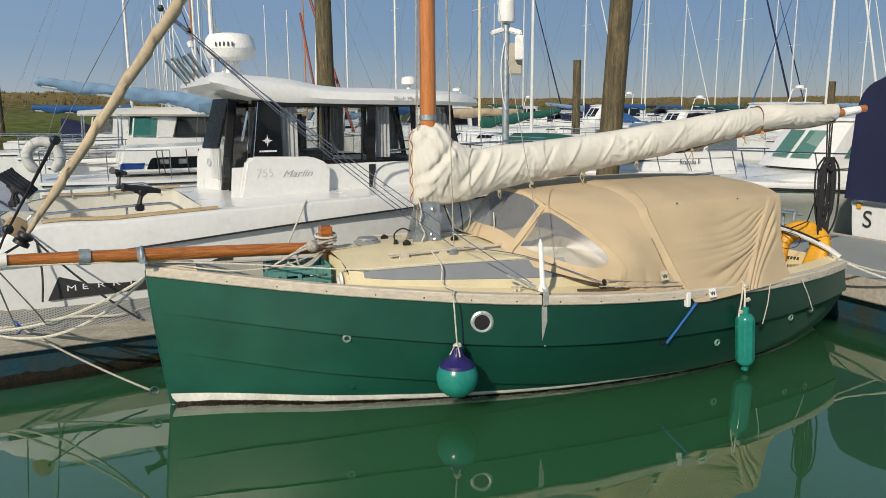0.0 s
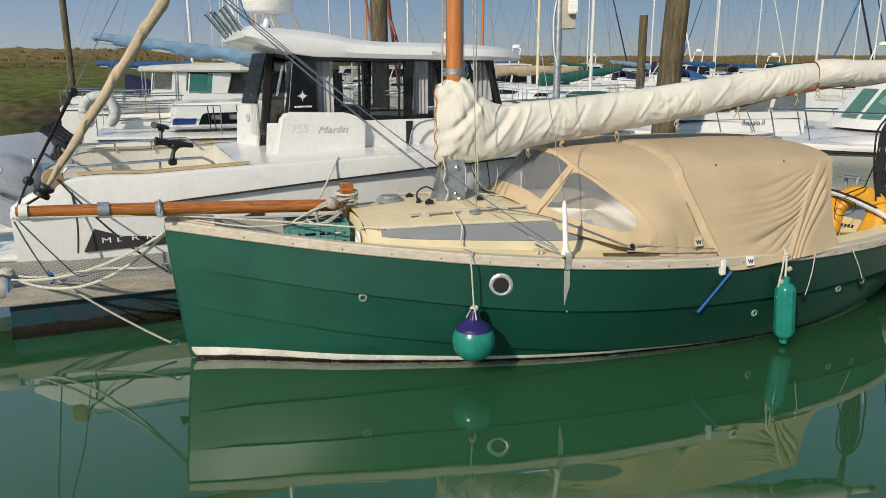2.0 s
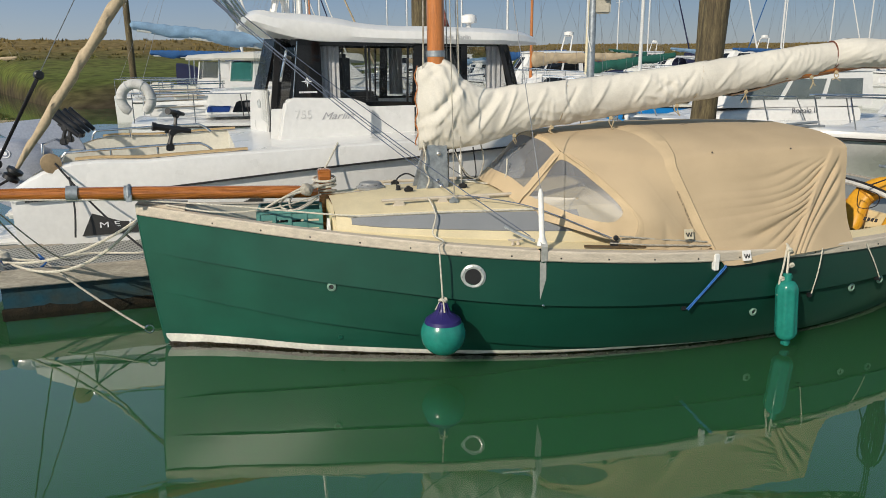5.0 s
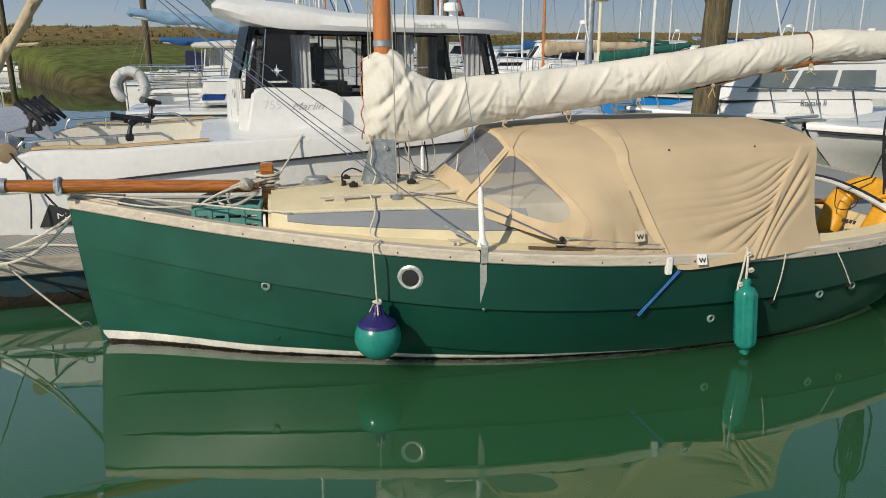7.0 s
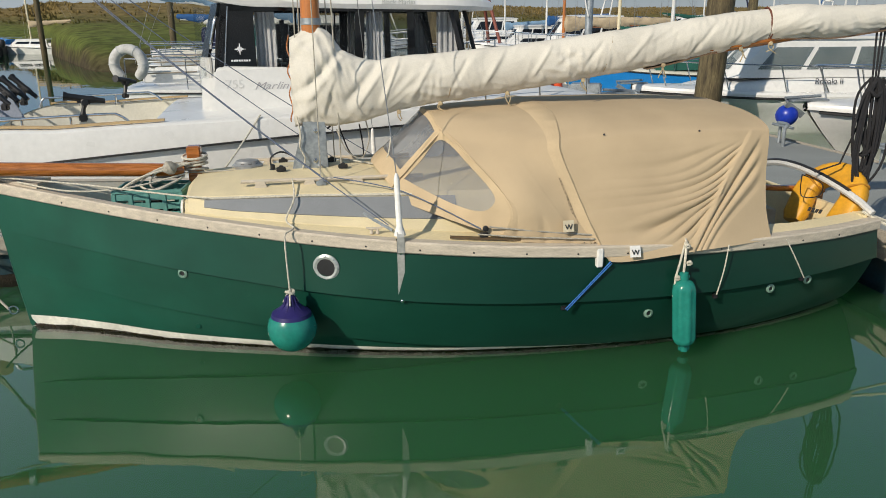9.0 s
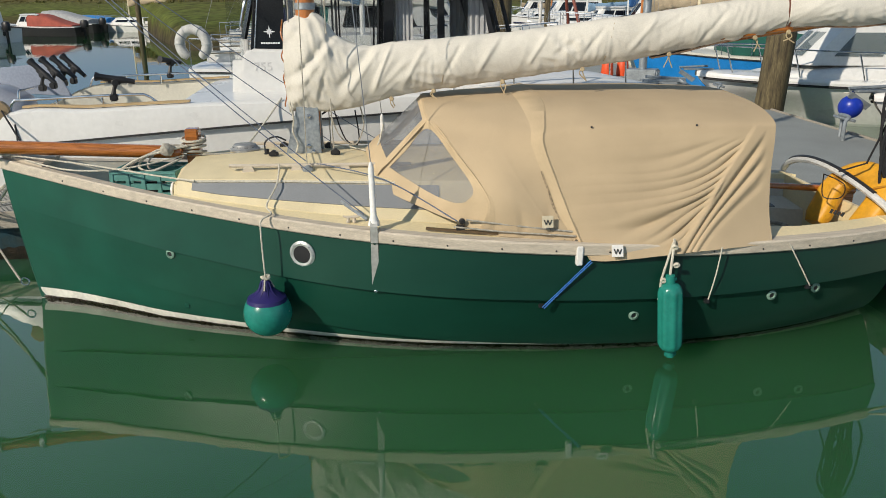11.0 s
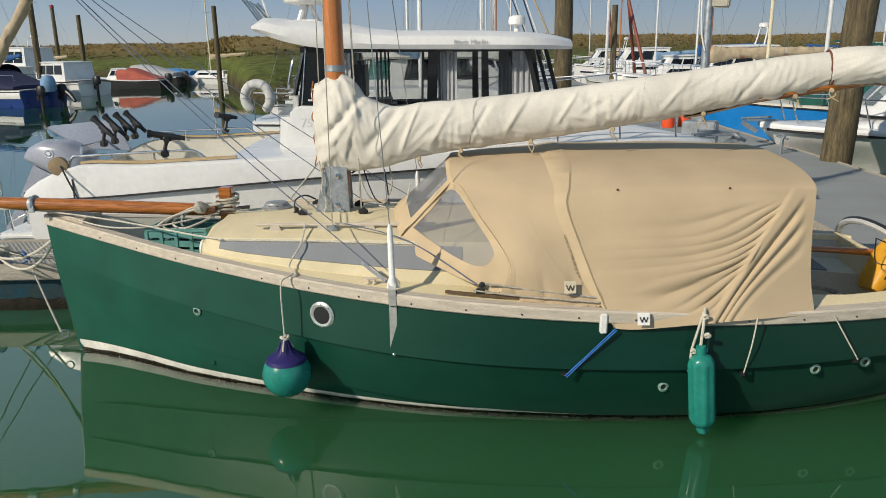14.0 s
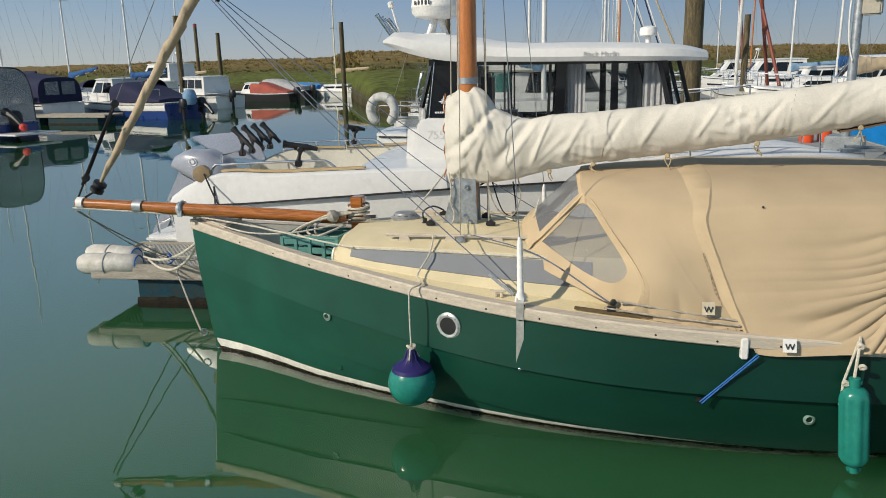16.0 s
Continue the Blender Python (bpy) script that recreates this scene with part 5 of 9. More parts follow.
def build_jib():
    j = thing("furled_jib", "furled foresail wrapped in tan canvas on its stay", "sail", BOAT)
    a, b = P(-0.67, 0.10, 1.315), P(2.20, 0, 5.45)
    d = (b - a).normalized()
    bm = bmesh.new()
    up = d.orthogonal().normalized()
    side = d.cross(up)
    rows = []
    for i in range(361):
        t = i / 360
        c = a.lerp(b, t)
        r0 = lerp([0, 0.01, 0.06, 0.5, 1], [0.012, 0.018, 0.029, 0.048, 0.03], t)
        row = []
        for k in range(24):
            an = 2 * math.pi * k / 24
            sp = ((an / (2 * math.pi) + t * 15) % 1.0)
            r = r0 * (0.80 + 0.36 * sp ** 1.6) + 0.002 * noise.noise(Vector((t * 40, math.cos(an) * 2, math.sin(an) * 2)))
            row.append(c + r * (math.cos(an) * up + math.sin(an) * side))
        rows.append(row)
    vs = grid(bm, rows, close=True)
    bm.faces.new(vs[0])
    bm.faces.new(vs[-1])
    part("canvas", bm, TANCANVAS, j, "spirally wrapped tan canvas", sharp=50)
    bm = bmesh.new()
    lathe(bm, [(0.02, -0.05), (0.05, -0.045), (0.05, -0.02), (0.03, -0.01), (0.05, 0.01), (0.05, 0.03), (0.02, 0.035)], 16, Matrix.Translation(a - d * 0.04) @ d.to_track_quat("Z", "Y").to_matrix().to_4x4())
    part("furling_drum", bm, BLACK, j, "black furling drum")
    bar("tack_line", [a - d * 0.08, P(-0.84, 0.15, 1.18)], 0.008, ROPEDARK, j)
    return j


build_jib()


def build_stay():
    s = thing("forestay_tackle", "dark rope tackle and wire from the bowsprit end", "rigging", BOAT)
    a, b = P(-0.80, 0.13, 1.30), P(2.06, 0.02, 6.3)
    for k, o in enumerate((-0.018, 0.0, 0.018)):
        bar("fall", [a + Vector((0, o, 0)), a.lerp(b, 0.115) + Vector((o * 0.4, 0, 0))], 0.006, ROPEDARK, s)
    for t in (0.01, 0.118):
        c = a.lerp(b, t)
        bm = bmesh.new()
        lathe(bm, [(0.022, -0.02), (0.03, -0.012), (0.03, 0.012), (0.022, 0.02)], 12, Matrix.Translation(c) @ pose(0, 0, 0, 90, 0, 30))
        part("block", bm, BLACK, s)
    bar("wire", [a.lerp(b, 0.12), b], 0.003, WIRE, s, "", 5)
    bar("shackle_strop", [a, P(-0.86, 0.16, 1.16)], 0.007, ROPEDARK, s)
    return s


build_stay()


def rope(name, pts, r, material, label, smooth_n=6, m=BOAT, category="rope", n=6):
    bm = bmesh.new()
    tube(bm, bend(pts, smooth_n) if smooth_n else pts, r, n)
    ob = part(name, bm, material)
    ob.matrix_world = m
    return tagged(ob, label, category)


def build_ball_fender(u, v, z, r=0.145):
    f = thing("ball_fender", "round teal fender with a violet-blue neck hung by a white rope", "fender", at(u, v, z))
    prof = [(0.001, -r)]
    for k in range(1, 25):
        a = -math.pi / 2 + math.pi * k / 24 * 0.86
        prof.append((r * math.cos(a), r * math.sin(a)))
    split = [p for p in prof if p[1] < 0.088]
    zt = split[-1]
    bm = bmesh.new()
    lathe(bm, split, 36)
    part("body", bm, FENDER, f)
    bm = bmesh.new()
    lathe(bm, [(zt[0] * 0.995, zt[1] - 0.004), (zt[0] * 0.93, 0.10), (0.078, 0.123), (0.045, 0.146), (0.029, 0.172), (0.026, 0.20), (0.022, 0.208), (0.001, 0.208)], 36)
    nk = part("neck", bm, FENDERBLUE, f, "violet-blue ribbed neck")
    for k in range(10):
        a = 2 * math.pi * k / 10
        bar("rib", [(0.088 * math.cos(a), 0.088 * math.sin(a), 0.112), (0.045 * math.cos(a), 0.045 * math.sin(a), 0.148), (0.027 * math.cos(a), 0.027 * math.sin(a), 0.200)], 0.004, FENDERBLUE, nk, "", 5)
    for k in range(3):
        a = 2 * math.pi * k / 3 + 0.5
        bar("cord", [(0.05 * math.cos(a), 0.05 * math.sin(a), 0.155), (0.012 * math.cos(a), 0.012 * math.sin(a), 0.225)], 0.005, ROPE, f)
    bm = bmesh.new()
    tube(bm, [(0.022 * math.cos(t), 0.022 * math.sin(t), 0.226 + 0.006 * math.sin(t * 2)) for t in [2 * math.pi * k / 12 for k in range(13)]], 0.009, 6)
    part("knot", bm, ROPE, f)
    return f


def build_cyl_fender(u, v, z):
    f = thing("cylinder_fender", "long ribbed teal fender hung over the rail on a white rope", "fender", at(u, v, z) @ pose(0, 0, 0, 0, -5, 0))
    bm = bmesh.new()
    prof = [(0.024, -0.255), (0.026, -0.215), (0.05, -0.205), (0.064, -0.185), (0.070, -0.16), (0.070, 0.16), (0.064, 0.185), (0.05, 0.205), (0.028, 0.215), (0.027, 0.262), (0.012, 0.266)]
    n = 48
    rows = []
    for r, h in prof:
        rib = 0.0042 if abs(h) < 0.17 else 0
        rows.append([Vector(((r + rib * math.cos(k * math.pi * 2 / 6)) * math.cos(2 * math.pi * k / n), (r + rib * math.cos(k * math.pi * 2 / 6)) * math.sin(2 * math.pi * k / n), h)) for k in range(n)])
    vs = grid(bm, rows, close=True)
    bm.faces.new(vs[0][::-1])
    bm.faces.new(vs[-1])
    part("body", bm, FENDER, f, sharp=60)
    for s in (-1, 1):
        bm = bmesh.new()
        box(bm, -0.034, 0.034, -0.012, 0.012, s * 0.238 - 0.012, s * 0.238 + 0.012, bevel=0.004)
        part("eye", bm, FENDER, f)
    return f

build_ball_fender(1.905, 0.958, 0.255)
build_cyl_fender(4.275, 1.20, 0.275)
rope("fender_rope", [P(1.94, 0.42, 1.045), P(1.95, 0.60, 0.96), P(1.90, 0.72, 0.86), P(1.945, 0.83, 0.835), P(1.90, 0.885, 0.815), P(1.895, 0.93, 0.76), P(1.905, 0.957, 0.485)], 0.0055, ROPE, "white rope from the grab rail to the round fender", 5)
rope("fender_rope", [P(4.30, 1.07, 0.72), P(4.275, 1.15, 0.715), P(4.262, 1.18, 0.64), P(4.252, 1.195, 0.535)], 0.008, ROPE, "white rope with knots holding the long fender", 5)
rope("fender_rope", [P(4.27, 1.15, 0.715), P(4.225, 1.185, 0.58), P(4.205, 1.19, 0.49), P(4.21, 1.19, 0.38)], 0.007, ROPE, "white rope tail with knots by the long fender", 5)
for u, v, z in ((4.274, 1.165, 0.69), (4.285, 1.185, 0.59), (4.215, 1.19, 0.50), (4.21, 1.19, 0.385)):
    rope("rope_knot", [P(u - 0.012, v, z - 0.008), P(u + 0.012, v + 0.01, z), P(u, v + 0.014, z + 0.014), P(u - 0.012, v + 0.006, z + 0.004), P(u + 0.010, v, z - 0.010)], 0.009, ROPE, "small knot in a white fender rope", 4)
rope("tent_tie", [P(3.80, 1.158, 0.620), P(3.67, 1.165, 0.485), P(3.53, 1.158, 0.335)], 0.0042, ROPEBLUE, "blue elastic cord hooking the tent to the hull", 4)
rope("tent_tie", [P(3.805, 1.162, 0.610), P(3.66, 1.166, 0.462), P(3.54, 1.160, 0.328)], 0.0042, ROPEBLUE, "blue elastic cord hooking the tent to the hull", 4)
rope("tent_tie", [P(4.56, 1.145, 0.68), P(4.54, 1.152, 0.52), P(4.515, 1.14, 0.355)], 0.0042, ROPE, "white elastic cord hooking the tent to the hull", 4)
rope("tent_tie", [P(5.00, 1.06, 0.665), P(5.085, 1.065, 0.525), P(5.17, 1.045, 0.395)], 0.0042, ROPE, "white elastic cord hooking the tent to the hull", 4)
for u, v, z in ((3.53, 1.125, 0.33), (4.515, 1.13, 0.34), (5.17, 1.03, 0.38), (1.29, skin_v(1.29, 0.13) + 0.002, 0.13)):
    solid("hull_hook", lambda bm: box(bm, -0.016, 0.016, -0.012, 0.012, -0.014, 0.014, bevel=0.004), BLACK if u > 2 else GREEN, "small plastic hook on the hull side", "hook", at(u, v - 0.008, z))

# sheets of the furled foresail
clew = P(0.22, 0.03, 2.72)
rope("jib_sheet", sag(clew, P(2.12, 0.43, 1.06), 0.05), 0.0035, SHEETROPE, "blue-flecked sheet of the furled foresail", 0)
rope("jib_sheet", sag(clew + Vector((0.02, -0.02, -0.04)), P(2.50, 0.93, 0.85), 0.06), 0.0035, SHEETROPE, "blue-flecked sheet of the furled foresail", 0)
rope("jib_sheet", sag(clew + Vector((0.03, 0.02, -0.02)), P(2.20, -0.30, 1.06), 0.05), 0.0035, SHEETROPE, "blue-flecked sheet of the furled foresail", 0)
rope("jib_sheet", sag(clew + Vector((0.04, 0.02, -0.02)), P(2.62, -0.80, 0.92), 0.05), 0.0035, SHEETROPE, "blue-flecked sheet of the furled foresail", 0)
rope("jib_sheet", [P(2.20, 0.44, 1.05), P(2.62, 0.62, 0.98), P(3.04, 1.00, 0.82)], 0.0042, SHEETROPE, "sheet led aft along the roof to its block", 5)
rope("jib_sheet", [P(3.09, 1.01, 0.83), P(3.4, 1.04, 0.795), P(3.72, 1.07, 0.765)], 0.006, ROPEGREY, "grey rope led aft along the side deck", 5)
for c in (clew, clew + Vector((0.16, -0.02, -0.14))):
    solid("sheet_shackle", lambda bm: lathe(bm, [(0.012, -0.02), (0.022, 0), (0.012, 0.02)], 8), BLACK, "black clew shackle of the foresail", "shackle", BOAT @ Matrix.Translation(c))
# turnbuckle of the lower shroud
rope("turnbuckle", [P(2.36, 0.82, 0.90), P(2.42, 0.87, 0.87), P(2.52, 0.955, 0.825)], 0.010, GALV, "galvanised rigging screw with its line", 0)

# halyards by the mast
for u, v, z, zt, w in ((1.99, 0.05, 1.05, 6.0, 0.004), (2.02, -0.06, 1.05, 6.0, 0.004), (2.26, 0.12, 1.06, 5.6, 0.005), (2.22, -0.10, 1.05, 5.8, 0.004), (2.12, 0.44, 1.05, 5.2, 0.004)):
    rope("halyard", [P(u, v, z), P(2.10 + (u - 2.10) * 0.5, v * 0.4, zt)], w, ROPEGREY, "halyard running down the mast to the deck", 0, n=5)
rope("halyard_tail", [P(1.98, 0.09, 1.40), P(2.0, 0.10, 1.28), P(1.99, 0.095, 1.2), P(2.02, 0.11, 1.12), P(2.0, 0.10, 1.05)], 0.006, ROPE, "white rope tied to the tabernacle", 5)
rope("electric_cable", [P(1.80, 0.06, 1.03), P(1.79, 0.06, 1.12), P(1.86, 0.05, 1.16), P(1.93, 0.03, 1.13)], 0.006, BLACK, "black electric cable to the mast", 5)
solid("deck_plug", lambda bm: lathe(bm, [(0.025, 0), (0.025, 0.03), (0.016, 0.035), (0.016, 0.06), (0.004, 0.065)], 12), BLACK, "black deck plug for the mast cable", "plug", at(1.80, 0.06, 1.015))
rope("loose_line", [P(2.24, 0.02, 1.30), P(2.30, 0.06, 1.16), P(2.40, 0.05, 1.10), P(2.46, 0.02, 1.22), P(2.44, 0, 1.36)], 0.005, ROPEGREY, "loose loop of line abaft the mast", 5)
rope("loose_line", [P(2.25, -0.06, 1.34), P(2.33, -0.04, 1.12), P(2.42, -0.05, 1.10), P(2.40, -0.06, 1.32)], 0.005, ROPEDARK, "loose loop of dark line abaft the mast", 5)
rope("loose_line", [P(2.22, -0.2, 1.06), P(2.34, -0.1, 1.06), P(2.5, 0.1, 1.065), P(2.56, 0.22, 1.12), P(2.6, 0.15, 1.25)], 0.005, ROPE, "white line lying on the coachroof", 6)
rope("topping_lift", [P(2.18, -0.02, 1.30), P(2.40, -0.18, 1.42), P(2.75, -0.36, 1.50)], 0.007, ROPEDARK, "dark line under the sail cover", 4)

# lines round the bowsprit, the post and the bow well
rope("sprit_rope", [P(-0.88, 0.18, 1.13), P(-0.3, 0.15, 1.10), P(0.05, 0.09, 1.065), P(0.6, 0.20, 1.02), P(1.2, 0.42, 0.975), P(1.42, 0.505, 0.965)], 0.006, ROPE, "white rope along the bowsprit and bow rail", 6)
rope("sprit_rope", [P(-0.2, -0.02, 1.12), P(0.5, -0.05, 1.05), P(1.2, -0.02, 1.03), P(1.9, 0.02, 1.05)], 0.006, ROPEGREY, "grey control line from the bowsprit to the mast", 6)
for k in range(4):
    z = 1.045 + 0.030 * k
    r = 0.075
    rope("lashing", [P(1.28 + r * 1.05 * math.cos(t), -0.06 + r * math.sin(t), z + 0.012 * math.sin(t + k)) for t in [2 * math.pi * j / 10 for j in range(11)]], 0.009, ROPE if k % 2 else ROPEGREY, "rope turns round the mooring post", 3)
for k in range(4):
    rope("lashing", [P(1.26, 0.03, 1.10), P(1.12 - 0.05 * k, 0.05 + 0.03 * k, 1.10 - 0.02 * k), P(1.02 - 0.07 * k, 0.12, 1.02 - 0.03 * k), P(1.05, 0.14 + 0.03 * k, 0.96), P(1.22, 0.06, 1.02)], 0.008, ROPE if k % 2 else ROPEGREY, "slack bights of rope hanging by the post", 5)
rope("painter", [P(1.24, 0.06, 1.04), P(0.9, 0.22, 0.99), P(0.55, 0.235, 0.985), P(0.2, 0.1, 1.03)], 0.006, ROPE, "white rope lying along the bow rail", 6)
bm = bmesh.new()
lathe(bm, [(0.001, -0.05), (0.035, -0.03), (0.05, 0.0), (0.035, 0.03), (0.001, 0.05)], 14, pose(0, 0, 0, 0, 65, 20))
tagged(part("rope_float", bm, ROPEGREY), "egg-shaped cork float lashed to the post", "float").matrix_world = at(1.14, 0.09, 1.085)


def build_crate():
    c = thing("plastic_crate", "green slatted plastic crate in the bow well", "crate", at(1.02, 0.08, 0.715, -4))
    w, d, h = 0.42, 0.30, 0.235
    for sx in (-1, 1):
        for k in range(4):
            block("end_slat", (sx * w / 2 - 0.006, sx * w / 2 + 0.006, -d / 2, d / 2, 0.01 + k * 0.06, 0.052 + k * 0.06), CRATE, c, bevel=0.002)
    for sy in (-1, 1):
        for k in range(4):
            block("side_slat", (-w / 2, w / 2, sy * d / 2 - 0.006, sy * d / 2 + 0.006, 0.01 + k * 0.06, 0.052 + k * 0.06), CRATE, c, bevel=0.002)
        for k in range(5):
            x = -w / 2 + w * k / 4
            block("post", (x - 0.014, x + 0.014, sy * d / 2 - 0.012, sy * d / 2 + 0.012, 0, h), CRATE, c, bevel=0.003)
    block("base", (-w / 2, w / 2, -d / 2, d / 2, 0.002, 0.014), CRATE, c, bevel=0.002)
    for a, b in (((-w / 2 - 0.012, w / 2 + 0.012, -d / 2 - 0.012, -d / 2 + 0.006, h, h + 0.02), 0), ((-w / 2 - 0.012, w / 2 + 0.012, d / 2 - 0.006, d / 2 + 0.012, h, h + 0.02), 0), ((-w / 2 - 0.012, -w / 2 + 0.006, -d / 2, d / 2, h + 0.0005, h + 0.0205), 0), ((w / 2 - 0.006, w / 2 + 0.012, -d / 2, d / 2, h + 0.0005, h + 0.0205), 0)):
        block("rim", a, CRATE, c, bevel=0.003)
    return c


build_crate()
rope("coiled_line", [P(1.02 + (0.13 - 0.002 * k) * math.cos(k * 0.55), 0.06 + (0.09 - 0.001 * k) * math.sin(k * 0.55), 0.78 + 0.0025 * k) for k in range(48)], 0.012, ROPEDARK, "dark mooring line coiled in the crate", 2)

# stern: horseshoe buoy, mainsheet coil, loose rope
bm = bmesh.new()
pts = [Vector((0.165, 0, -0.24 + 0.06 * k)) + Vector((0.025 * k / 4, 0, 0)) for k in range(4)] + [Vector((0.19 * math.cos(t), 0, 0.19 * math.sin(t))) for t in [math.pi * k / 16 for k in range(17)]] + [Vector((-0.19 + 0.025 * k / 4, 0, -0.06 * k)) for k in range(1, 5)]
rows = []
for i, p in enumerate(pts):
    tn = (pts[min(i + 1, 24)] - pts[max(i - 1, 0)]).normalized()
    nr = tn.cross(Vector((0, 1, 0)))
    e = 0.75 if i in (0, 24) else 1
    rows.append([p + nr * (0.088 * e * math.copysign(abs(math.cos(a)) ** 0.6, math.cos(a))) + Vector((0, 0.062 * e * math.copysign(abs(math.sin(a)) ** 0.6, math.sin(a)), 0)) for a in [2 * math.pi * k / 16 for k in range(16)]])
vs = grid(bm, rows, close=True)
bm.faces.new(vs[0])
bm.faces.new(vs[-1])
hb = thing("horseshoe_buoy", "faded yellow horseshoe lifebuoy leaning at the stern of the boat", "lifebuoy", at(5.79, 0.34, 0.74) @ pose(0, 0, 0, -34, 0, -72))
part("body", bm, YELLOW, hb)
for a in (30, 150):
    bm = bmesh.new()
    c = Vector((0.19 * math.cos(radians(a)), 0, 0.19 * math.sin(radians(a))))
    tube(bm, [c + (c.normalized() * 0.092 * math.cos(t)) + Vector((0, 0.066 * math.sin(t), 0)) for t in [2 * math.pi * k / 16 for k in range(17)]], 0.010, 5)
    part("strap", bm, mat("amber_webbing", (0.45, 0.20, 0.01), 0.8), hb)
bm = bmesh.new()
for k in range(4):
    x = -0.045 + 0.03 * k
    box(bm, x, x + 0.02, -0.072, -0.068, -0.16, -0.13)
part("marking", bm, LOGOBLACK, hb, "worn dark lettering")

ms = thing("mainsheet", "dark mainsheet coiled and hung from the boom end", "rope", BOAT)
rnd = random.Random(11)
for k in range(15):
    o, wd, ln = rnd.uniform(-0.03, 0.03), rnd.uniform(0.02, 0.10), rnd.uniform(0.50, 0.80)
    t0 = P(5.95 + o, 0.46 + rnd.uniform(-0.04, 0.04), 1.60)
    j1, j2 = rnd.uniform(-0.04, 0.04), rnd.uniform(-0.05, 0.05)
    bar("coil_turn", bend([t0, t0 + Vector((-wd, 0.01, -0.15)), t0 + Vector((-wd * 1.1 + j1, 0.0, -ln * 0.75)), t0 + Vector((j2, 0.01, -ln)), t0 + Vector((wd, 0, -ln * 0.75)), t0 + Vector((wd * 0.8, -0.01, -0.15)), t0], 5), 0.009, ROPEDARK, ms, "", 6)
for dx in (-0.035, 0.0, 0.03):
    bar("fall", [P(5.92 + dx, 0.455, 1.95), P(5.93 + dx * 0.6, 0.46, 1.56)], 0.0075, ROPEDARK, ms, "", 6)
bar("fall", [P(5.93, 0.46, 1.5), P(5.80, 0.40, 1.0), P(5.66, 0.33, 0.93)], 0.007, ROPEDARK, ms, "", 6)
bm = bmesh.new()
tube(bm, [P(5.93 + 0.05 * math.cos(t), 0.46 + 0.04 * math.sin(t), 1.50 + 0.02 * math.sin(3 * t)) for t in [2 * math.pi * k / 30 * 2.6 for k in range(31)]], 0.013, 6)
part("frapping", bm, ROPEDARK, ms)
for z in (1.94,):
    bm = bmesh.new()
    lathe(bm, [(0.022, -0.022), (0.034, -0.014), (0.034, 0.014), (0.022, 0.022)], 12, Matrix.Translation(P(5.925 if z > 1.5 else 5.80, 0.46 if z > 1.5 else 0.40, z)) @ pose(0, 0, 0, 90))
    part("block", bm, BLACK, ms)
rope("loose_rope", [P(5.25 + 0.10 * math.cos(k * 0.9) * (1 + 0.02 * k), 0.28 + 0.12 * math.sin(k * 0.9 + 0.3), 0.535 + 0.004 * (k % 5)) for k in range(26)], 0.008, ROPEGREY, "grey rope lying loose on the cockpit seat", 4)
rope("shock_cord", [P(5.55, 0.35, 0.92), P(5.62, 0.48, 0.88), P(5.64, 0.44, 0.78), P(5.58, 0.33, 0.76), P(5.55, 0.35, 0.92)], 0.004, BLACK, "black looped shock cord at the stern", 6)

# mooring lines to the finger pontoon
ring = P(-0.005, 0.0, 0.125)
rope("mooring_line", sag(ring + Vector((-0.03, 0, 0.01)), P(-0.88, -1.06, 0.385), 0.02), 0.008, ROPEGREY, "mooring line from the stem ring to the pontoon", 0)
solid("stem_ring", lambda bm: tube(bm, [(0.028 * math.cos(t), 0, 0.028 * math.sin(t)) for t in [2 * math.pi * k / 14 for k in range(15)]], 0.006, 6), STEEL, "steel mooring ring on the stem", "ring", BOAT @ Matrix.Translation(ring))
rope("mooring_line", sag(P(0.06, -0.10, 0.98), P(-1.15, -1.08, 0.40), 0.22), 0.011, ROPE, "white mooring line sagging from the bow to the pontoon", 0)
rope("mooring_line", sag(P(0.10, -0.13, 0.98), P(-1.25, -1.16, 0.40), 0.13), 0.011, ROPE, "white mooring line sagging from the bow to the pontoon", 0)
rope("mooring_line", [P(-1.20, -1.30, 0.39), P(-1.0, -1.22, 0.385), P(-0.6, -1.35, 0.385), P(-0.2, -1.25, 0.385), P(0.1, -1.5, 0.385)], 0.010, ROPE, "white mooring line lying on the pontoon", 6)
rope("mooring_line", [P(-0.85, 0.15, 1.10), P(-0.72, -0.3, 0.72), P(-0.70, -0.9, 0.45), P(-0.62, -1.25, 0.39)], 0.005, ROPEGREY, "thin grey line from the bowsprit to the pontoon", 6)
rope("mooring_line", sag(P(5.80, 0.70, 0.72), P(6.9, 0.9, 0.48), 0.06), 0.010, ROPE, "white stern line to the main pontoon", 0)
rope("mooring_line", sag(P(5.80, 0.70, 0.72), P(6.7, 1.6, 0.48), 0.10), 0.010, ROPE, "white stern line to the main pontoon", 0)
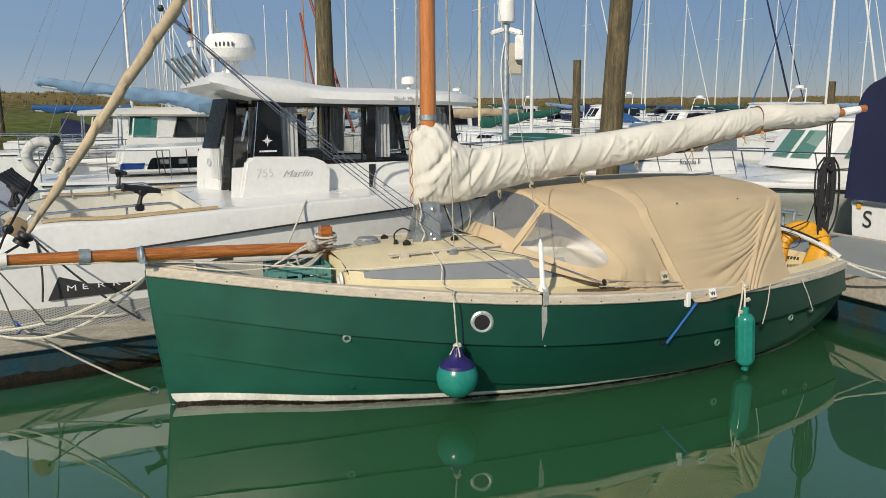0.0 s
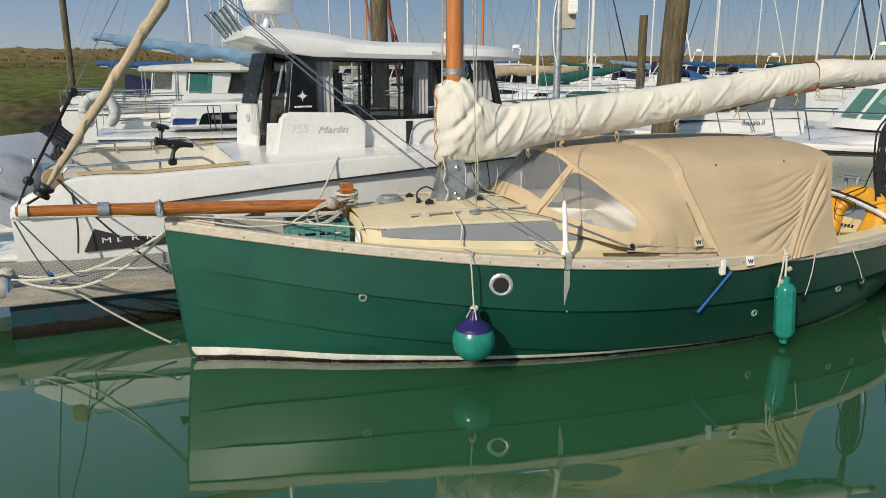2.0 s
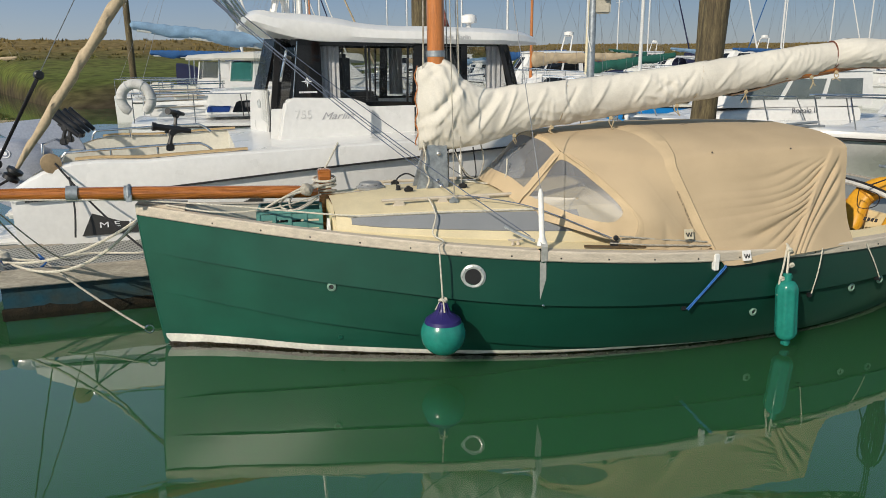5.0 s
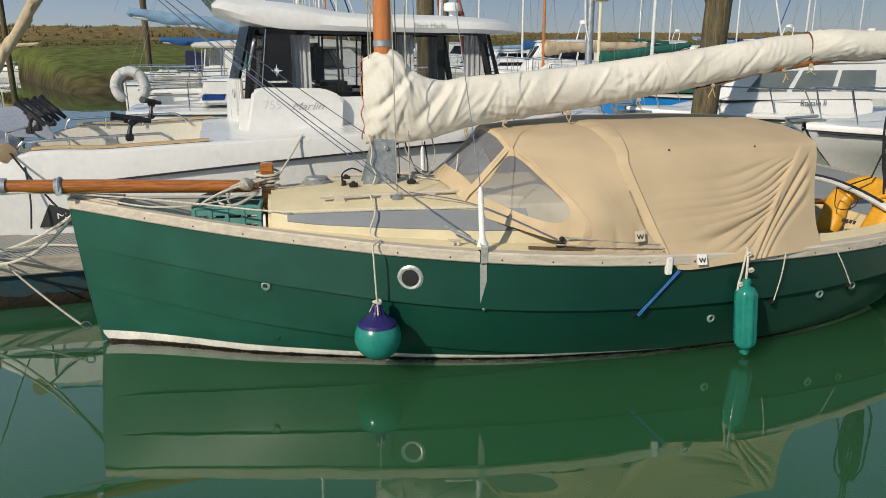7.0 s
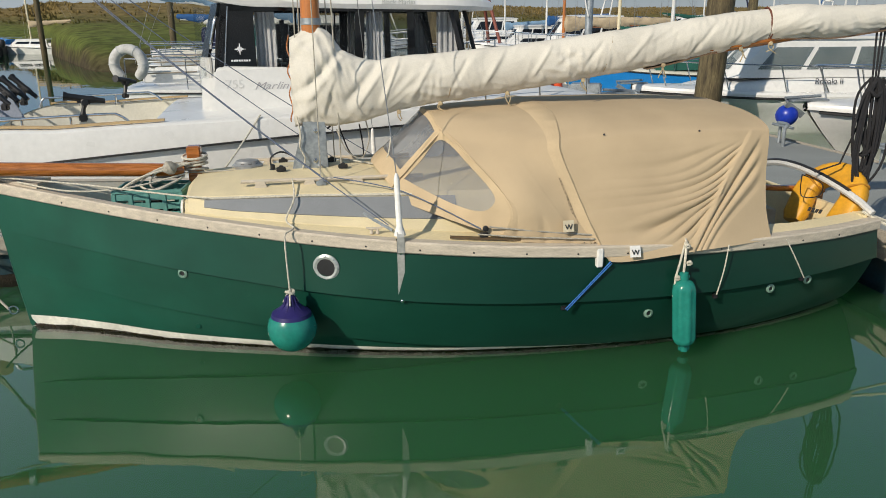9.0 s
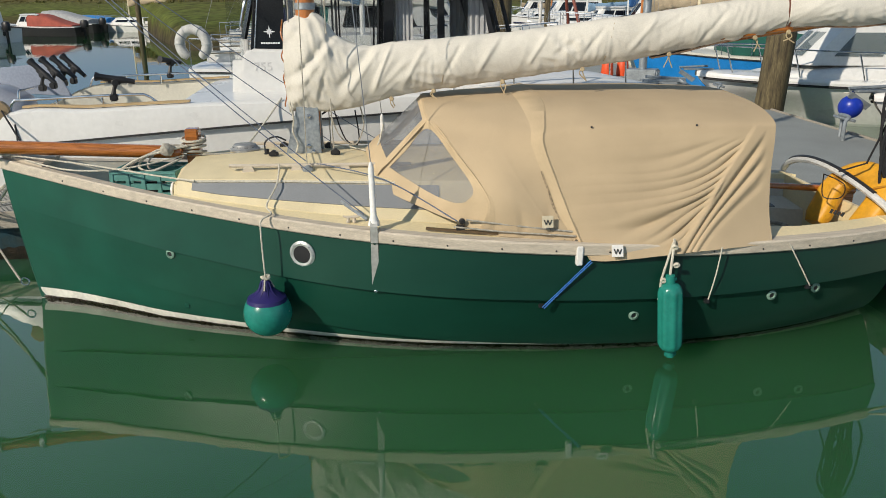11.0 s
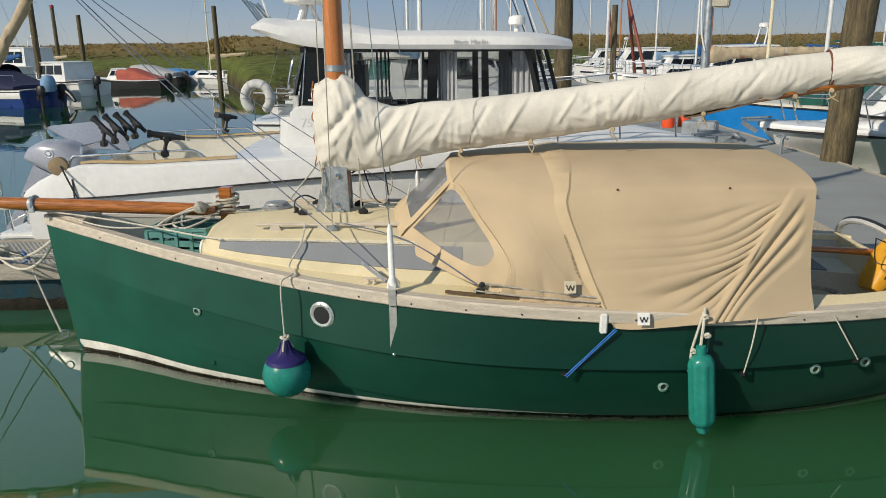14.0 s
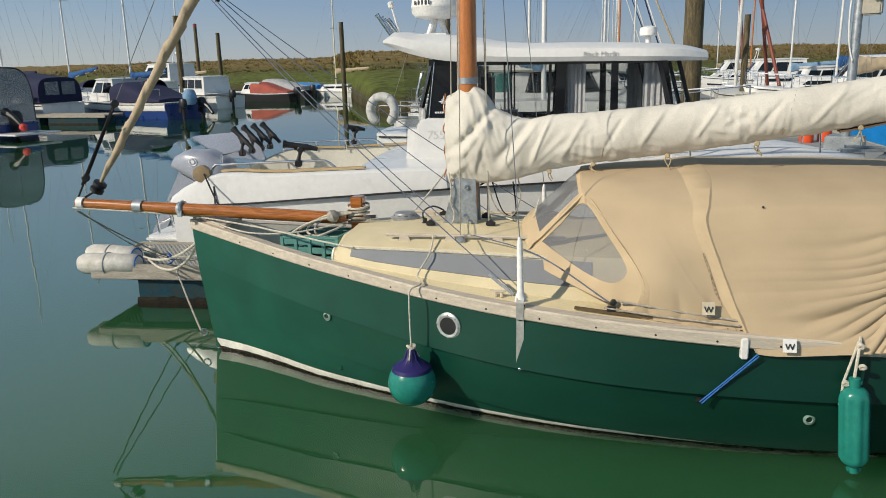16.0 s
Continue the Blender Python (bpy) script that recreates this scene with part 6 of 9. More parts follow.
for du, dv, dz, tn, ln in ((-1.50, -1.00, 0.365, 4, 0.28), (-1.60, -1.20, 0.395, -6, 0.26)):
    bm = bmesh.new()
    prof = [(0.03, -ln - 0.04), (0.07, -ln - 0.02), (0.098, -ln + 0.03), (0.100, -0.04), (0.104, 0.0), (0.100, 0.04), (0.098, ln - 0.03), (0.07, ln + 0.02), (0.03, ln + 0.04)]
    lathe(bm, prof, 22, pose(0, 0, 0, 0, 90, 0))
    pf = thing("pontoon_fender", "worn white fender lashed to the end of the finger pontoon", "fender", at(du, dv, dz, tn), "pontoon end fenders")
    for v_ in bm.verts:
        v_.co *= 1 + 0.06 * noise.noise(v_.co * 9 + Vector((du, 0, 0)))
    part("body", bm, mat("worn_fender_vinyl", (0.58, 0.57, 0.53), 0.6, var=0.25, scale=9, col2=(0.38, 0.36, 0.31)), pf)
    for x in (-0.02, ln + 0.005):
        bm = bmesh.new()
        tube(bm, [(x, 0.107 * math.cos(t) * (1 if x < 0.1 else 0.75), 0.107 * math.sin(t) * (1 if x < 0.1 else 0.75)) for t in [2 * math.pi * k / 18 for k in range(19)]], 0.007, 5)
        part("strap", bm, GREYGEL if x < 0.1 else ROPEBLUE, pf)
rope("mooring_line", sag(P(-0.88, 0.14, 1.10), P(-0.95, -1.15, 0.40), 0.02), 0.006, ROPEGREY, "line from the bowsprit end to the pontoon", 0)
rope("blue_lashing", [P(-0.93, -1.05, 0.44), P(-0.90, -1.08, 0.40), P(-0.95, -1.10, 0.46), P(-0.91, -1.12, 0.39), P(-0.94, -1.06, 0.36)], 0.008, ROPEBLUE, "blue cord knotted round the mooring lines", 5)
bm = bmesh.new()
lathe(bm, [(0.001, -0.06), (0.05, -0.04), (0.07, 0), (0.05, 0.04), (0.001, 0.06)], 12)
tagged(part("coiled_line", bm, ROPE), "small coil of white line on the pontoon end", "rope").matrix_world = at(-1.30, -1.35, 0.40)

# ---- the white wheelhouse motor boat ----
def loft_hull(bm, L, half, sheer, chine_z, flare, n=30, inner=0.0, rake=0.35):
    """Port and starboard topsides from sheer to below water; x forward."""
    for s in (1, -1):
        rows = []
        for i in range(n + 1):
            t = i / n
            x = L * (1 - (1 - t) ** 1.25)
            b, z = half(x), sheer(x)
            pts = []
            for k in range(9):
                q = k / 8
                zz = z + (-0.25 - z) * q
                f = 1 - flare * q ** 1.4 * (0.6 + 0.7 * t)
                rk = rake * t**6 * q
                pts.append(Vector((x - rk, s * max(0.008, b * max(0.02, f)), zz)))
            rows.append(pts)
        grid(bm, rows)
    rows = [[Vector((0, half(0) * (1 - flare * 0.6 * q**1.4) * s, sheer(0) + (-0.25 - sheer(0)) * q)) for s in (1, 0, -1)] for q in [k / 8 for k in range(9)]]
    grid(bm, rows)


def band(bm, half, zf, x0, x1, h, out, n=40, side=(1, -1)):
    """A raised strip along the hull side."""
    for s in side:
        rows = []
        for i in range(n + 1):
            x = x0 + (x1 - x0) * i / n
            y, z = half(x), zf(x)
            rows.append([Vector((x, s * (y - 0.02), z + h)), Vector((x, s * (y + out), z + h * 0.75)), Vector((x, s * (y + out), z + h * 0.25)), Vector((x, s * (y - 0.02), z))])
        grid(bm, rows)


def build_white():
    w = thing("motor_boat", "white motor fishing boat with a black-framed wheelhouse and radar dome", "motorboat", WHITE)
    L = 7.1
    half = curve([0, 1, 2.5, 4, 5, 6, 6.6, 6.95, 7.1], [1.20, 1.27, 1.29, 1.20, 1.01, 0.64, 0.34, 0.12, 0.02])
    sheer = curve([0, 0.15, 0.35, 1.2, 2.4, 4, 5.5, 6.5, 7.1], [0.86, 0.96, 1.05, 1.10, 1.145, 1.175, 1.20, 1.17, 1.12])
    rub = curve([0, 0.73, 1.6, 2.65, 4, 5.5, 7.1], [0.78, 0.81, 0.875, 0.95, 1.02, 1.06, 1.04])
    low_half = curve([0, 1, 2.5, 4, 5, 6, 6.6, 6.95, 7.1], [1.18, 1.25, 1.265, 1.16, 0.95, 0.57, 0.28, 0.08, 0.012])
    bm = bmesh.new()
    loft_hull(bm, L, low_half, rub, 0.2, 0.16)
    part("hull", bm, WHITEGEL, w, "white glossy hull")
    bm = bmesh.new()
    for s in (1, -1):
        rows = []
        for i in range(61):
            x = L * (1 - (1 - i / 60) ** 1.25)
            b, z, r = half(x), sheer(x), rub(x)
            rows.append([Vector((x, s * (max(0.01, b) + 0.012), r)), Vector((x, s * (max(0.01, b) + 0.006), r + (z - r) * 0.5)), Vector((x, s * max(0.008, b - 0.01), z - 0.02)), Vector((x, s * max(0.006, b - 0.04), z)), Vector((x, s * max(0.004, b - 0.14), z + 0.004))])
        grid(bm, rows)
    rows = [[Vector((0, s * (half(0) - 0.0), z)) for s in (1, 0, -1)] for z in (0.78, 0.82, 0.86)]
    grid(bm, rows)
    part("gunwale", bm, WHITEGEL, w)
    bm = bmesh.new()
    band(bm, lambda x: half(x) + 0.005, lambda x: rub(x) - 0.02, 0.12, 7.02, 0.030, 0.014)
    part("rubbing_strip", bm, RUBBER, w, "black rubber strip along the hull")
    # decks: side decks, foredeck, cockpit well
    bm = bmesh.new()
    rows = []
    for i in range(31):
        x = 1.95 + (L - 0.05 - 1.95) * i / 30
        b, z = half(x) - 0.13, sheer(x)
        b = max(b, 0.0)
        zc = z + (0.02 if x < 4.6 else 0.10 * smoothstep(4.6, 5.4, x) * (1 - smoothstep(6.0, 7.0, x)))
        rows.append([Vector((x, y * b, z + (zc - z) * (1 - abs(y)) ** 0.5)) for y in (-1, -0.75, -0.4, 0, 0.4, 0.75, 1)])
    grid(bm, rows)
    part("deck", bm, WHITEGEL, w)
    bm = bmesh.new()
    rows = []
    for i in range(13):
        x = 0.10 + 1.86 * i / 12
        b, z = half(x) - 0.13, sheer(x)
        rows.append([Vector((x, -b, z)), Vector((x, -b + 0.015, 0.5)), Vector((x, 0, 0.49)), Vector((x, b - 0.015, 0.5)), Vector((x, b, z))])
    vs = grid(bm, rows)
    for k in (0, -1):
        bm.faces.new(vs[k])
    part("cockpit", bm, OFFWHITE, w, "white open cockpit", sharp=25)
    for s in (1, -1):
        bm = bmesh.new()
        rows = []
        for i in range(15):
            x = 0.55 + 1.5 * i / 14
            y, z = half(x) - 0.13, sheer(x) + 0.012
            rows.append([Vector((x, s * (y - 0.03), z)), Vector((x, s * (y - 0.03), z + 0.02)), Vector((x, s * (y + 0.035), z + 0.02)), Vector((x, s * (y + 0.035), z))])
        vs = grid(bm, rows, close=True)
        bm.faces.new(vs[0])
        bm.faces.new(vs[-1])
        part("coaming_cap", bm, mat("golden_teak", (0.50, 0.36, 0.19), 0.7, stretch=(1, 8, 8)), w, "teak capping on the cockpit side")
        bm = bmesh.new()
        y = half(1.0) - 0.16
        tube(bm, bend([(0.42, s * y, 1.07), (0.47, s * y, 1.17), (0.6, s * y, 1.185), (1.5, s * y, 1.215), (1.66, s * y, 1.20), (1.76, s * y, 1.12)], 5), 0.013, 8)
        for x in (0.85, 1.25):
            tube(bm, [(x, s * y, 1.09), (x, s * y, 1.195)], 0.011, 6)
        part("cockpit_rail", bm, STEEL, w, "stainless cockpit rail")
        hold = [(1.36, s * (half(1.3) - 0.16), 1.19)]
        for hx, hy, hz in hold:
            rod_holder(w, Vector((hx, hy, hz)), 12 if s < 0 else 60)
    for k in range(4):
        rod_holder(w, Vector((0.30 + 0.02 * k, 0.02 + 0.25 * k, 1.17)), 345, 42)
    bm = bmesh.new()
    tube(bm, bend([(0.12, -0.15, 0.9), (0.12, -0.15, 1.14), (0.14, 0, 1.165), (0.2, 0.9, 1.165), (0.2, 1.0, 1.1)], 4), 0.013, 8)
    part("stern_rail", bm, STEEL, w)
    bm = bmesh.new()
    lathe(bm, [(0.055, -0.045), (0.085, -0.04), (0.085, 0.04), (0.055, 0.045)], 16, pose(0.36, -half(0.3) + 0.04, 1.10, 90, 0, 12))
    part("rope_reel", bm, mat("oak_reel", (0.36, 0.26, 0.15), 0.7), w)
    # wheelhouse: base moulding, console block, black window band, panes
    NEAR, FAR = -0.47, 1.14
    # slanted after bulkhead: white moulding below, black glass above
    aft = pose(2.375, NEAR + 0.85, 0, 0, 0, 103)
    bm = bmesh.new()
    slab(bm, [(0.0, 0.98), (0.70, 0.98), (0.60, 1.50), (0.54, 1.60), (0.44, 1.635), (0.0, 1.645)], -0.05, aft, bevel=0.014)
    part("aft_bulkhead", bm, WHITEGEL, w, "white moulded after bulkhead of the wheelhouse")
    bm = bmesh.new()
    slab(bm, [(0.0, 1.64), (0.42, 1.63), (0.40, 2.20), (0.0, 2.20)], -0.03, Matrix(((1, 0, 0.27, -0.44), (0, 1, 0, 0), (0, 0, 1, 0), (0, 0, 0, 1))) @ aft)
    part("aft_window", bm, mat("black_gloss_panel", (0.007, 0.007, 0.008), 0.28, spec=0.3), w, "raked black glass of the after bulkhead")
    bm = bmesh.new()
    for y0 in (NEAR, FAR - 0.04):
        slab(bm, [(2.32, 1.0), (4.95, 1.12), (5.15, 1.40), (4.9, 1.47), (2.36, 1.47)], 0.04, Matrix.Translation((0, y0, 0)), bevel=0.006)
    part("cabin_side", bm, WHITEGEL, w)
    for y0 in (NEAR - 0.10, FAR):
        bm = bmesh.new()
        slab(bm, [(2.37, 1.02), (3.40, 1.08), (3.42, 1.42), (3.36, 1.50), (3.20, 1.565), (2.56, 1.585), (2.485, 1.55)], 0.10, Matrix.Translation((0, y0, 0)), bevel=0.025)
        part("console_block", bm, WHITEGEL, w, "white moulded step beside the wheelhouse")
    bm = bmesh.new()
    lathe(bm, [(0.05, 0), (0.05, 0.012), (0.035, 0.018), (0.03, 0.006)], 18, aft @ pose(0.22, 0.002, 1.47, -90))
    v = part("round_vent", bm, GREYGEL, w)
    # black window band with openings
    for y0, s in ((NEAR + 0.012, -1), (FAR - 0.026, 1)):
        m = Matrix.Translation((0, y0, 0))
        for name, poly in (
            ("window_pillar", [(2.545, 1.55), (2.90, 1.53), (2.90, 2.17), (2.655, 2.17)]),
            ("window_pillar", [(3.88, 1.42), (3.98, 1.42), (4.01, 2.14), (3.91, 2.14)]),
            ("window_pillar", [(4.45, 1.42), (4.53, 1.42), (4.52, 2.14), (4.45, 2.14)]),
            ("window_pillar", [(5.05, 1.42), (5.12, 1.42), (4.99, 2.14), (4.90, 2.14)]),
            ("window_sill", [(2.9, 1.44), (5.05, 1.42), (5.04, 1.47), (2.9, 1.53)]),
            ("window_head", [(2.6, 2.11), (4.95, 2.09), (4.95, 2.14), (2.6, 2.17)]),
        ):
            if s > 0 and poly[0][0] < 2.9 and name == "window_pillar":
                continue
            bm = bmesh.new()
            slab(bm, poly, 0.02, m)
            part(name, bm, DARKGLASS, w)
        if s < 0:
            bm = bmesh.new()
            slab(bm, [(2.225, 1.0), (2.32, 1.0), (2.475, 2.19), (2.375, 2.19)], 0.06, Matrix.Translation((0.15, NEAR + 0.80, 0)))
            part("corner_post", bm, BLACK, w, "black corner post of the wheelhouse")
            bm = bmesh.new()
            slab(bm, [(2.30, 1.0), (2.50, 1.0), (2.60, 2.19), (2.455, 2.19)], 0.006, Matrix.Translation((0.11, NEAR + 0.6, 0)))
            part("sliding_door", bm, glass_mat("smoked_door_glass", (0.012, 0.013, 0.016), 0.72, 0.05), w, "smoked glass sliding door").visible_shadow = False
            bm = bmesh.new()
            tube(bm, [(2.585, y0 - 0.012, 1.56), (2.66, y0 - 0.012, 2.15)], 0.006, 6)
            part("door_trim", bm, STEEL, w, "bright metal trim strip")
            bm = bmesh.new()
            slab(bm, [(3.90, 1.17), (3.965, 1.17), (3.98, 1.45), (3.90, 1.45)], 0.012, Matrix.Translation((0, y0 - 0.022, 0)))
            part("hull_door_seam", bm, BLACK, w, "black strip below the window")
        for poly in ([(2.90, 1.52), (3.88, 1.465), (3.91, 2.115), (2.90, 2.12)], [(3.98, 1.465), (4.45, 1.465), (4.45, 2.105), (4.01, 2.11)], [(4.53, 1.465), (5.05, 1.465), (4.92, 2.10), (4.52, 2.10)]):
            bm = bmesh.new()
            slab(bm, poly, 0.005, Matrix.Translation((0, y0 + 0.006, 0)))
            o = part("window_pane", bm, TINTGLASS, w, "tinted glass pane")
            o.visible_shadow = False
        # sliding frame inside the large window
        bm = bmesh.new()
        for a, b in (((3.38, 1.50), (3.38, 2.11)), ((3.42, 1.50), (3.42, 2.11)), ((3.83, 1.49), (3.85, 2.11)), ((3.4, 1.515), (3.85, 1.50))):
            tube(bm, [(a[0], y0 + 0.02, a[1]), (b[0], y0 + 0.02, b[1])], 0.014, 4)
        part("window_slider", bm, BLACK, w)
        for x0, x1 in ((2.91, 3.10), (4.03, 4.20), (4.78, 5.0)):
            bm = bmesh.new()
            sheet(bm, [[Vector((x0 + (x1 - x0) * k / 12, y0 + 0.06 - s * 0.02 + 0.012 * math.sin(k * 2.0), z)) for k in range(13)] for z in (1.52, 1.8, 2.10)], 0.004)
            part("curtain", bm, CURTAIN, w, "pale grey curtain")
    # grab rail along the window
    bm = bmesh.new()
    tube(bm, bend([(2.47, NEAR - 0.005, 1.76), (2.475, NEAR - 0.05, 1.80), (2.53, NEAR - 0.05, 2.02), (2.545, NEAR - 0.005, 2.05)], 4), 0.014, 8)
    part("door_rail", bm, STEEL, w)
    bm = bmesh.new()
    tube(bm, bend([(3.9, NEAR - 0.12, 1.18), (3.96, NEAR - 0.12, 1.38), (4.2, NEAR - 0.10, 1.46), (4.9, NEAR - 0.08, 1.47)], 5), 0.013, 6)
    part("side_rail", bm, STEEL, w, "stainless hand rail beside the cabin")
    # windscreen and aft glass
    front = [[Vector((5.05 + 0.32 * (1 - ((y - 0.335) / 0.8) ** 2) + dx, y, z)) for y in [NEAR + (FAR - NEAR) * k / 10 for k in range(11)]] for z, dx in ((1.44, 0.05), (2.12, -0.14))]
    bm = bmesh.new()
    grid(bm, front)
    o = part("windscreen", bm, TINTGLASS, w)
    o.visible_shadow = False
    for k in (0, 3, 7, 10):
        bar("windscreen_post", [front[0][k], front[1][k]], 0.028, BLACK, w, "", 4)
    bm = bmesh.new()
    rows = [[p + Vector((0.02, 0, 0)) for p in front[0]], [p + Vector((0.10, 0, -0.26)) for p in front[0]]]
    grid(bm, rows)
    part("cabin_front", bm, WHITEGEL, w)
    bm = bmesh.new()
    box(bm, 2.33, 2.345, NEAR + 0.05, FAR - 0.05, 1.3, 2.15, m=None)
    o = part("aft_glass", bm, TINTGLASS, w)
    o.visible_shadow = False
    # inside: floor, helm seat, dash
    block("cabin_floor", (2.0, 5.2, NEAR + 0.04, FAR - 0.04, 0.9, 1.0), GREYGEL, w)
    block("helm_seat", (3.15, 3.55, -0.30, 0.25, 1.0, 1.62), BLACK, w, "dark helm seat", bevel=0.05)
    block("seat_back", (3.12, 3.24, -0.30, 0.25, 1.6, 2.02), BLACK, w, bevel=0.04)
    block("dashboard", (4.6, 5.0, NEAR + 0.06, FAR - 0.06, 1.3, 1.46), BLACK, w, bevel=0.04)
    # roof
    def roof_outline(x):
        return (NEAR - 0.15, FAR + 0.15) if x < 4.7 else (NEAR - 0.15 + (x - 4.7) ** 2 * 0.5, FAR + 0.15 - (x - 4.7) ** 2 * 0.5)
    zt = curve([2.16, 2.22, 2.45, 3.1, 3.3, 3.5, 4.2, 4.9, 5.2, 5.40], [2.385, 2.435, 2.43, 2.375, 2.335, 2.315, 2.30, 2.275, 2.25, 2.205])
    zb = curve([2.16, 2.30, 2.55, 2.8, 3.2, 4.2, 5.40], [2.335, 2.275, 2.20, 2.155, 2.14, 2.12, 2.105])
    bm = bmesh.new()
    rows = []
    for i in range(37):
        x = 2.16 + 3.24 * i / 36
        a, b = roof_outline(x)
        t, q = zt(x), zb(x)
        c = (a + b) / 2
        rows.append([Vector((x, a + 0.03, q)), Vector((x, a, q + (t - q) * 0.25)), Vector((x, a + 0.02, q + (t - q) * 0.7)), Vector((x, a + 0.14, t)), Vector((x, c, t + 0.03)), Vector((x, b - 0.14, t)), Vector((x, b - 0.02, q + (t - q) * 0.7)), Vector((x, b, q + (t - q) * 0.25)), Vector((x, b - 0.03, q)), Vector((x, c, q))])
    vs = grid(bm, rows, close=True)
    bm.faces.new(vs[0])
    bm.faces.new(vs[-1])
    roof = part("roof", bm, WHITEGEL, w, "white overhanging wheelhouse roof", sharp=40)
    # radar dome on its pedestal
    bm = bmesh.new()
    lathe(bm, [(0.16, 0.0), (0.26, 0.02), (0.295, 0.06), (0.30, 0.10), (0.305, 0.105), (0.305, 0.12), (0.30, 0.125), (0.29, 0.20), (0.25, 0.245), (0.12, 0.265), (0.001, 0.268)], 36, pose(2.58, 0.33, 2.62) @ Matrix.Diagonal((0.92, 0.92, 1.13, 1)))
    rd = part("radar_dome", bm, WHITEMATT, w, "white radar dome")
    bm = bmesh.new()
    tube(bm, [(2.50, 0.20, 2.42), (2.56, 0.26, 2.62)], 0.03, 8)
    tube(bm, [(2.50, 0.46, 2.42), (2.56, 0.40, 2.62)], 0.03, 8)
    tube(bm, [(2.70, 0.33, 2.42), (2.62, 0.33, 2.62)], 0.03, 8)
    box(bm, 2.45, 2.72, 0.15, 0.51, 2.41, 2.46, bevel=0.01)
    part("radar_bracket", bm, WHITEMATT, w)
    bm = bmesh.new()
    for k in range(5):
        box(bm, -0.10 + 0.045 * k, -0.086 + 0.045 * k, -0.284, -0.272, 0.140, 0.185)
    lg = part("dome_mark", bm, LOGOBLACK, rd)
    lg.matrix_local = pose(2.58, 0.33, 2.62, 0, 0, -25)
    # satellite aerial, lamps, horn
    bm = bmesh.new()
    lathe(bm, [(0.03, 0), (0.03, 0.12), (0.095, 0.13), (0.10, 0.17), (0.09, 0.215), (0.04, 0.235), (0.001, 0.237)], 20, pose(4.94, 0.64, 2.26))
    part("satellite_aerial", bm, WHITEMATT, w)
    bm = bmesh.new()
    lathe(bm, [(0.012, 0), (0.012, 0.35), (0.035, 0.36), (0.035, 0.41), (0.01, 0.42)], 10, pose(2.22, 0.10, 2.40, 0, -16, 0))
    part("stern_light", bm, WHITEMATT, w)
    for k in range(5):
        y = -0.24 + 0.27 * k
        bm = bmesh.new()
        a, b = Vector((2.24 - 0.012 * k, y, 2.34)), Vector((2.03 - 0.02 * k + 0.012 * (k % 2), y - 0.02, 2.65 - 0.01 * (k % 3)))
        tube(bm, [a, a.lerp(b, 0.93), a.lerp(b, 0.94), b], [0.021, 0.021, 0.026, 0.026], 14)
        part("rod_tube", bm, STEEL, roof, "stainless rod tube")
    bm = bmesh.new()
    tube(bm, [(2.20, -0.27, 2.385), (2.16, 0.88, 2.385)], 0.012, 8)
    for y in (-0.12, 0.30, 0.72):
        tube(bm, [(2.19, y, 2.385), (2.26, y, 2.43)], 0.012, 8)
    part("rod_rack", bm, STEEL, roof)
    # lettering and marks
    letters("lettering", "755", 0.125, mat("pale_letter_grey", (0.70, 0.70, 0.69), 0.6), w, pose(2.58, NEAR - 0.102, 1.345, 90))
    letters("lettering", "Marlin", 0.105, mat("script_grey", (0.45, 0.45, 0.46), 0.6), w, pose(2.845, NEAR - 0.102, 1.335, 90)).data.transform(Matrix(((1.25, 0.55, 0, 0), (0, 1, 0, 0), (0, 0, 1, 0), (0, 0, 0, 1))))
    letters("lettering", "Black Marlin", 0.07, LOGOGREY, w, pose(4.16, NEAR - 0.153, 2.15, 86))
    star = bmesh.new()
    for k in range(8):
        a = math.pi / 4 * k
        r = 0.062 if k % 2 == 0 else 0.035
        c = Vector((2.745, NEAR + 0.008, 1.745))
        d, e = Vector((math.cos(a), 0, math.sin(a))), Vector((-math.sin(a), 0, math.cos(a)))
        vs = [star.verts.new(c + d * r), star.verts.new(c + e * 0.012), star.verts.new(c - e * 0.012)]
        star.faces.new(vs)
        vs = [star.verts.new(c + d * r + Vector((0, 0.003, 0))), star.verts.new(c + e * 0.012 + Vector((0, 0.003, 0))), star.verts.new(c - e * 0.012 + Vector((0, 0.003, 0)))]
        star.faces.new(vs[::-1])
    part("star_mark", star, LOGOWHITE, w, smooth=False)
    bm = bmesh.new()
    for k in range(8):
        box(bm, 2.655 + 0.024 * k, 2.673 + 0.024 * k, NEAR + 0.006, NEAR + 0.012, 1.625, 1.643)
    part("maker_mark", bm, LOGOWHITE, w, smooth=False)
    # dark name panel on the quarter
    m = pose(0, -1.200, 0, 0, 0, -1.6)
    bm = bmesh.new()
    slab(bm, [(0.54, 0.43), (2.10, 0.46), (2.16, 0.70), (0.65, 0.655)], 0.03, m, bevel=0.002)
    part("name_panel", bm, LOGOBLACK, w, "black name panel")
    for k, ch in enumerate("MERRY"):
        letters("lettering", ch, 0.085, LOGOWHITE, w, m @ pose(0.69 + 0.125 * k, -0.003, 0.487 + 0.003 * k, 90) @ Matrix.Diagonal((1.35, 0.85, 1, 1)))
    # outboard engine
    eng = part_cowl(w)
    # raised smoky lid over the engine well
    bm = bmesh.new()
    slab(bm, [(-0.50, 1.32), (-0.44, 1.345), (0.24, 1.40), (0.30, 1.37), (0.45, 1.04), (-0.10, 1.08)], 0.018, Matrix.Translation((0, 0.40, 0)), bevel=0.004)
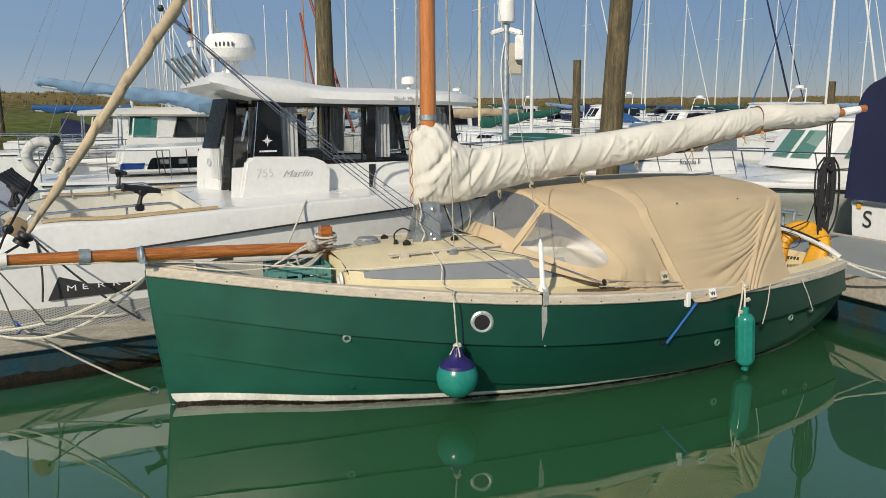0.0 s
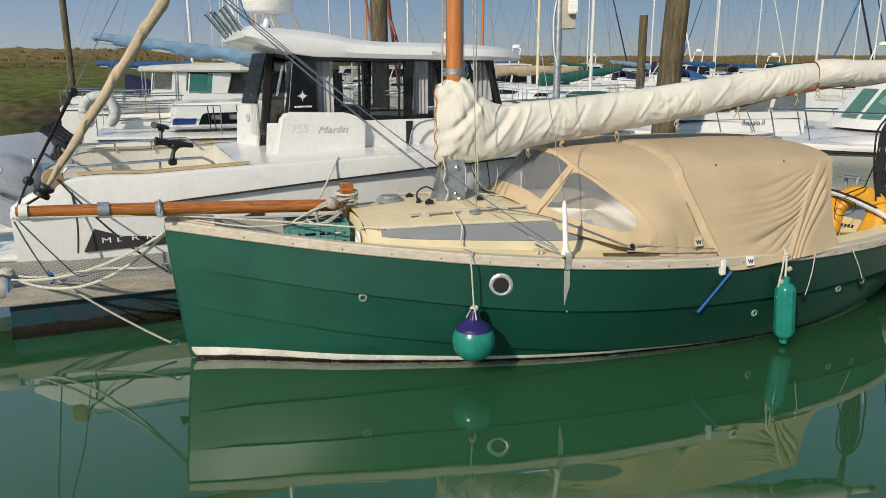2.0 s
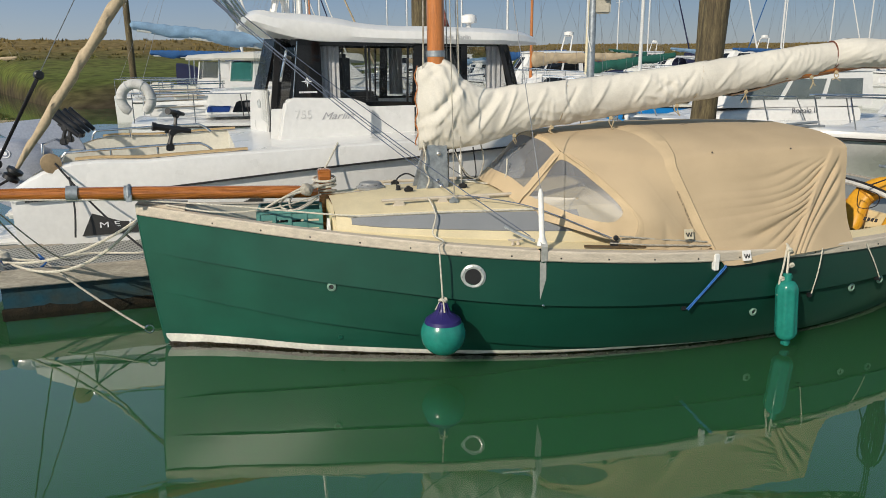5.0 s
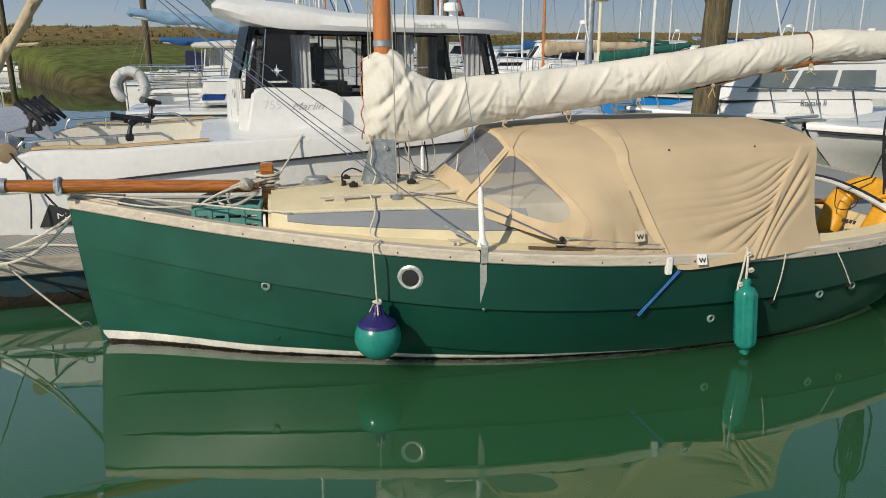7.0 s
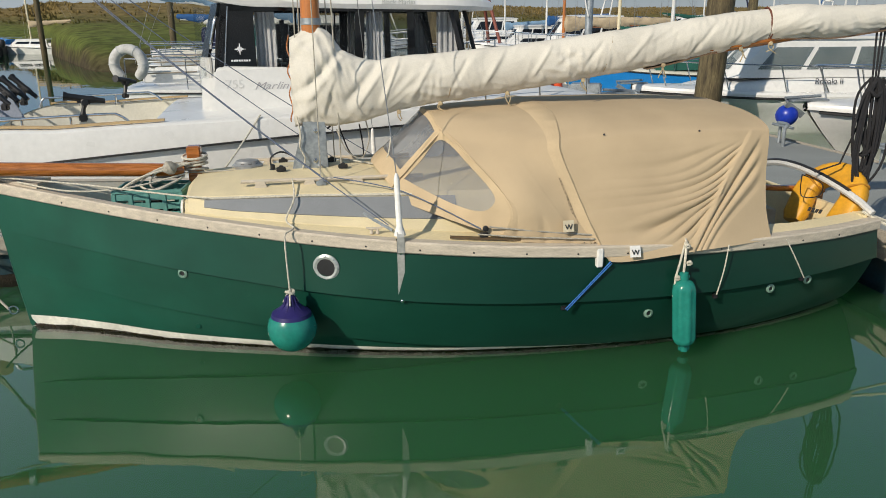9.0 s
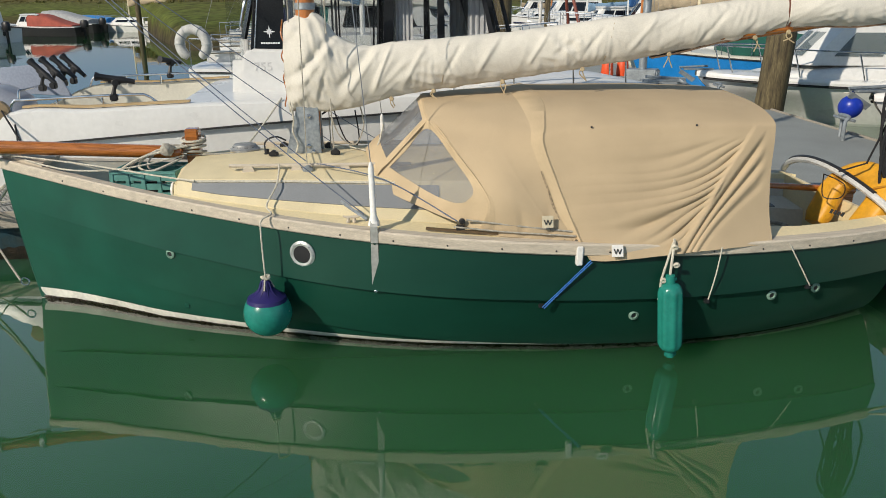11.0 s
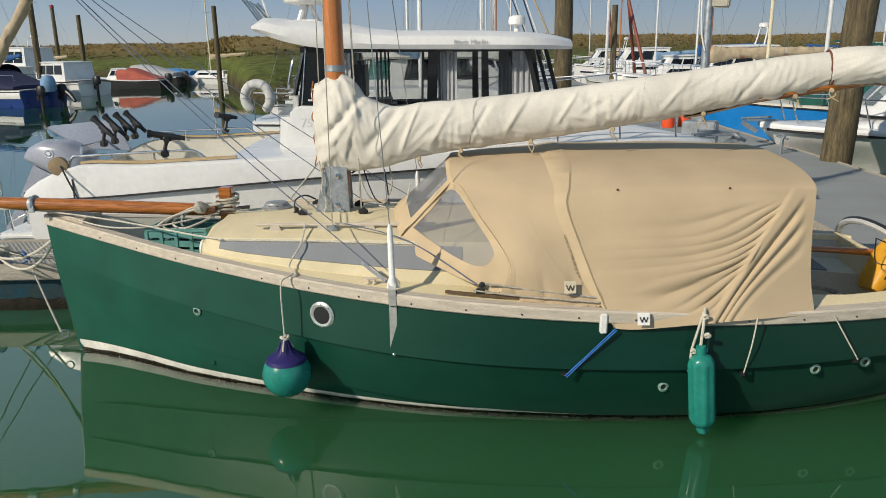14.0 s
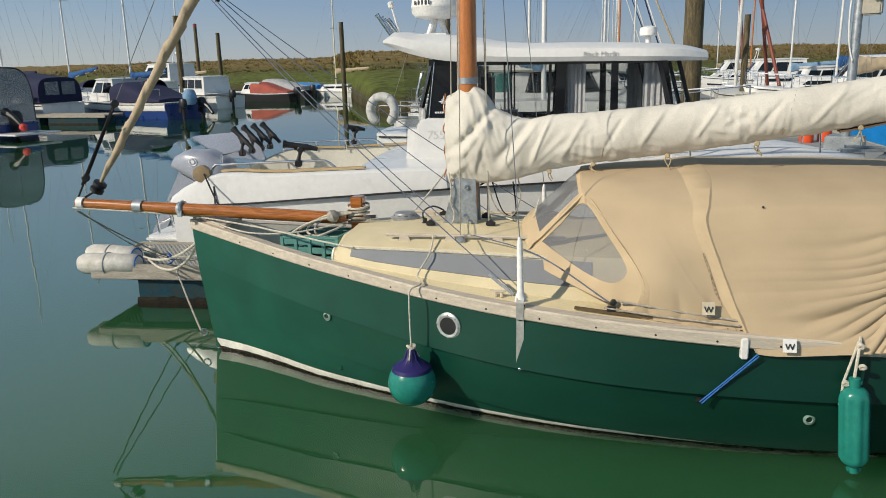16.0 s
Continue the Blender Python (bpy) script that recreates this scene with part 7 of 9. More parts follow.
    lid = part("well_lid", bm, mat("smoky_blue_acrylic", (0.34, 0.38, 0.47), 0.22, var=0.05, scale=3), w, "raised smoky blue lid over the engine well")
    bar("lid_edge", [(-0.50, 0.39, 1.32), (-0.10, 0.39, 1.08)], 0.008, STEEL, lid)
    # transom platform and ladder
    block("swim_platform", (-0.42, 0.02, -1.05, -0.35, 0.34, 0.42), WHITEGEL, w, bevel=0.03)
    block("swim_platform", (-0.42, 0.02, 0.35, 1.05, 0.34, 0.42), WHITEGEL, w, bevel=0.03)
    for y in (-0.92, -0.62):
        bar("ladder_rail", [(-0.30, y, 0.30), (-0.34, y, 0.72)], 0.014, STEEL, w)
    for z in (0.40, 0.52, 0.64):
        bar("ladder_rung", [(-0.32, -0.92, z), (-0.32, -0.62, z)], 0.012, STEEL, w)
    # bow rail
    for s in (1, -1):
        bm = bmesh.new()
        pts = [(4.7 + 2.3 * k / 10, s * max(0.04, half(4.7 + 2.3 * k / 10) - 0.10), sheer(4.7 + 2.3 * k / 10) + 0.30 + 0.02 * k) for k in range(11)]
        tube(bm, [(4.55, pts[0][1], 1.2)] + pts, 0.012, 6)
        for k in (2, 5, 8):
            tube(bm, [(pts[k][0] + 0.03, pts[k][1], 1.15), pts[k]], 0.010, 6)
        part("bow_rail", bm, STEEL, w)
    # anchor on the bow roller
    bm = bmesh.new()
    box(bm, 6.85, 7.30, -0.05, 0.05, 1.14, 1.17, bevel=0.005)
    tube(bm, [(6.9, 0, 1.20), (7.38, 0, 1.17)], 0.018, 6)
    tube(bm, [(7.38, -0.16, 1.10), (7.30, 0, 1.16), (7.38, 0.16, 1.10)], 0.02, 6)
    slab(bm, [(7.10, 1.02), (7.38, 1.16), (7.42, 1.10), (7.16, 0.94)], 0.02, Matrix.Translation((0, -0.01, 0)))
    part("anchor", bm, GALV, w, "galvanised anchor on the bow roller")
    return w


def rod_holder(parent, c, turn, tilt=10):
    """A clamp-on holder: clamp, ratchet joint and a flared open tube."""
    m = Matrix.Translation(c) @ pose(0, 0, 0, 0, 0, turn)
    bm = bmesh.new()
    box(bm, -0.035, 0.035, -0.032, 0.032, -0.03, 0.035, m=m, bevel=0.010)
    tube(bm, [m @ Vector((0, 0, 0.03)), m @ Vector((0.012, 0, 0.08)), m @ Vector((0.03, 0, 0.125))], [0.024, 0.018, 0.022], 8)
    lathe(bm, [(0.026, -0.032), (0.034, -0.026), (0.034, 0.026), (0.026, 0.032)], 12, m @ pose(0.03, 0, 0.14, 90))
    q = m @ pose(0.03, 0, 0.17, 0, tilt, 0)
    pr = [(-0.17, 0.041), (-0.15, 0.040), (-0.13, 0.031), (0.02, 0.029), (0.06, 0.034), (0.09, 0.026), (0.17, 0.022)]
    tube(bm, [q @ Vector((x, 0, 0)) for x, _ in pr], [r for _, r in pr], 12)
    box(bm, -0.06, 0.05, -0.012, 0.012, -0.045, 0.0, m=q, bevel=0.004)
    return part("rod_holder", bm, BLACK, parent, "black clamp-on rod holder")


def part_cowl(w):
    bm = bmesh.new()
    rows = []
    for i in range(15):
        t = i / 14
        x = -0.72 + 0.85 * t
        hw = 0.27 * (math.sin(math.pi * min(1, max(0, 0.08 + 0.84 * t))) ** 0.45)
        z0 = 0.80 + 0.06 * t
        z1 = lerp([0, 0.12, 0.45, 0.8, 1], [1.02, 1.20, 1.36, 1.37, 1.18], t)
        row = []
        for k in range(20):
            a = 2 * math.pi * k / 20
            cy, cz = math.cos(a), math.sin(a)
            row.append(Vector((x, hw * math.copysign(abs(cy) ** 0.6, cy), (z0 + z1) / 2 + (z1 - z0) / 2 * math.copysign(abs(cz) ** 0.6, cz))))
        rows.append(row)
    vs = grid(bm, rows, close=True)
    bm.faces.new(vs[0])
    bm.faces.new(vs[-1])
    e = part("outboard_cowl", bm, GREYENG, w, "grey outboard engine cowl", sharp=50)
    bm = bmesh.new()
    box(bm, -0.60, -0.25, -0.14, 0.14, 0.45, 0.86, bevel=0.05)
    box(bm, -0.62, -0.42, -0.06, 0.06, -0.4, 0.5, bevel=0.03)
    box(bm, -0.40, 0.02, -0.16, 0.16, 0.45, 0.80, bevel=0.03)
    part("engine_leg", bm, GREYENG, e)
    bm = bmesh.new()
    tube(bm, [Vector((-0.42 + 0.055 * math.cos(t), -0.268, 1.13 + 0.055 * math.sin(t))) for t in [2 * math.pi * k / 20 for k in range(21)]], 0.007, 5)
    lathe(bm, [(0.001, 0), (0.026, 0), (0.026, 0.006), (0.001, 0.006)], 14, pose(-0.42, -0.266, 1.13, 90))
    part("maker_mark", bm, LOGOWHITE, e)
    e.matrix_local = pose(-0.04, 0, 0.83) @ pose(0, 0, 0, 0, 30) @ Matrix.Diagonal((0.86, 0.84, 0.74, 1)) @ pose(0.10, 0, -0.92)
    return e


build_white()
for a, b, s in (((0.4, -1.22, 1.10), (1.2, -2.1, 0.40), 0.06), ((2.9, -1.25, 1.18), (2.2, -2.0, 0.42), 0.05), ((5.5, -0.8, 1.2), (6.2, -2.2, 0.45), 0.10)):
    rope("mooring_line", sag(a, b, s), 0.009, ROPEDARK if a[0] < 1 else ROPE, "mooring line from the white boat to the finger pontoon", 0, WHITE)
rope("mooring_line", bend([(0.5, -1.24, 0.98), (0.52, -1.30, 0.7), (0.5, -1.33, 0.45)], 5), 0.009, BLACK, "black rope hanging over the side of the white boat", 0, WHITE)

# ---- the other boats ----
def hull_forms(L, beam, free):
    h = beam / 2
    half = curve([0, 0.2 * L, 0.45 * L, 0.65 * L, 0.82 * L, 0.93 * L, L], [h * 0.82, h * 0.95, h, h * 0.90, h * 0.58, h * 0.25, 0.015])
    sheer = curve([0, 0.4 * L, 0.75 * L, L], [free * 0.88, free * 0.86, free, free * 1.14])
    return half, sheer


def base_hull(b, L, beam, free, hull_m, deck_m=WHITEGEL, stripe=None, stripe_z=0.62, rub=True):
    half, sheer = hull_forms(L, beam, free)
    bm = bmesh.new()
    loft_hull(bm, L, half, sheer, 0.1, 0.22, n=22, rake=0.5)
    part("hull", bm, hull_m, b)
    bm = bmesh.new()
    rows = []
    for i in range(23):
        x = L * (1 - (1 - i / 22) ** 1.25)
        hb, z = max(0.008, half(x) + 0.012), sheer(x)
        rows.append([Vector((x, -hb, z - 0.05)), Vector((x, -hb, z)), Vector((x, -hb * 0.7, z + 0.03)), Vector((x, 0, z + 0.045)), Vector((x, hb * 0.7, z + 0.03)), Vector((x, hb, z)), Vector((x, hb, z - 0.05))])
    vs = grid(bm, rows)
    bm.faces.new(vs[0])
    part("deck", bm, deck_m, b)
    if rub:
        bm = bmesh.new()
        band(bm, lambda x: half(x) + 0.012, lambda x: sheer(x) - 0.085, 0.05, L * 0.985, 0.035, 0.012, n=24)
        part("rubbing_strip", bm, RUBBER, b)
    if stripe is not None:
        bm = bmesh.new()
        band(bm, lambda x: half(x) * (1 - 0.22 * ((1 - stripe_z) * sheer(x) / (sheer(x) + 0.25)) ** 1.4), lambda x: sheer(x) * stripe_z, 0.03, L * 0.955, 0.09, 0.012, n=24)
        part("hull_stripe", bm, stripe, b)
    return half, sheer


def cabin(b, x0, x1, w0, w1, z0, h, deck_m, glass, slope=0.45, aft=0.1, nwin=3, wz=(0.35, 0.85), roof_over=0.08, name="cabin", front_win=True, roof_m=None):
    """A deckhouse with sloped front, its panes standing 4 mm proud, and a roof."""
    def ring(z, t):
        a, c = x0 + aft * t, x1 - slope * h * t
        wa, wc = w0 * (1 - 0.08 * t), w1 * (1 - 0.08 * t)
        return [Vector((a, -wa, z)), Vector(((a + c) / 2, -(wa + wc) / 2 - 0.02, z)), Vector((c - 0.05, -wc, z)), Vector((c + 0.06, -wc * 0.6, z)), Vector((c + 0.10, 0, z)), Vector((c + 0.06, wc * 0.6, z)), Vector((c - 0.05, wc, z)), Vector(((a + c) / 2, (wa + wc) / 2 + 0.02, z)), Vector((a, wa, z))]
    bm = bmesh.new()
    vs = grid(bm, [ring(z0 - 0.05, 0), ring(z0 + h * 0.5, 0.5), ring(z0 + h, 1)], close=True)
    bm.faces.new(vs[-1])
    body = part(name, bm, deck_m, b, sharp=25)
    for s in (1, -1):
        for k in range(nwin):
            ta, tb = 0.08 + 0.86 * k / nwin, 0.08 + 0.86 * (k + 0.88) / nwin
            quad = []
            for tt, q in ((ta, wz[0]), (tb, wz[0]), (tb, wz[1]), (ta, wz[1])):
                a, c = x0 + aft * q, x1 - slope * h * q - 0.05
                wa, wc = w0 * (1 - 0.08 * q), w1 * (1 - 0.08 * q)
                bow = 0.02 * (1 - abs(2 * tt - 1))
                quad.append(Vector((a + (c - a) * tt, s * (wa + (wc - wa) * tt + bow + 0.008), z0 + h * q)))
            bm = bmesh.new()
            sheet(bm, [[quad[0], quad[1]], [quad[3], quad[2]]], 0.008 * s)
            part("window", bm, glass, body, smooth=False)
    if front_win:
        for s in (1, -1):
            q0, q1 = wz
            bm = bmesh.new()
            def fp(y, q):
                c = x1 - slope * h * q
                return Vector((c + 0.115 - 0.055 * abs(y) / (w1 * 0.6), y, z0 + h * q))
            sheet(bm, [[fp(s * 0.04, q0), fp(s * w1 * 0.55, q0)], [fp(s * 0.04, q1), fp(s * w1 * 0.55, q1)]], 0.008)
            part("windscreen", bm, glass, body, smooth=False)
    r0 = ring(z0 + h, 1)
    c = sum(r0, Vector()) / len(r0)
    bm = bmesh.new()
    big = [c + (p - c) * (1 + roof_over / max(0.2, (p - c).length)) for p in r0]
    rows = [[p + Vector((0, 0, 0.0)) for p in big], [p + Vector((0, 0, 0.045)) for p in big], [c + (p - c) * 0.7 + Vector((0, 0, 0.085)) for p in big]]
    vs = grid(bm, rows, close=True)
    bm.faces.new(vs[0])
    bm.faces.new(vs[-1])
    part("roof", bm, roof_m or deck_m, body, sharp=30)
    return body


def pulpit(b, half, sheer, x0, x1, h=0.55, posts=4, name="guard_rail"):
    for s in (1, -1):
        bm = bmesh.new()
        pts = []
        for k in range(posts * 3 + 1):
            x = x0 + (x1 - x0) * k / (posts * 3)
            pts.append(Vector((x, s * max(0.03, half(x) - 0.06), sheer(x) + h)))
        tube(bm, pts, 0.012, 5)
        for k in range(0, posts * 3 + 1, 3):
            tube(bm, [pts[k] - Vector((0, 0, h)), pts[k]], 0.010, 5)
        part(name, bm, STEEL, b)


def outboard(b, x, z, m=BLACK, size=1.0, y=0.0):
    bm = bmesh.new()
    prof = [(0.05, 0), (0.16, 0.02), (0.19, 0.12), (0.18, 0.30), (0.13, 0.40), (0.02, 0.43)]
    lathe(bm, [(r * size, h * size) for r, h in prof], 14, Matrix.Translation((x - 0.22, y, z)) @ Matrix.Diagonal((1.25, 0.85, 1, 1)))
    e = part("outboard_cowl", bm, m, b, "outboard engine")
    block("engine_leg", (x - 0.30, x - 0.14, y - 0.05, y + 0.05, -0.4, z + 0.03), BLACK, e, bevel=0.02)
    block("bracket", (x - 0.16, x + 0.03, y - 0.09, y + 0.09, z - 0.25, z - 0.02), BLACK, e, bevel=0.02)


def spar_rig(b, mx, zdeck, height, bx, bz0, bz1, cover_m, mast_m=ALU, r=0.065, beam=1.1, L=7.0, spreader=True, jib=None, boom_m=None, fat=0.13):
    part_tube("mast", [(mx, 0, zdeck - 0.1), (mx, 0, zdeck + height * 0.6), (mx, 0, zdeck + height)], [r * 0.85, r * 0.82, r * 0.55], mast_m, b, "", 10)
    if spreader:
        bm = bmesh.new()
        zs = zdeck + height * 0.52
        tube(bm, [(mx, -0.55, zs), (mx, 0.55, zs)], 0.014, 6)
        part("spreader", bm, mast_m, b)
    if bx is not None:
        n = 64
        bm = bmesh.new()
        rows = []
        for i in range(n + 1):
            t = i / n
            c = Vector((mx + (bx - mx) * t, 0, bz0 + (bz1 - bz0) * t))
            w = fat * (0.92 - 0.42 * t) * (0.45 if i in (0, n) else 1)
            hh = w * (1.5 + 0.5 * smoothstep(0.16, 0.0, t))
            row = []
            for k in range(20):
                a = 2 * math.pi * k / 20
                f = 1 + 0.12 * noise.noise(Vector((t * 6 + math.sin(a), math.cos(a) * 1.2, bx))) + 0.34 * (0.22 - abs(noise.noise(Vector((t * 22 + 1.6 * math.cos(a), math.sin(a) * 0.8 + t * 3, 3 + bx))))) + 0.26 * (0.2 - abs(noise.noise(Vector((t * 40 - 2.4 * math.cos(a), math.sin(a), 5 + bx)))))
                f *= 1 - 0.10 * smoothstep(0.42, 0.5, abs((t * 6) % 1 - 0.5))
                row.append(c + Vector((0, w * math.sin(a) * f, hh * math.cos(a) * f - (0.03 * math.sin(t * 18) if math.cos(a) < -0.5 else 0))))
            rows.append(row)
        vs = grid(bm, rows, close=True)
        bm.faces.new(vs[0])
        bm.faces.new(vs[-1])
        part("sail_cover", bm, cover_m, b, "canvas cover over the furled mainsail", sharp=80)
        d = (Vector((bx, 0, bz1)) - Vector((mx, 0, bz0))).normalized()
        part_tube("boom", [Vector((mx, 0, bz0 - fat)), Vector((bx, 0, bz1 - fat * 0.5)) - d * 0.12], 0.035, boom_m or mast_m, b, "", 8)
        bar("topping_lift", [Vector((bx, 0, bz1)) + d * 0.2, (mx, 0, zdeck + height)], 0.004, WIRE, b, "", 4)
    top = Vector((mx, 0, zdeck + height * 0.97))
    for s in (1, -1):
        bm = bmesh.new()
        if spreader:
            tube(bm, [(mx - 0.1, s * beam, zdeck - 0.05), (mx, s * 0.55, zdeck + height * 0.52), top], 0.0045, 4)
        tube(bm, [(mx - 0.3, s * beam, zdeck - 0.05), (mx, 0, zdeck + height * 0.5)], 0.004, 4)
        part("shroud", bm, WIRE, b)
    if jib is not None:
        a = Vector((L - 0.15, 0, zdeck + 0.1))
        part_tube("furled_jib", [a, a.lerp(top, 0.06), a.lerp(top, 0.5), a.lerp(top, 0.98)], [0.02, 0.055, 0.045, 0.02], jib, b, "", 8)
    else:
        bar("forestay", [(L - 0.1, 0, zdeck), top], 0.0045, WIRE, b, "", 4)
    bar("backstay", [(0.05, 0, zdeck), top], 0.0045, WIRE, b, "", 4)


def yacht(m, label, L=7.2, beam=2.4, free=0.95, hull=WHITEGEL, stripe=None, cover=MIDBLUE, mast_h=9.0, mx=None, boom=True, bz=(2.0, 2.2), mast_m=ALU, jib=None, hood=None, boom_len=3.0, rub=True, cab=True, group="moored boats", fat=0.13, deck=WHITEGEL):
    b = thing("sailing_yacht", label, "sailboat", m, group)
    half, sheer = base_hull(b, L, beam, free, hull, deck, stripe, rub=rub)
    mx = mx if mx is not None else L * 0.55
    if cab:
        cabin(b, L * 0.32, L * 0.80, beam * 0.30, beam * 0.18, free, 0.38, deck, DARKGLASS, slope=1.4, aft=0.06, nwin=2, wz=(0.35, 0.75), roof_over=0.02, name="coachroof", front_win=False)
    bm = bmesh.new()
    box(bm, L * 0.04, L * 0.31, -beam * 0.30, -beam * 0.26, free - 0.02, free + 0.20, bevel=0.02)
    part("coaming", bm, deck, b)
    bm = bmesh.new()
    box(bm, L * 0.04, L * 0.31, beam * 0.26, beam * 0.30, free - 0.02, free + 0.20, bevel=0.02)
    part("coaming", bm, deck, b)
    spar_rig(b, mx, free + 0.3, mast_h, (mx - boom_len) if boom else None, bz[0], bz[1], cover, mast_m, 0.062, beam * 0.46, L, jib=jib, fat=fat)
    pulpit(b, half, sheer, L * 0.72, L * 0.99, 0.55, 3, "pulpit")
    pulpit(b, half, sheer, 0.05, L * 0.30, 0.55, 2, "pushpit")
    if hood is not None:
        bm = bmesh.new()
        rows = []
        for i in range(7):
            t = i / 6
            x = L * 0.26 + L * 0.17 * t
            hh = free + 0.32 + 0.60 * math.cos(t * 1.35)
            rows.append([Vector((x, beam * 0.32 * math.cos(a), free + 0.25 + (hh - free - 0.25) * math.sin(a) ** 0.7)) for a in [math.pi * k / 12 for k in range(13)]])
        sheet(bm, rows, 0.01)
        part("spray_hood", bm, hood, b, "canvas spray hood")
    return b


def lifering_part(b, c, m):
    bm = bmesh.new()
    pts = [Vector((0.27 * math.cos(t), 0, 0.27 * math.sin(t))) for t in [radians(-60 + 300 * k / 20) for k in range(21)]]
    tube(bm, pts, [0.07] + [0.095] * 19 + [0.07], 12)
    o = part("horseshoe_buoy", bm, m, b, "pale horseshoe lifebuoy in its holder")
    o.matrix_local = pose(*c, 0, 0, -12)
    for a in (0, 60, 120, 180):
        bm = bmesh.new()
        d = Vector((math.cos(radians(a)), 0, math.sin(radians(a))))
        tube(bm, [d * 0.27 + (d * math.cos(t) + Vector((0, math.sin(t), 0))) * 0.098 for t in [2 * math.pi * k / 14 for k in range(15)]], 0.008, 4)
        q = part("strap", bm, GREYGEL, o)


def motor(m, label, L=6.5, beam=2.4, free=1.0, hull=WHITEGEL, deck=WHITEGEL, stripe=None, house=(0.35, 0.75, 0.75), glass=DARKGLASS, canopy=None, engine=None, rail=True, group="moored boats", slope=0.7, nwin=3, house_w=0.38, roof_m=None, radar=False):
    b = thing("motor_cruiser", label, "motorboat", m, group)
    half, sheer = base_hull(b, L, beam, free, hull, deck, stripe)
    x0, x1, h = house[0] * L, house[1] * L, house[2]
    if h:
        cabin(b, x0, x1, beam * house_w, beam * house_w * 0.72, free + 0.02, h, deck, glass, slope=slope, nwin=nwin, roof_m=roof_m)
    if canopy is not None:
        cm, cx0, cx1, ch, low = canopy if len(canopy) == 5 else (*canopy, 0.85)
        bm = bmesh.new()
        rows = []
        for i in range(9):
            t = i / 8
            x = cx0 * L + (cx1 - cx0) * L * t
            hh = ch * (low + (1 - low) * smoothstep(0, 0.9, t)) * (1 - 0.12 * t ** 4)
            rows.append([Vector((x, beam * 0.42 * math.copysign(abs(math.cos(a)) ** 0.5, math.cos(a)), free - 0.05 + hh * math.sin(a) ** 0.5 + 0.02 * noise.noise(Vector((x * 3, a * 3, 1))))) for a in [math.pi * k / 16 for k in range(17)]])
        sheet(bm, rows, 0.012)
        part("canopy", bm, cm, b, "canvas cockpit canopy")
        for i in (0, -1):
            bm = bmesh.new()
            c = sum(rows[i], Vector()) / 17
            base = [Vector((p.x, p.y, free - 0.05)) for p in rows[i]]
            sheet(bm, [rows[i], base], 0.01)
            part("canopy_end", bm, cm, b)
    else:
        bm = bmesh.new()
        box(bm, 0.06, x0 - 0.05, -beam * 0.33, beam * 0.33, free + 0.05, free + 0.08)
        part("cockpit_floor", bm, GREYGEL, b)
    if rail:
        pulpit(b, half, sheer, L * 0.55, L * 0.985, 0.5, 4, "bow_rail")
    if engine is not None:
        outboard(b, 0.0, free * 0.75, engine, 1.2)
    if radar:
        bm = bmesh.new()
        tube(bm, [(x0 + 0.5, -0.5, free + h), (x0 + 0.35, -0.4, free + h + 0.7), (x0 + 0.35, 0.4, free + h + 0.7), (x0 + 0.5, 0.5, free + h)], 0.03, 6)
        lathe(bm, [(0.05, 0), (0.2, 0.02), (0.2, 0.14), (0.05, 0.18)], 16, pose(x0 + 0.35, 0, free + h + 0.72))
        part("radar_arch", bm, WHITEMATT, b)
    return b


# the yacht beyond the white boat, with a pale horseshoe buoy and a faded blue sail cover
y1 = yacht(at(-1.45, -10.6, 0, 2), "white yacht with faded blue sail cover and horseshoe buoy", L=7.4, beam=2.5, free=0.94, stripe=None, cover=BLUECANVAS, mast_h=9.5, mx=3.3, bz=(2.20, 2.62), boom_len=3.25, fat=0.12, cab=False)
lifering_part(y1, (0.12, -0.95, 1.28), mat("dirty_white_cover", (0.55, 0.55, 0.54), 0.8, var=0.15, scale=8))
bm = bmesh.new()
slab(bm, [(1.28, 0.90), (1.42, 1.38), (3.6, 1.42), (4.9, 1.34), (5.6, 1.08), (5.75, 0.90)], 1.70, Matrix.Translation((0, -0.85, 0)), bevel=0.05)
part("coachroof", bm, WHITEGEL, y1, "white coachroof with a long dark window strip")
for s_ in (1, -1):
    bm = bmesh.new()
    slab(bm, [(1.82, 0.985), (1.90, 1.17), (1.96, 1.20), (3.9, 1.22), (3.85, 1.05), (3.75, 0.99)], 0.02, Matrix.Translation((0, s_ * 0.858 - 0.01, 0)), bevel=0.006)
    ws = part("window_strip", bm, DARKGLASS, y1, "dark smoked window strip")
    for x in (2.06, 2.40, 2.74, 3.20):
        block("pane", (x, x + 0.17, s_ * 0.872 - 0.003, s_ * 0.872 + 0.003, 1.07, 1.165), mat("dim_cabin_pane", (0.20, 0.20, 0.21), 0.15, var=0.3, scale=9), ws, bevel=0.002)
    bm = bmesh.new()
    slab(bm, [(1.345, 0.995), (1.375, 1.105), (1.80, 1.105), (1.76, 0.995)], 0.012, Matrix.Translation((0, s_ * 0.855 - 0.006, 0)))
    part("cabin_stripe", bm, BLUEHULL, y1, "blue stripe on the cabin side")
    for z in (1.10, 1.22, 1.34):
        bar("cockpit_rail", [(0.25, s_ * 0.92, z), (1.30, s_ * 0.86, z + 0.02)], 0.013, mat("bronzed_rail", (0.42, 0.36, 0.28), 0.4, metal=0.5), y1)
    for x in (2.02, 2.12, 2.55, 2.78):
        bar("stanchion", [(x, s_ * 1.14, 0.92), (x - 0.03, s_ * 1.10, 1.36)], 0.010, BLACK, y1)


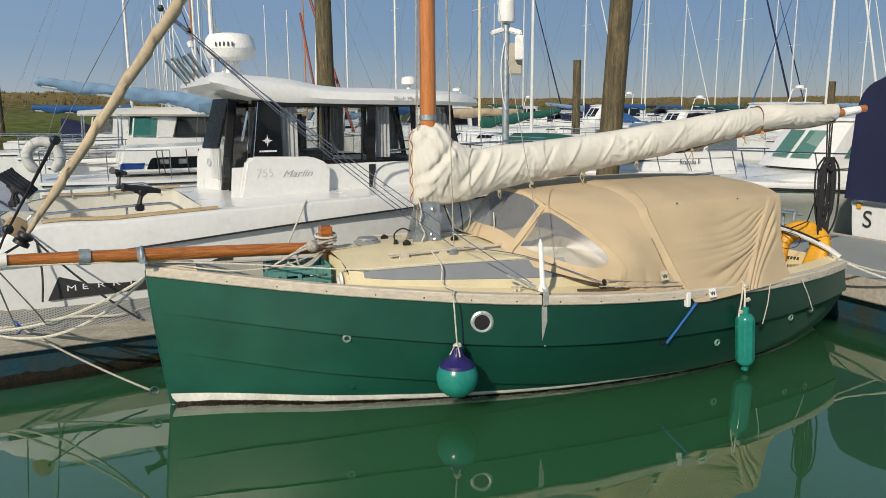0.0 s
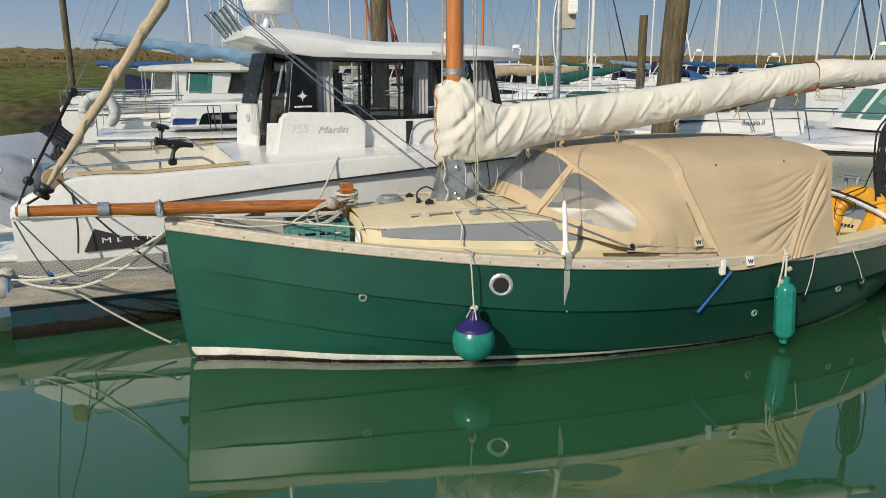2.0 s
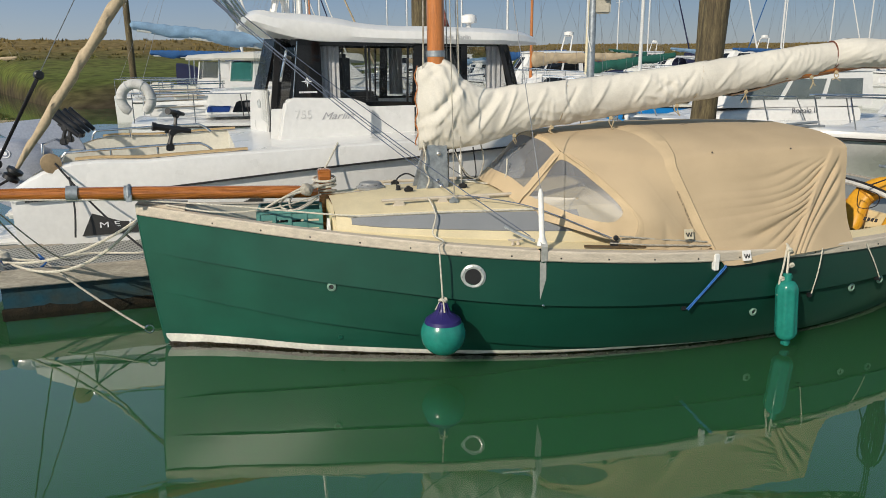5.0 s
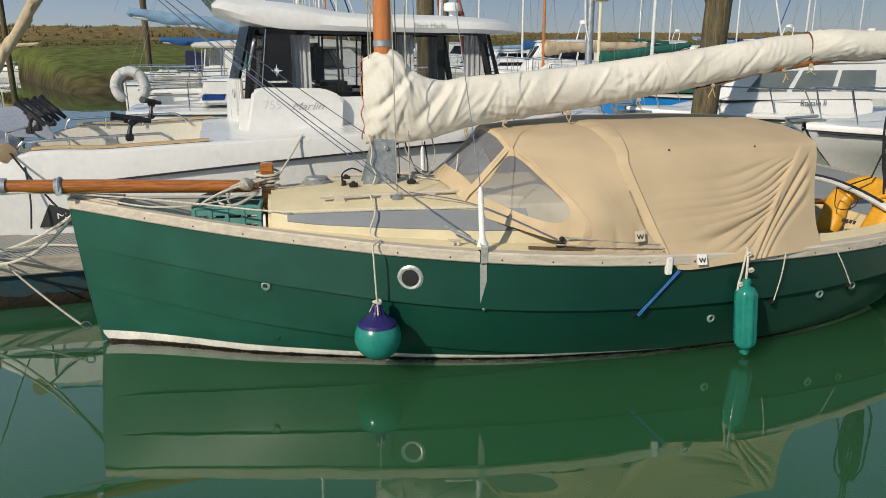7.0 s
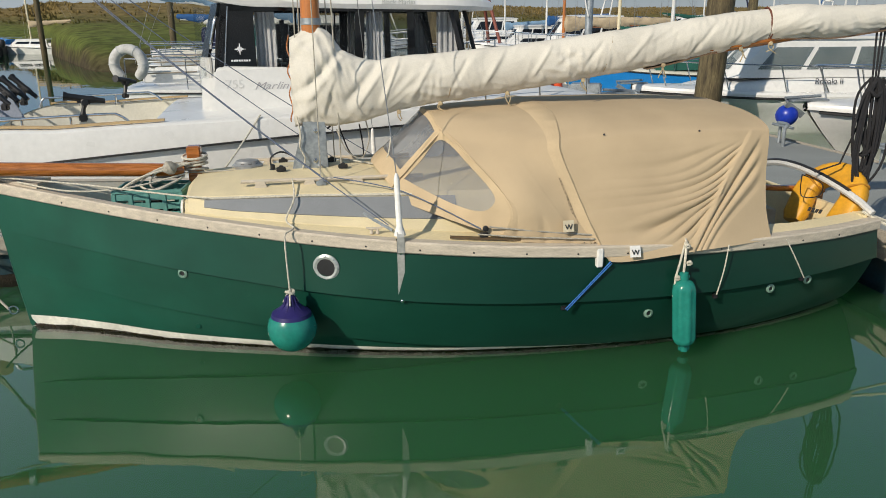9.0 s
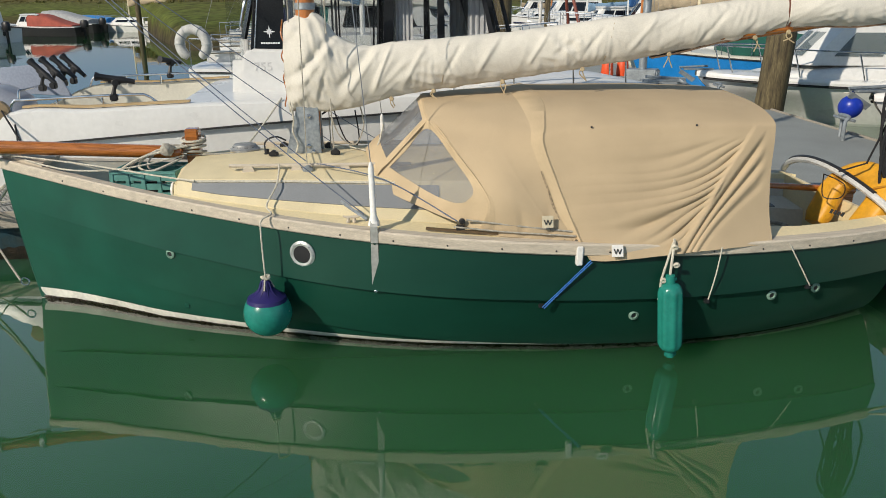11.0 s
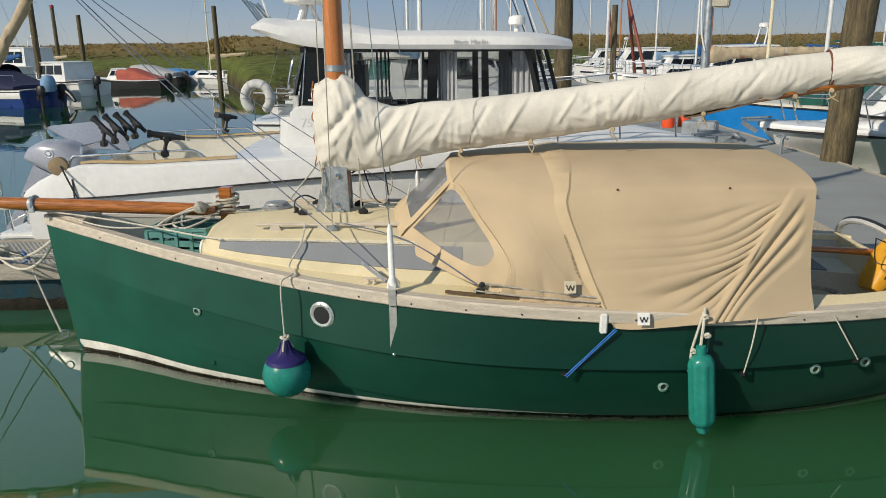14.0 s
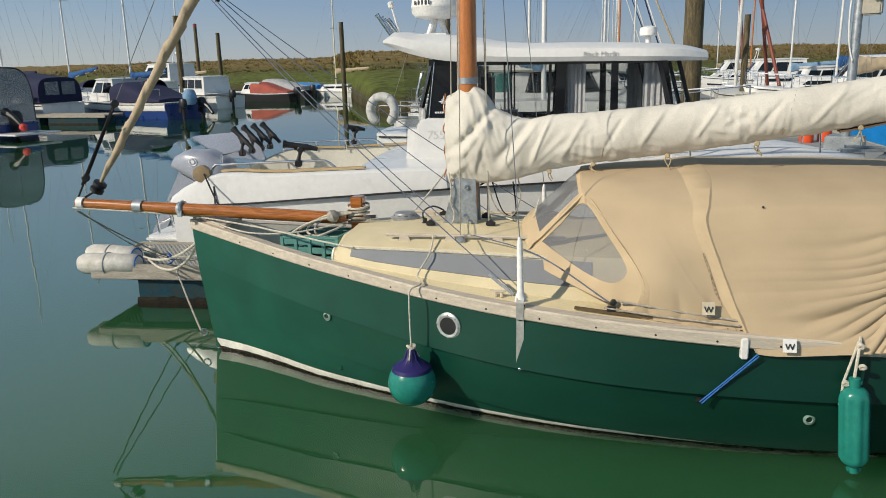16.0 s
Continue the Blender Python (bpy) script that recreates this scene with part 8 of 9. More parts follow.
def pilot_boat(m, label, pane):
    """A pilothouse boat: long crowned eyebrow roof, rounded side windows, curtained after door."""
    b = thing("pilothouse_boat", label, "motorboat", m, "moored boats")
    half, sheer = base_hull(b, 7.0, 2.6, 1.0, WHITEGEL)
    # house sides in pieces round the openings
    for y in (-0.90, 0.86):
        for poly in ([(1.75, 0.95), (5.6, 0.98), (5.3, 1.46), (1.85, 1.44)], [(2.42, 1.44), (2.78, 1.44), (2.90, 1.92), (2.50, 1.92)], [(4.55, 1.45), (5.25, 1.46), (4.72, 1.92), (4.30, 1.92)]):
            bm = bmesh.new()
            slab(bm, poly, 0.04, Matrix.Translation((0, y, 0)), bevel=0.012)
            part("house_side", bm, WHITEGEL, b)
        bm = bmesh.new()
        slab(bm, [(2.78, 1.45), (4.56, 1.46), (4.32, 1.91), (2.90, 1.91)], 0.012, Matrix.Translation((0, y + 0.012, 0)))
        part("side_window", bm, glass_mat("house_glass", (0.03, 0.035, 0.04), 0.45, 0.05), b, "large dark side window")
        bm = bmesh.new()
        pts = bend([(2.80, y, 1.50), (2.86, y, 1.46), (3.7, y, 1.455), (4.5, y, 1.47), (4.53, y, 1.52), (4.36, y, 1.86), (4.28, y, 1.905), (3.0, y, 1.905), (2.90, y, 1.87), (2.80, y, 1.50)], 4)
        tube(bm, pts, 0.020, 6)
        part("window_frame", bm, BLACK, b)
        bm = bmesh.new()
        slab(bm, [(1.88, 1.46), (2.40, 1.46), (2.47, 1.90), (1.95, 1.90)], 0.012, Matrix.Translation((0, y + 0.014, 0)))
        part("after_window", bm, pane, b, "window with a green curtain")
        for x0, x1 in ((1.86, 1.93), (2.41, 2.48)):
            bar("window_post", [(x0, y + 0.02, 1.44), (x1, y + 0.02, 1.92)], 0.022, WHITEMATT, b, "", 4)
    # crowned roof with an overhang aft and a rounded brow
    rows = []
    for i in range(25):
        t = i / 24
        x = 1.55 + 3.65 * t
        w = 1.08 * (math.sin(math.pi * (0.12 + 0.80 * t)) ** 0.30)
        lo, hi = 1.96 - 0.05 * t - 0.06 * smoothstep(0.85, 1, t), 2.06 + 0.10 * math.sin(math.pi * (0.06 + 0.90 * t))
        rows.append([Vector((x, -w * 0.96, lo)), Vector((x, -w, lo + 0.05)), Vector((x, -w * 0.82, hi - 0.03)), Vector((x, 0, hi + 0.02)), Vector((x, w * 0.82, hi - 0.03)), Vector((x, w, lo + 0.05)), Vector((x, w * 0.96, lo)), Vector((x, 0, lo))])
    bm = bmesh.new()
    vs = grid(bm, rows, close=True)
    bm.faces.new(vs[0])
    bm.faces.new(vs[-1])
    part("roof", bm, OFFWHITE, b, "crowned cream hard roof", sharp=40)
    block("cockpit_floor", (0.08, 1.75, -0.85, 0.85, 1.03, 1.06), GREYGEL, b)
    block("cockpit_locker", (0.5, 1.1, -0.45, 0.1, 1.06, 1.34), OFFWHITE, b, bevel=0.04)
    for y in (-1.05, 1.05):
        for z in (1.22, 1.40):
            bar("cockpit_rail", [(0.1, y, z), (1.75, y * 0.9, z + 0.02)], 0.014, STEEL, b)
        for x in (0.1, 0.9, 1.7):
            bar("stanchion", [(x, y, 1.0), (x, y, 1.42)], 0.012, STEEL, b)
        bar("roof_strut", [(1.62, y * 0.86, 1.0), (1.66, y * 0.9, 1.98)], 0.018, STEEL, b)
    pulpit(b, half, sheer, 3.9, 6.9, 0.5, 4, "bow_rail")
    return b


pilot_boat(at(-1.62, -14.6, 0, 2), "white pilothouse boat with a crowned cream roof and curtained window", TEALGLASS)
pilot_boat(at(-2.55, -18.4, 0, 0), "white pilothouse boat with a long cream roof beyond another", glass_mat("clear_house_glass", (0.16, 0.18, 0.18), 0.4, 0.05))
yacht(at(-3.6, -22.0, 0, 2), "white yacht with dark blue boom cover and spray hood", L=7.5, cover=MIDBLUE, mast_h=9.0, bz=(2.05, 2.2), hood=NAVY)
yacht(at(-1.0, -26.5, 0, 0), "white yacht with a grey mast", L=7.5, cover=TANCANVAS, mast_h=9.5, hood=NAVY)
motor(at(0.0, -31.0, 0, 0), "white cabin cruiser moored beyond the yachts", L=7.5, house=(0.25, 0.7, 1.0), stripe=BLUEHULL, radar=True)
yacht(at(-0.5, -35.5, 0, 0), "white yacht with tan cover and varnished spars", L=8.0, cover=TANCANVAS, mast_h=8.0, mast_m=MASTWOOD, jib=TANCANVAS, bz=(1.9, 2.0), fat=0.2)
yacht(at(0.5, -41.0, 0, 0), "white yacht at the far end of the row", L=8.0, cover=MIDBLUE, mast_h=10.0, hood=NAVY)

# boats on the far side of the main pontoon, bows towards it
def far(u, v, L, turn=180):
    return at(u + L, v, 0, turn)


def sports_boat(m, label, L, beam, bow_z, trunk, house, glass):
    """A white sports boat with a flared bow, a low trunk cabin and a raked windscreen."""
    b = thing("sports_boat", label, "motorboat", m, "moored boats")
    h = beam / 2
    half = curve([0, 0.3 * L, 0.55 * L, 0.75 * L, 0.88 * L, 0.96 * L, L], [h * 0.93, h, h * 0.97, h * 0.80, h * 0.52, h * 0.25, 0.03])
    sheer = curve([0, 0.5 * L, 0.8 * L, L], [bow_z * 0.80, bow_z * 0.86, bow_z * 0.94, bow_z])
    for s in (1, -1):
        bm = bmesh.new()
        rows = []
        for i in range(31):
            t = 1 - (1 - i / 30) ** 1.3
            x, bow = L * t, smoothstep(0.45, 1.0, t)
            hb, z = half(x), sheer(x)
            pts = []
            for q, f in ((1.0, 1.0), (0.86, 0.985), (0.62, 0.93 - 0.20 * bow), (0.36, 0.86 - 0.40 * bow), (0.12, 0.80 - 0.58 * bow), (-0.3, 0.55 - 0.50 * bow)):
                pts.append(Vector((x - 1.15 * bow ** 2 * (1 - max(q, -0.3)) ** 1.2 * 0.75, s * max(0.01, hb * f), z * q)))
            rows.append(pts)
        grid(bm, rows)
        part("topside", bm, WHITEGEL, b, "white flared topside", sharp=50)
    bm = bmesh.new()
    grid(bm, [[Vector((0, y * half(0) * f, sheer(0) * q)) for y in (-1, 0, 1)] for q, f in ((1, 1), (0.6, 0.93), (0.12, 0.8), (-0.3, 0.55))])
    part("transom", bm, WHITEGEL, b)
    bm = bmesh.new()
    rows = []
    for i in range(25):
        x = L * (1 - (1 - i / 24) ** 1.25)
        hb, z = max(0.012, half(x)), sheer(x)
        rows.append([Vector((x, -hb - 0.02, z - 0.05)), Vector((x, -hb - 0.025, z - 0.01)), Vector((x, -hb, z + 0.03)), Vector((x, -hb * 0.7, z + 0.05)), Vector((x, 0, z + 0.065)), Vector((x, hb * 0.7, z + 0.05)), Vector((x, hb, z + 0.03)), Vector((x, hb + 0.025, z - 0.01)), Vector((x, hb + 0.02, z - 0.05))])
    grid(bm, rows)
    part("deck", bm, WHITEGEL, b)
    bm = bmesh.new()
    band(bm, lambda x: half(x) + 0.012, lambda x: sheer(x) - 0.095, 0.05, L * 0.985, 0.04, 0.014, n=30)
    part("rubbing_strip", bm, RUBBER, b, "black rubbing strip")
    # rounded trunk cabin running up to the windscreen
    x0, x1, th = trunk
    bm = bmesh.new()
    rows = []
    for i in range(17):
        t = i / 16
        x = x0 + (x1 - x0) * t
        w, hh = min(0.72 * h, half(x) - 0.12) * (1 - 0.25 * t ** 3), th * (1 - t ** 2.6) ** 0.9
        z = sheer(x) + 0.02
        rows.append([Vector((x, w * math.copysign(abs(math.cos(a)) ** 0.45, math.cos(a)), z + hh * math.sin(a) ** 0.5 if 0 < k < 14 else z)) for k, a in enumerate([math.pi * k / 14 for k in range(15)])])
    grid(bm, rows)
    part("trunk_cabin", bm, WHITEGEL, b, sharp=50)
    hx0, hx1, hh = house
    z = bow_z * 0.86 + th
    cabin(b, hx0, hx1, h * 0.66, h * 0.54, z, hh, WHITEGEL, glass, slope=0.95, aft=0.05, nwin=3, wz=(0.16, 0.78), roof_over=0.06, name="wheelhouse")
    # bow rail on raked stanchions, bow roller
    for s in (1, -1):
        pts = [Vector((L * (0.52 + 0.47 * k / 9), s * max(0.05, half(L * (0.52 + 0.47 * k / 9)) - 0.08), sheer(L * (0.52 + 0.47 * k / 9)) + 0.50)) for k in range(10)]
        bar("bow_rail", [pts[0] + Vector((-0.25, 0, -0.45))] + pts, 0.013, STEEL, b, "", 6)
        for k in (2, 5, 8):
            bar("stanchion", [pts[k] + Vector((-0.16, 0.0, -0.50)), pts[k]], 0.012, STEEL, b, "", 6)
    bm = bmesh.new()
    box(bm, L - 0.3, L + 0.22, -0.06, 0.06, bow_z + 0.05, bow_z + 0.08, bevel=0.008)
    tube(bm, [(L - 0.2, 0, bow_z + 0.12), (L + 0.30, 0, bow_z + 0.10), (L + 0.24, 0, bow_z - 0.02)], 0.02, 6)
    slab(bm, [(L + 0.0, bow_z - 0.10), (L + 0.26, bow_z + 0.06), (L + 0.31, bow_z + 0.0), (L + 0.06, bow_z - 0.16)], 0.02)
    part("anchor", bm, GALV, b, "galvanised anchor on the bow roller")
    return b


rb = sports_boat(at(7.92 + 6.2 * math.cos(radians(4)), -7.45 - 6.2 * math.sin(radians(4)), 0, 176), "white sports fishing boat with raked windscreen and bow rail", 6.2, 2.4, 0.80, (1.6, 5.2, 0.34), (1.3, 4.55, 0.62), glass_mat("pale_grey_glass", (0.13, 0.17, 0.18), 0.45, 0.05))
letters("lettering", "Robalo II", 0.15, mat("letter_grey", (0.10, 0.10, 0.11), 0.6), rb, pose(3.12, 0.868, 0.84, 90, 0, 180) @ pose(0, 0, 0, -3, 0, 0))
sports_boat(at(8.37 + 6.4, -3.75, 0, 180), "white motor boat with green-tinted windscreen and flared bow", 6.4, 2.5, 0.92, (1.6, 5.5, 0.34), (1.3, 4.6, 0.70), glass_mat("pale_green_glass", (0.08, 0.24, 0.20), 0.55, 0.05))
nv = thing("motor_cruiser", "white motor cruiser under a tall navy blue canvas canopy", "motorboat", at(8.4, 0.05, 0, 0), "moored boats")
half, sheer = base_hull(nv, 7.0, 2.9, 1.0, WHITEGEL)
bm = bmesh.new()
rows = []
for i in range(15):
    t = i / 14
    x = -0.02 + 4.6 * t
    hh = lerp([0, 0.05, 0.15, 0.9, 1], [1.50, 1.62, 1.68, 1.60, 1.0], t)
    rows.append([Vector((x, 1.24 * math.copysign(abs(math.cos(a)) ** 0.3, math.cos(a)), 0.92 + hh * math.sin(a) ** 0.3 + 0.012 * noise.noise(Vector((x * 4, a * 4, 1))))) for a in [math.pi * k / 24 for k in range(25)]])
sheet(bm, rows, 0.012)
part("canopy", bm, NAVY, nv, "tall navy canvas canopy")
bm = bmesh.new()
sheet(bm, [rows[0], [Vector((p.x - 0.06, p.y, 0.92)) for p in rows[0]]], 0.012)
part("canopy_end", bm, NAVY, nv)
letters("hull_letter", "S", 0.30, LOGOBLACK, nv, pose(-0.014, 1.02, 0.52, 90, 0, -90), label="dark painted letter")
block("yellow_label", (-0.02, -0.006, 1.05, 1.11, 0.80, 0.86), YELLOW, nv, "small yellow sticker", bevel=0.002)
rope("mooring_line", sag(P(8.12, -3.76, 0.98), P(8.05, -3.81, 0.96), 0.01), 0.010, ROPE, "rope holding a blue fender to the bow", 0)
for u, v in ((7.95, -3.55), (7.95, -1.7), (7.9, -7.2), (6.55, -3.3)):
    bl = thing("mooring_hoop", "galvanised tubular mooring hoop on the pontoon edge", "bollard", at(u, v, 0.45), "mooring hoops")
    bar("hoop", bend([(-0.06, -0.14, 0), (-0.06, -0.14, 0.22), (0, -0.1, 0.27), (0, 0.1, 0.27), (0.06, 0.14, 0.22), (0.06, 0.14, 0)], 4), 0.022, GALV, bl)
    bar("cross_bar", [(0, -0.22, 0.24), (0, 0.22, 0.24)], 0.018, GALV, bl)
solid("blue_ball_fender", lambda bm: lathe(bm, [(0.001, -0.14)] + [(0.14 * math.cos(a), 0.14 * math.sin(a)) for a in [math.pi * (k / 12 - 0.5) for k in range(1, 12)]] + [(0.025, 0.15), (0.025, 0.19), (0.001, 0.19)], 24), mat("bright_blue_vinyl", (0.01, 0.04, 0.42), 0.35), "round blue fender hanging from a white bow", "fender", at(8.16, -3.81, 0.79))

motor(far(8.2, -12.9, 6.0, 170), "bright blue open boat under a dark teal canvas cover", L=6.0, beam=2.3, free=0.85, hull=BRIGHTBLUE, deck=OFFWHITE, house=(0.30, 0.72, 0), canopy=(GREENCANVAS, 0.1, 0.62, 0.62, 0.5), stripe=None)
for dx in (0.0, 0.32):
    solid("cone_fender", lambda bm: lathe(bm, [(0.13, 0), (0.14, 0.06), (0.12, 0.30), (0.06, 0.44), (0.001, 0.47)], 14), ORANGE, "orange plastic buoy on the pontoon edge", "buoy", at(7.12 + dx * 1.25, -11.4 - dx * 0.7, 0.45), "buoys on the pontoon")
yacht(far(8.9, -15.4, 7.0), "white yacht with a bare boom beyond the pontoon", L=7.0, free=0.8, mast_h=9.0, boom=False)
yacht(far(9.3, -18.2, 6.8), "yacht with dark green sail cover and cream mast", L=6.8, cover=GREENCANVAS, mast_h=8.0, mast_m=CREAMSPAR, mx=4.5, bz=(1.55, 1.98), boom_len=3.3, fat=0.14)
yacht(far(8.9, -21.0, 7.4), "yacht with varnished orange mast and tan covers", L=7.4, cover=TANCANVAS, mast_h=8.5, mast_m=MASTWOOD, mx=5.6, bz=(1.9, 1.95), boom_len=4.2, fat=0.16, hull=OFFWHITE)
motor(far(8.6, -25.0, 7.5), "white cruiser with a navy bimini frame", L=7.5, house=(0.25, 0.65, 1.1), canopy=(NAVY, 0.02, 0.25, 1.2), radar=True)
yacht(far(8.9, -29.0, 8.0), "white yacht with grey mast beyond the pontoon", L=8.0, cover=MIDBLUE, mast_h=10.5, hood=NAVY)
motor(far(8.9, -33.5, 7.5), "white motor cruiser beyond the pontoon", L=7.5, free=0.85, house=(0.30, 0.60, 0.85), stripe=BLUEHULL, slope=0.5)

# second row, farther off
rnd = random.Random(21)
covers = [MIDBLUE, NAVY, BLUECANVAS, TANCANVAS, GREENCANVAS, MIDBLUE]
names = ["white yacht with a blue cover in the farther row", "white yacht with navy covers in the farther row", "white yacht with a faded blue cover in the farther row", "white yacht with a tan cover in the farther row", "white yacht with a green cover in the farther row", "white yacht with blue spray hood in the farther row"]
for k in range(13):
    u, v = 24.0 + rnd.uniform(-0.8, 0.8) + (9 if k % 2 else 0), -11.0 - 3.3 * k
    turn, size = 180 if k % 2 else 0, rnd.uniform(7.5, 9.5)
    if k % 4 == 3:
        motor(at(u, v, 0, turn), "white motor cruiser with a radar arch in the farther row", L=8.0, beam=2.9, free=1.2, house=(0.25, 0.68, 1.0), stripe=NAVY if k % 3 else None, radar=True)
    elif k % 4 == 1:
        motor(at(u, v, 0, turn), "white cruiser with a navy cockpit canopy in the farther row", L=size, beam=2.9, free=1.15, house=(0.42, 0.72, 0.7), canopy=(NAVY, 0.05, 0.44, rnd.uniform(1.1, 1.5), 0.8), stripe=BLUEHULL if k % 3 else None, radar=k % 8 == 5)
    else:
        bz = rnd.uniform(1.75, 2.15)
        yacht(at(u, v, 0, turn), names[k % 6], L=size, beam=2.8, free=rnd.uniform(0.9, 1.15), cover=covers[k % 6], mast_h=rnd.uniform(9.0, 12.0), bz=(bz, bz + rnd.uniform(0.05, 0.35)), hood=NAVY if k % 3 else MIDBLUE, jib=[None, NAVY, WHITEMATT][k % 3], fat=rnd.uniform(0.08, 0.13))
rnd = random.Random(44)
for k in range(12):
    u, v = 46.0 + rnd.uniform(-1, 1) + (9 if k % 2 else 0), -6.0 - 4.6 * k
    yacht(at(u, v, 0, 180 if k % 2 else 0), names[(k + 3) % 6], L=rnd.uniform(8, 10), beam=2.9, free=1.1, cover=covers[(k + 2) % 6], mast_h=rnd.uniform(10, 13), bz=(2.1, 2.25), hood=NAVY if k % 3 else None, jib=[NAVY, None, WHITEMATT, MIDBLUE][k % 4])
for k in range(8):
    u, v = -0.8 + rnd.uniform(-0.6, 0.6), -46.0 - 4.2 * k
    yacht(at(u, v, 0, 0), names[(k + 1) % 6], L=rnd.uniform(7.5, 9), beam=2.7, free=1.05, cover=covers[(k + 4) % 6], mast_h=rnd.uniform(9.5, 12), bz=(2.1, 2.25), hood=NAVY if k % 2 else MIDBLUE, jib=[None, WHITEMATT, NAVY][k % 3])
for k in range(6):
    u, v = 9.0 + rnd.uniform(-0.2, 0.4), -38.0 - 4.4 * k
    if k not in (1, 4):
        yacht(far(u, v, 7.5), "white yacht with a loose sail cover along the pontoon's far end", L=7.5, beam=2.5, free=rnd.uniform(0.8, 1.0), cover=TANCANVAS if k % 2 else BLUECANVAS, mast_h=rnd.uniform(8.0, 10.5), mast_m=MASTWOOD if k == 2 else ALU, bz=(1.7, 1.95), hood=NAVY if k % 3 else None)
        continue
    motor(far(u, v, 7.5), "white motor cruiser along the far end of the pontoon", L=7.5, beam=2.7, free=1.1, house=(0.25, 0.68, 1.0), stripe=NAVY if k % 2 else None, radar=k % 2 == 0)
rust = mat("rust_brown_spar", (0.22, 0.055, 0.035), 0.6)
kt = thing("old_gaffer", "old work boat with crossed rust-brown and white spars", "sailboat", at(9.4, -27.2, 0, 90), "moored boats")
half, sheer = base_hull(kt, 8.0, 2.6, 0.9, OFFWHITE, OFFWHITE)
for a, b, m_, r_ in (((2.0, -1.0, 1.0), (4.6, 0.6, 8.5), rust, 0.075), ((4.4, -1.0, 1.0), (1.4, 0.6, 8.5), rust, 0.075), ((3.0, 0.6, 1.0), (0.6, 0.9, 7.5), WHITEMATT, 0.07), ((3.2, 0.2, 1.0), (7.0, 0.2, 7.0), rust, 0.06)):
    bar("spar", [a, b], r_, m_, kt, "", 8)
walkway("far_pontoon", 32.0, 34.0, -62, 6, 0.45, "grey pontoon of the farther row of boats")

# the boats across the basin
def across(bow, stern):
    bx, by = bow
    sx, sy = stern
    return pose(sx, sy, 0, 0, 0, math.degrees(math.atan2(by - sy, bx - sx)))


BLACKHULL = mat("black_hull", (0.02, 0.02, 0.022), 0.4)
bc = motor(across((-37.0, 23.0), (-29.2, 23.2)), "blue and white cabin cruiser with a sloping navy cover", L=10.0, beam=2.8, free=0.85, hull=BLUEHULL, deck=WHITEGEL, house=(0.44, 0.74, 1.0), canopy=(NAVY, 0.04, 0.46, 1.02, 0.15), slope=0.9, nwin=2)
half, sheer = hull_forms(10.0, 2.8, 0.85)
bm = bmesh.new()
band(bm, lambda x: half(x) + 0.004, lambda x: sheer(x) - 0.36, 0.02, 9.6, 0.30, 0.012, n=24)
part("white_topside", bm, WHITEGEL, bc, "white upper topside above the blue hull")
for k in range(9):
    block("name_mark", (5.2 + 0.16 * k, 5.30 + 0.16 * k, -half(5.6) * 0.80, -half(5.6) * 0.80 + 0.03, 1.03, 1.11), LOGOGREY, bc, bevel=0.004)
for y, size in ((-0.55, 1.1), (0.5, 1.0)):
    outboard(bc, -0.28, 0.52, BLACK, size, y)
bar("engine_leg", [(-0.5, -0.55, 0.75), (-1.0, -0.55, 0.50), (-1.35, -0.5, 0.22)], [0.17, 0.11, 0.07], BLACK, bc, "black tilted outboard leg", 10)
bm = bmesh.new()
lathe(bm, [(0.02, 0), (0.25, 0.03), (0.33, 0.25), (0.31, 0.55), (0.20, 0.72), (0.02, 0.76)], 16, pose(-0.30, -0.05, 0.62))
for v_ in bm.verts:
    v_.co += Vector((1, 1, 0.4)) * 0.05 * noise.noise(v_.co * 5)
part("engine_cover", bm, mat("pale_blue_cover", (0.20, 0.36, 0.55), 0.8), bc, "loose pale blue cover over an outboard engine")
for x in (1.4, 3.0):
    part_tube("side_fender", [(x, -half(x) - 0.12, 0.55), (x, -half(x) - 0.12, 0.50), (x, -half(x) - 0.12, 0.12), (x, -half(x) - 0.12, 0.06)], [0.04, 0.11, 0.11, 0.04], NAVY, bc, "navy fender hanging on the side", 12)
CLEARCLOTH = glass_mat("clear_canopy_sheet", (0.30, 0.33, 0.36), 0.45, 0.12)
lc = motor(across((-32.9, 11.8), (-25.3, 13.6)), "dark hulled boat with a clear canopy on a black frame", L=7.4, beam=2.5, free=0.62, hull=BLUEHULL, house=(0.5, 0.8, 0.4), canopy=(CLEARCLOTH, 0.02, 0.5, 2.0, 0.92), engine=BLACK)
for x, hh in ((0.16, 1.86), (1.35, 1.92), (2.5, 1.98), (3.65, 1.86)):
    bar("canopy_frame", [(x, 1.07 * math.copysign(abs(math.cos(a)) ** 0.5, math.cos(a)), 0.57 + hh * math.sin(a) ** 0.5) for a in [math.pi * k / 16 for k in range(17)]], 0.026, BLACK, lc, "black canopy frame", 6)
for y in (-0.75, 0.75):
    bar("canopy_frame", [(0.16, y, 2.22), (1.35, y, 2.28), (2.5, y, 2.34), (3.65, y, 2.22)], 0.024, BLACK, lc, "", 6)
hl, sl = hull_forms(7.4, 2.5, 0.62)
bm = bmesh.new()
band(bm, lambda x: hl(x) + 0.004, lambda x: sl(x) - 0.20, 0.02, 7.0, 0.16, 0.012, n=24)
part("white_topside", bm, WHITEGEL, lc, "white upper topside above the blue hull")
solid_cover = bmesh.new()
lathe(solid_cover, [(0.03, -0.16), (0.11, -0.10), (0.14, 0.02), (0.08, 0.14), (0.01, 0.18)], 9, pose(-0.95, 0.3, 0.42, 25, 60, 0))
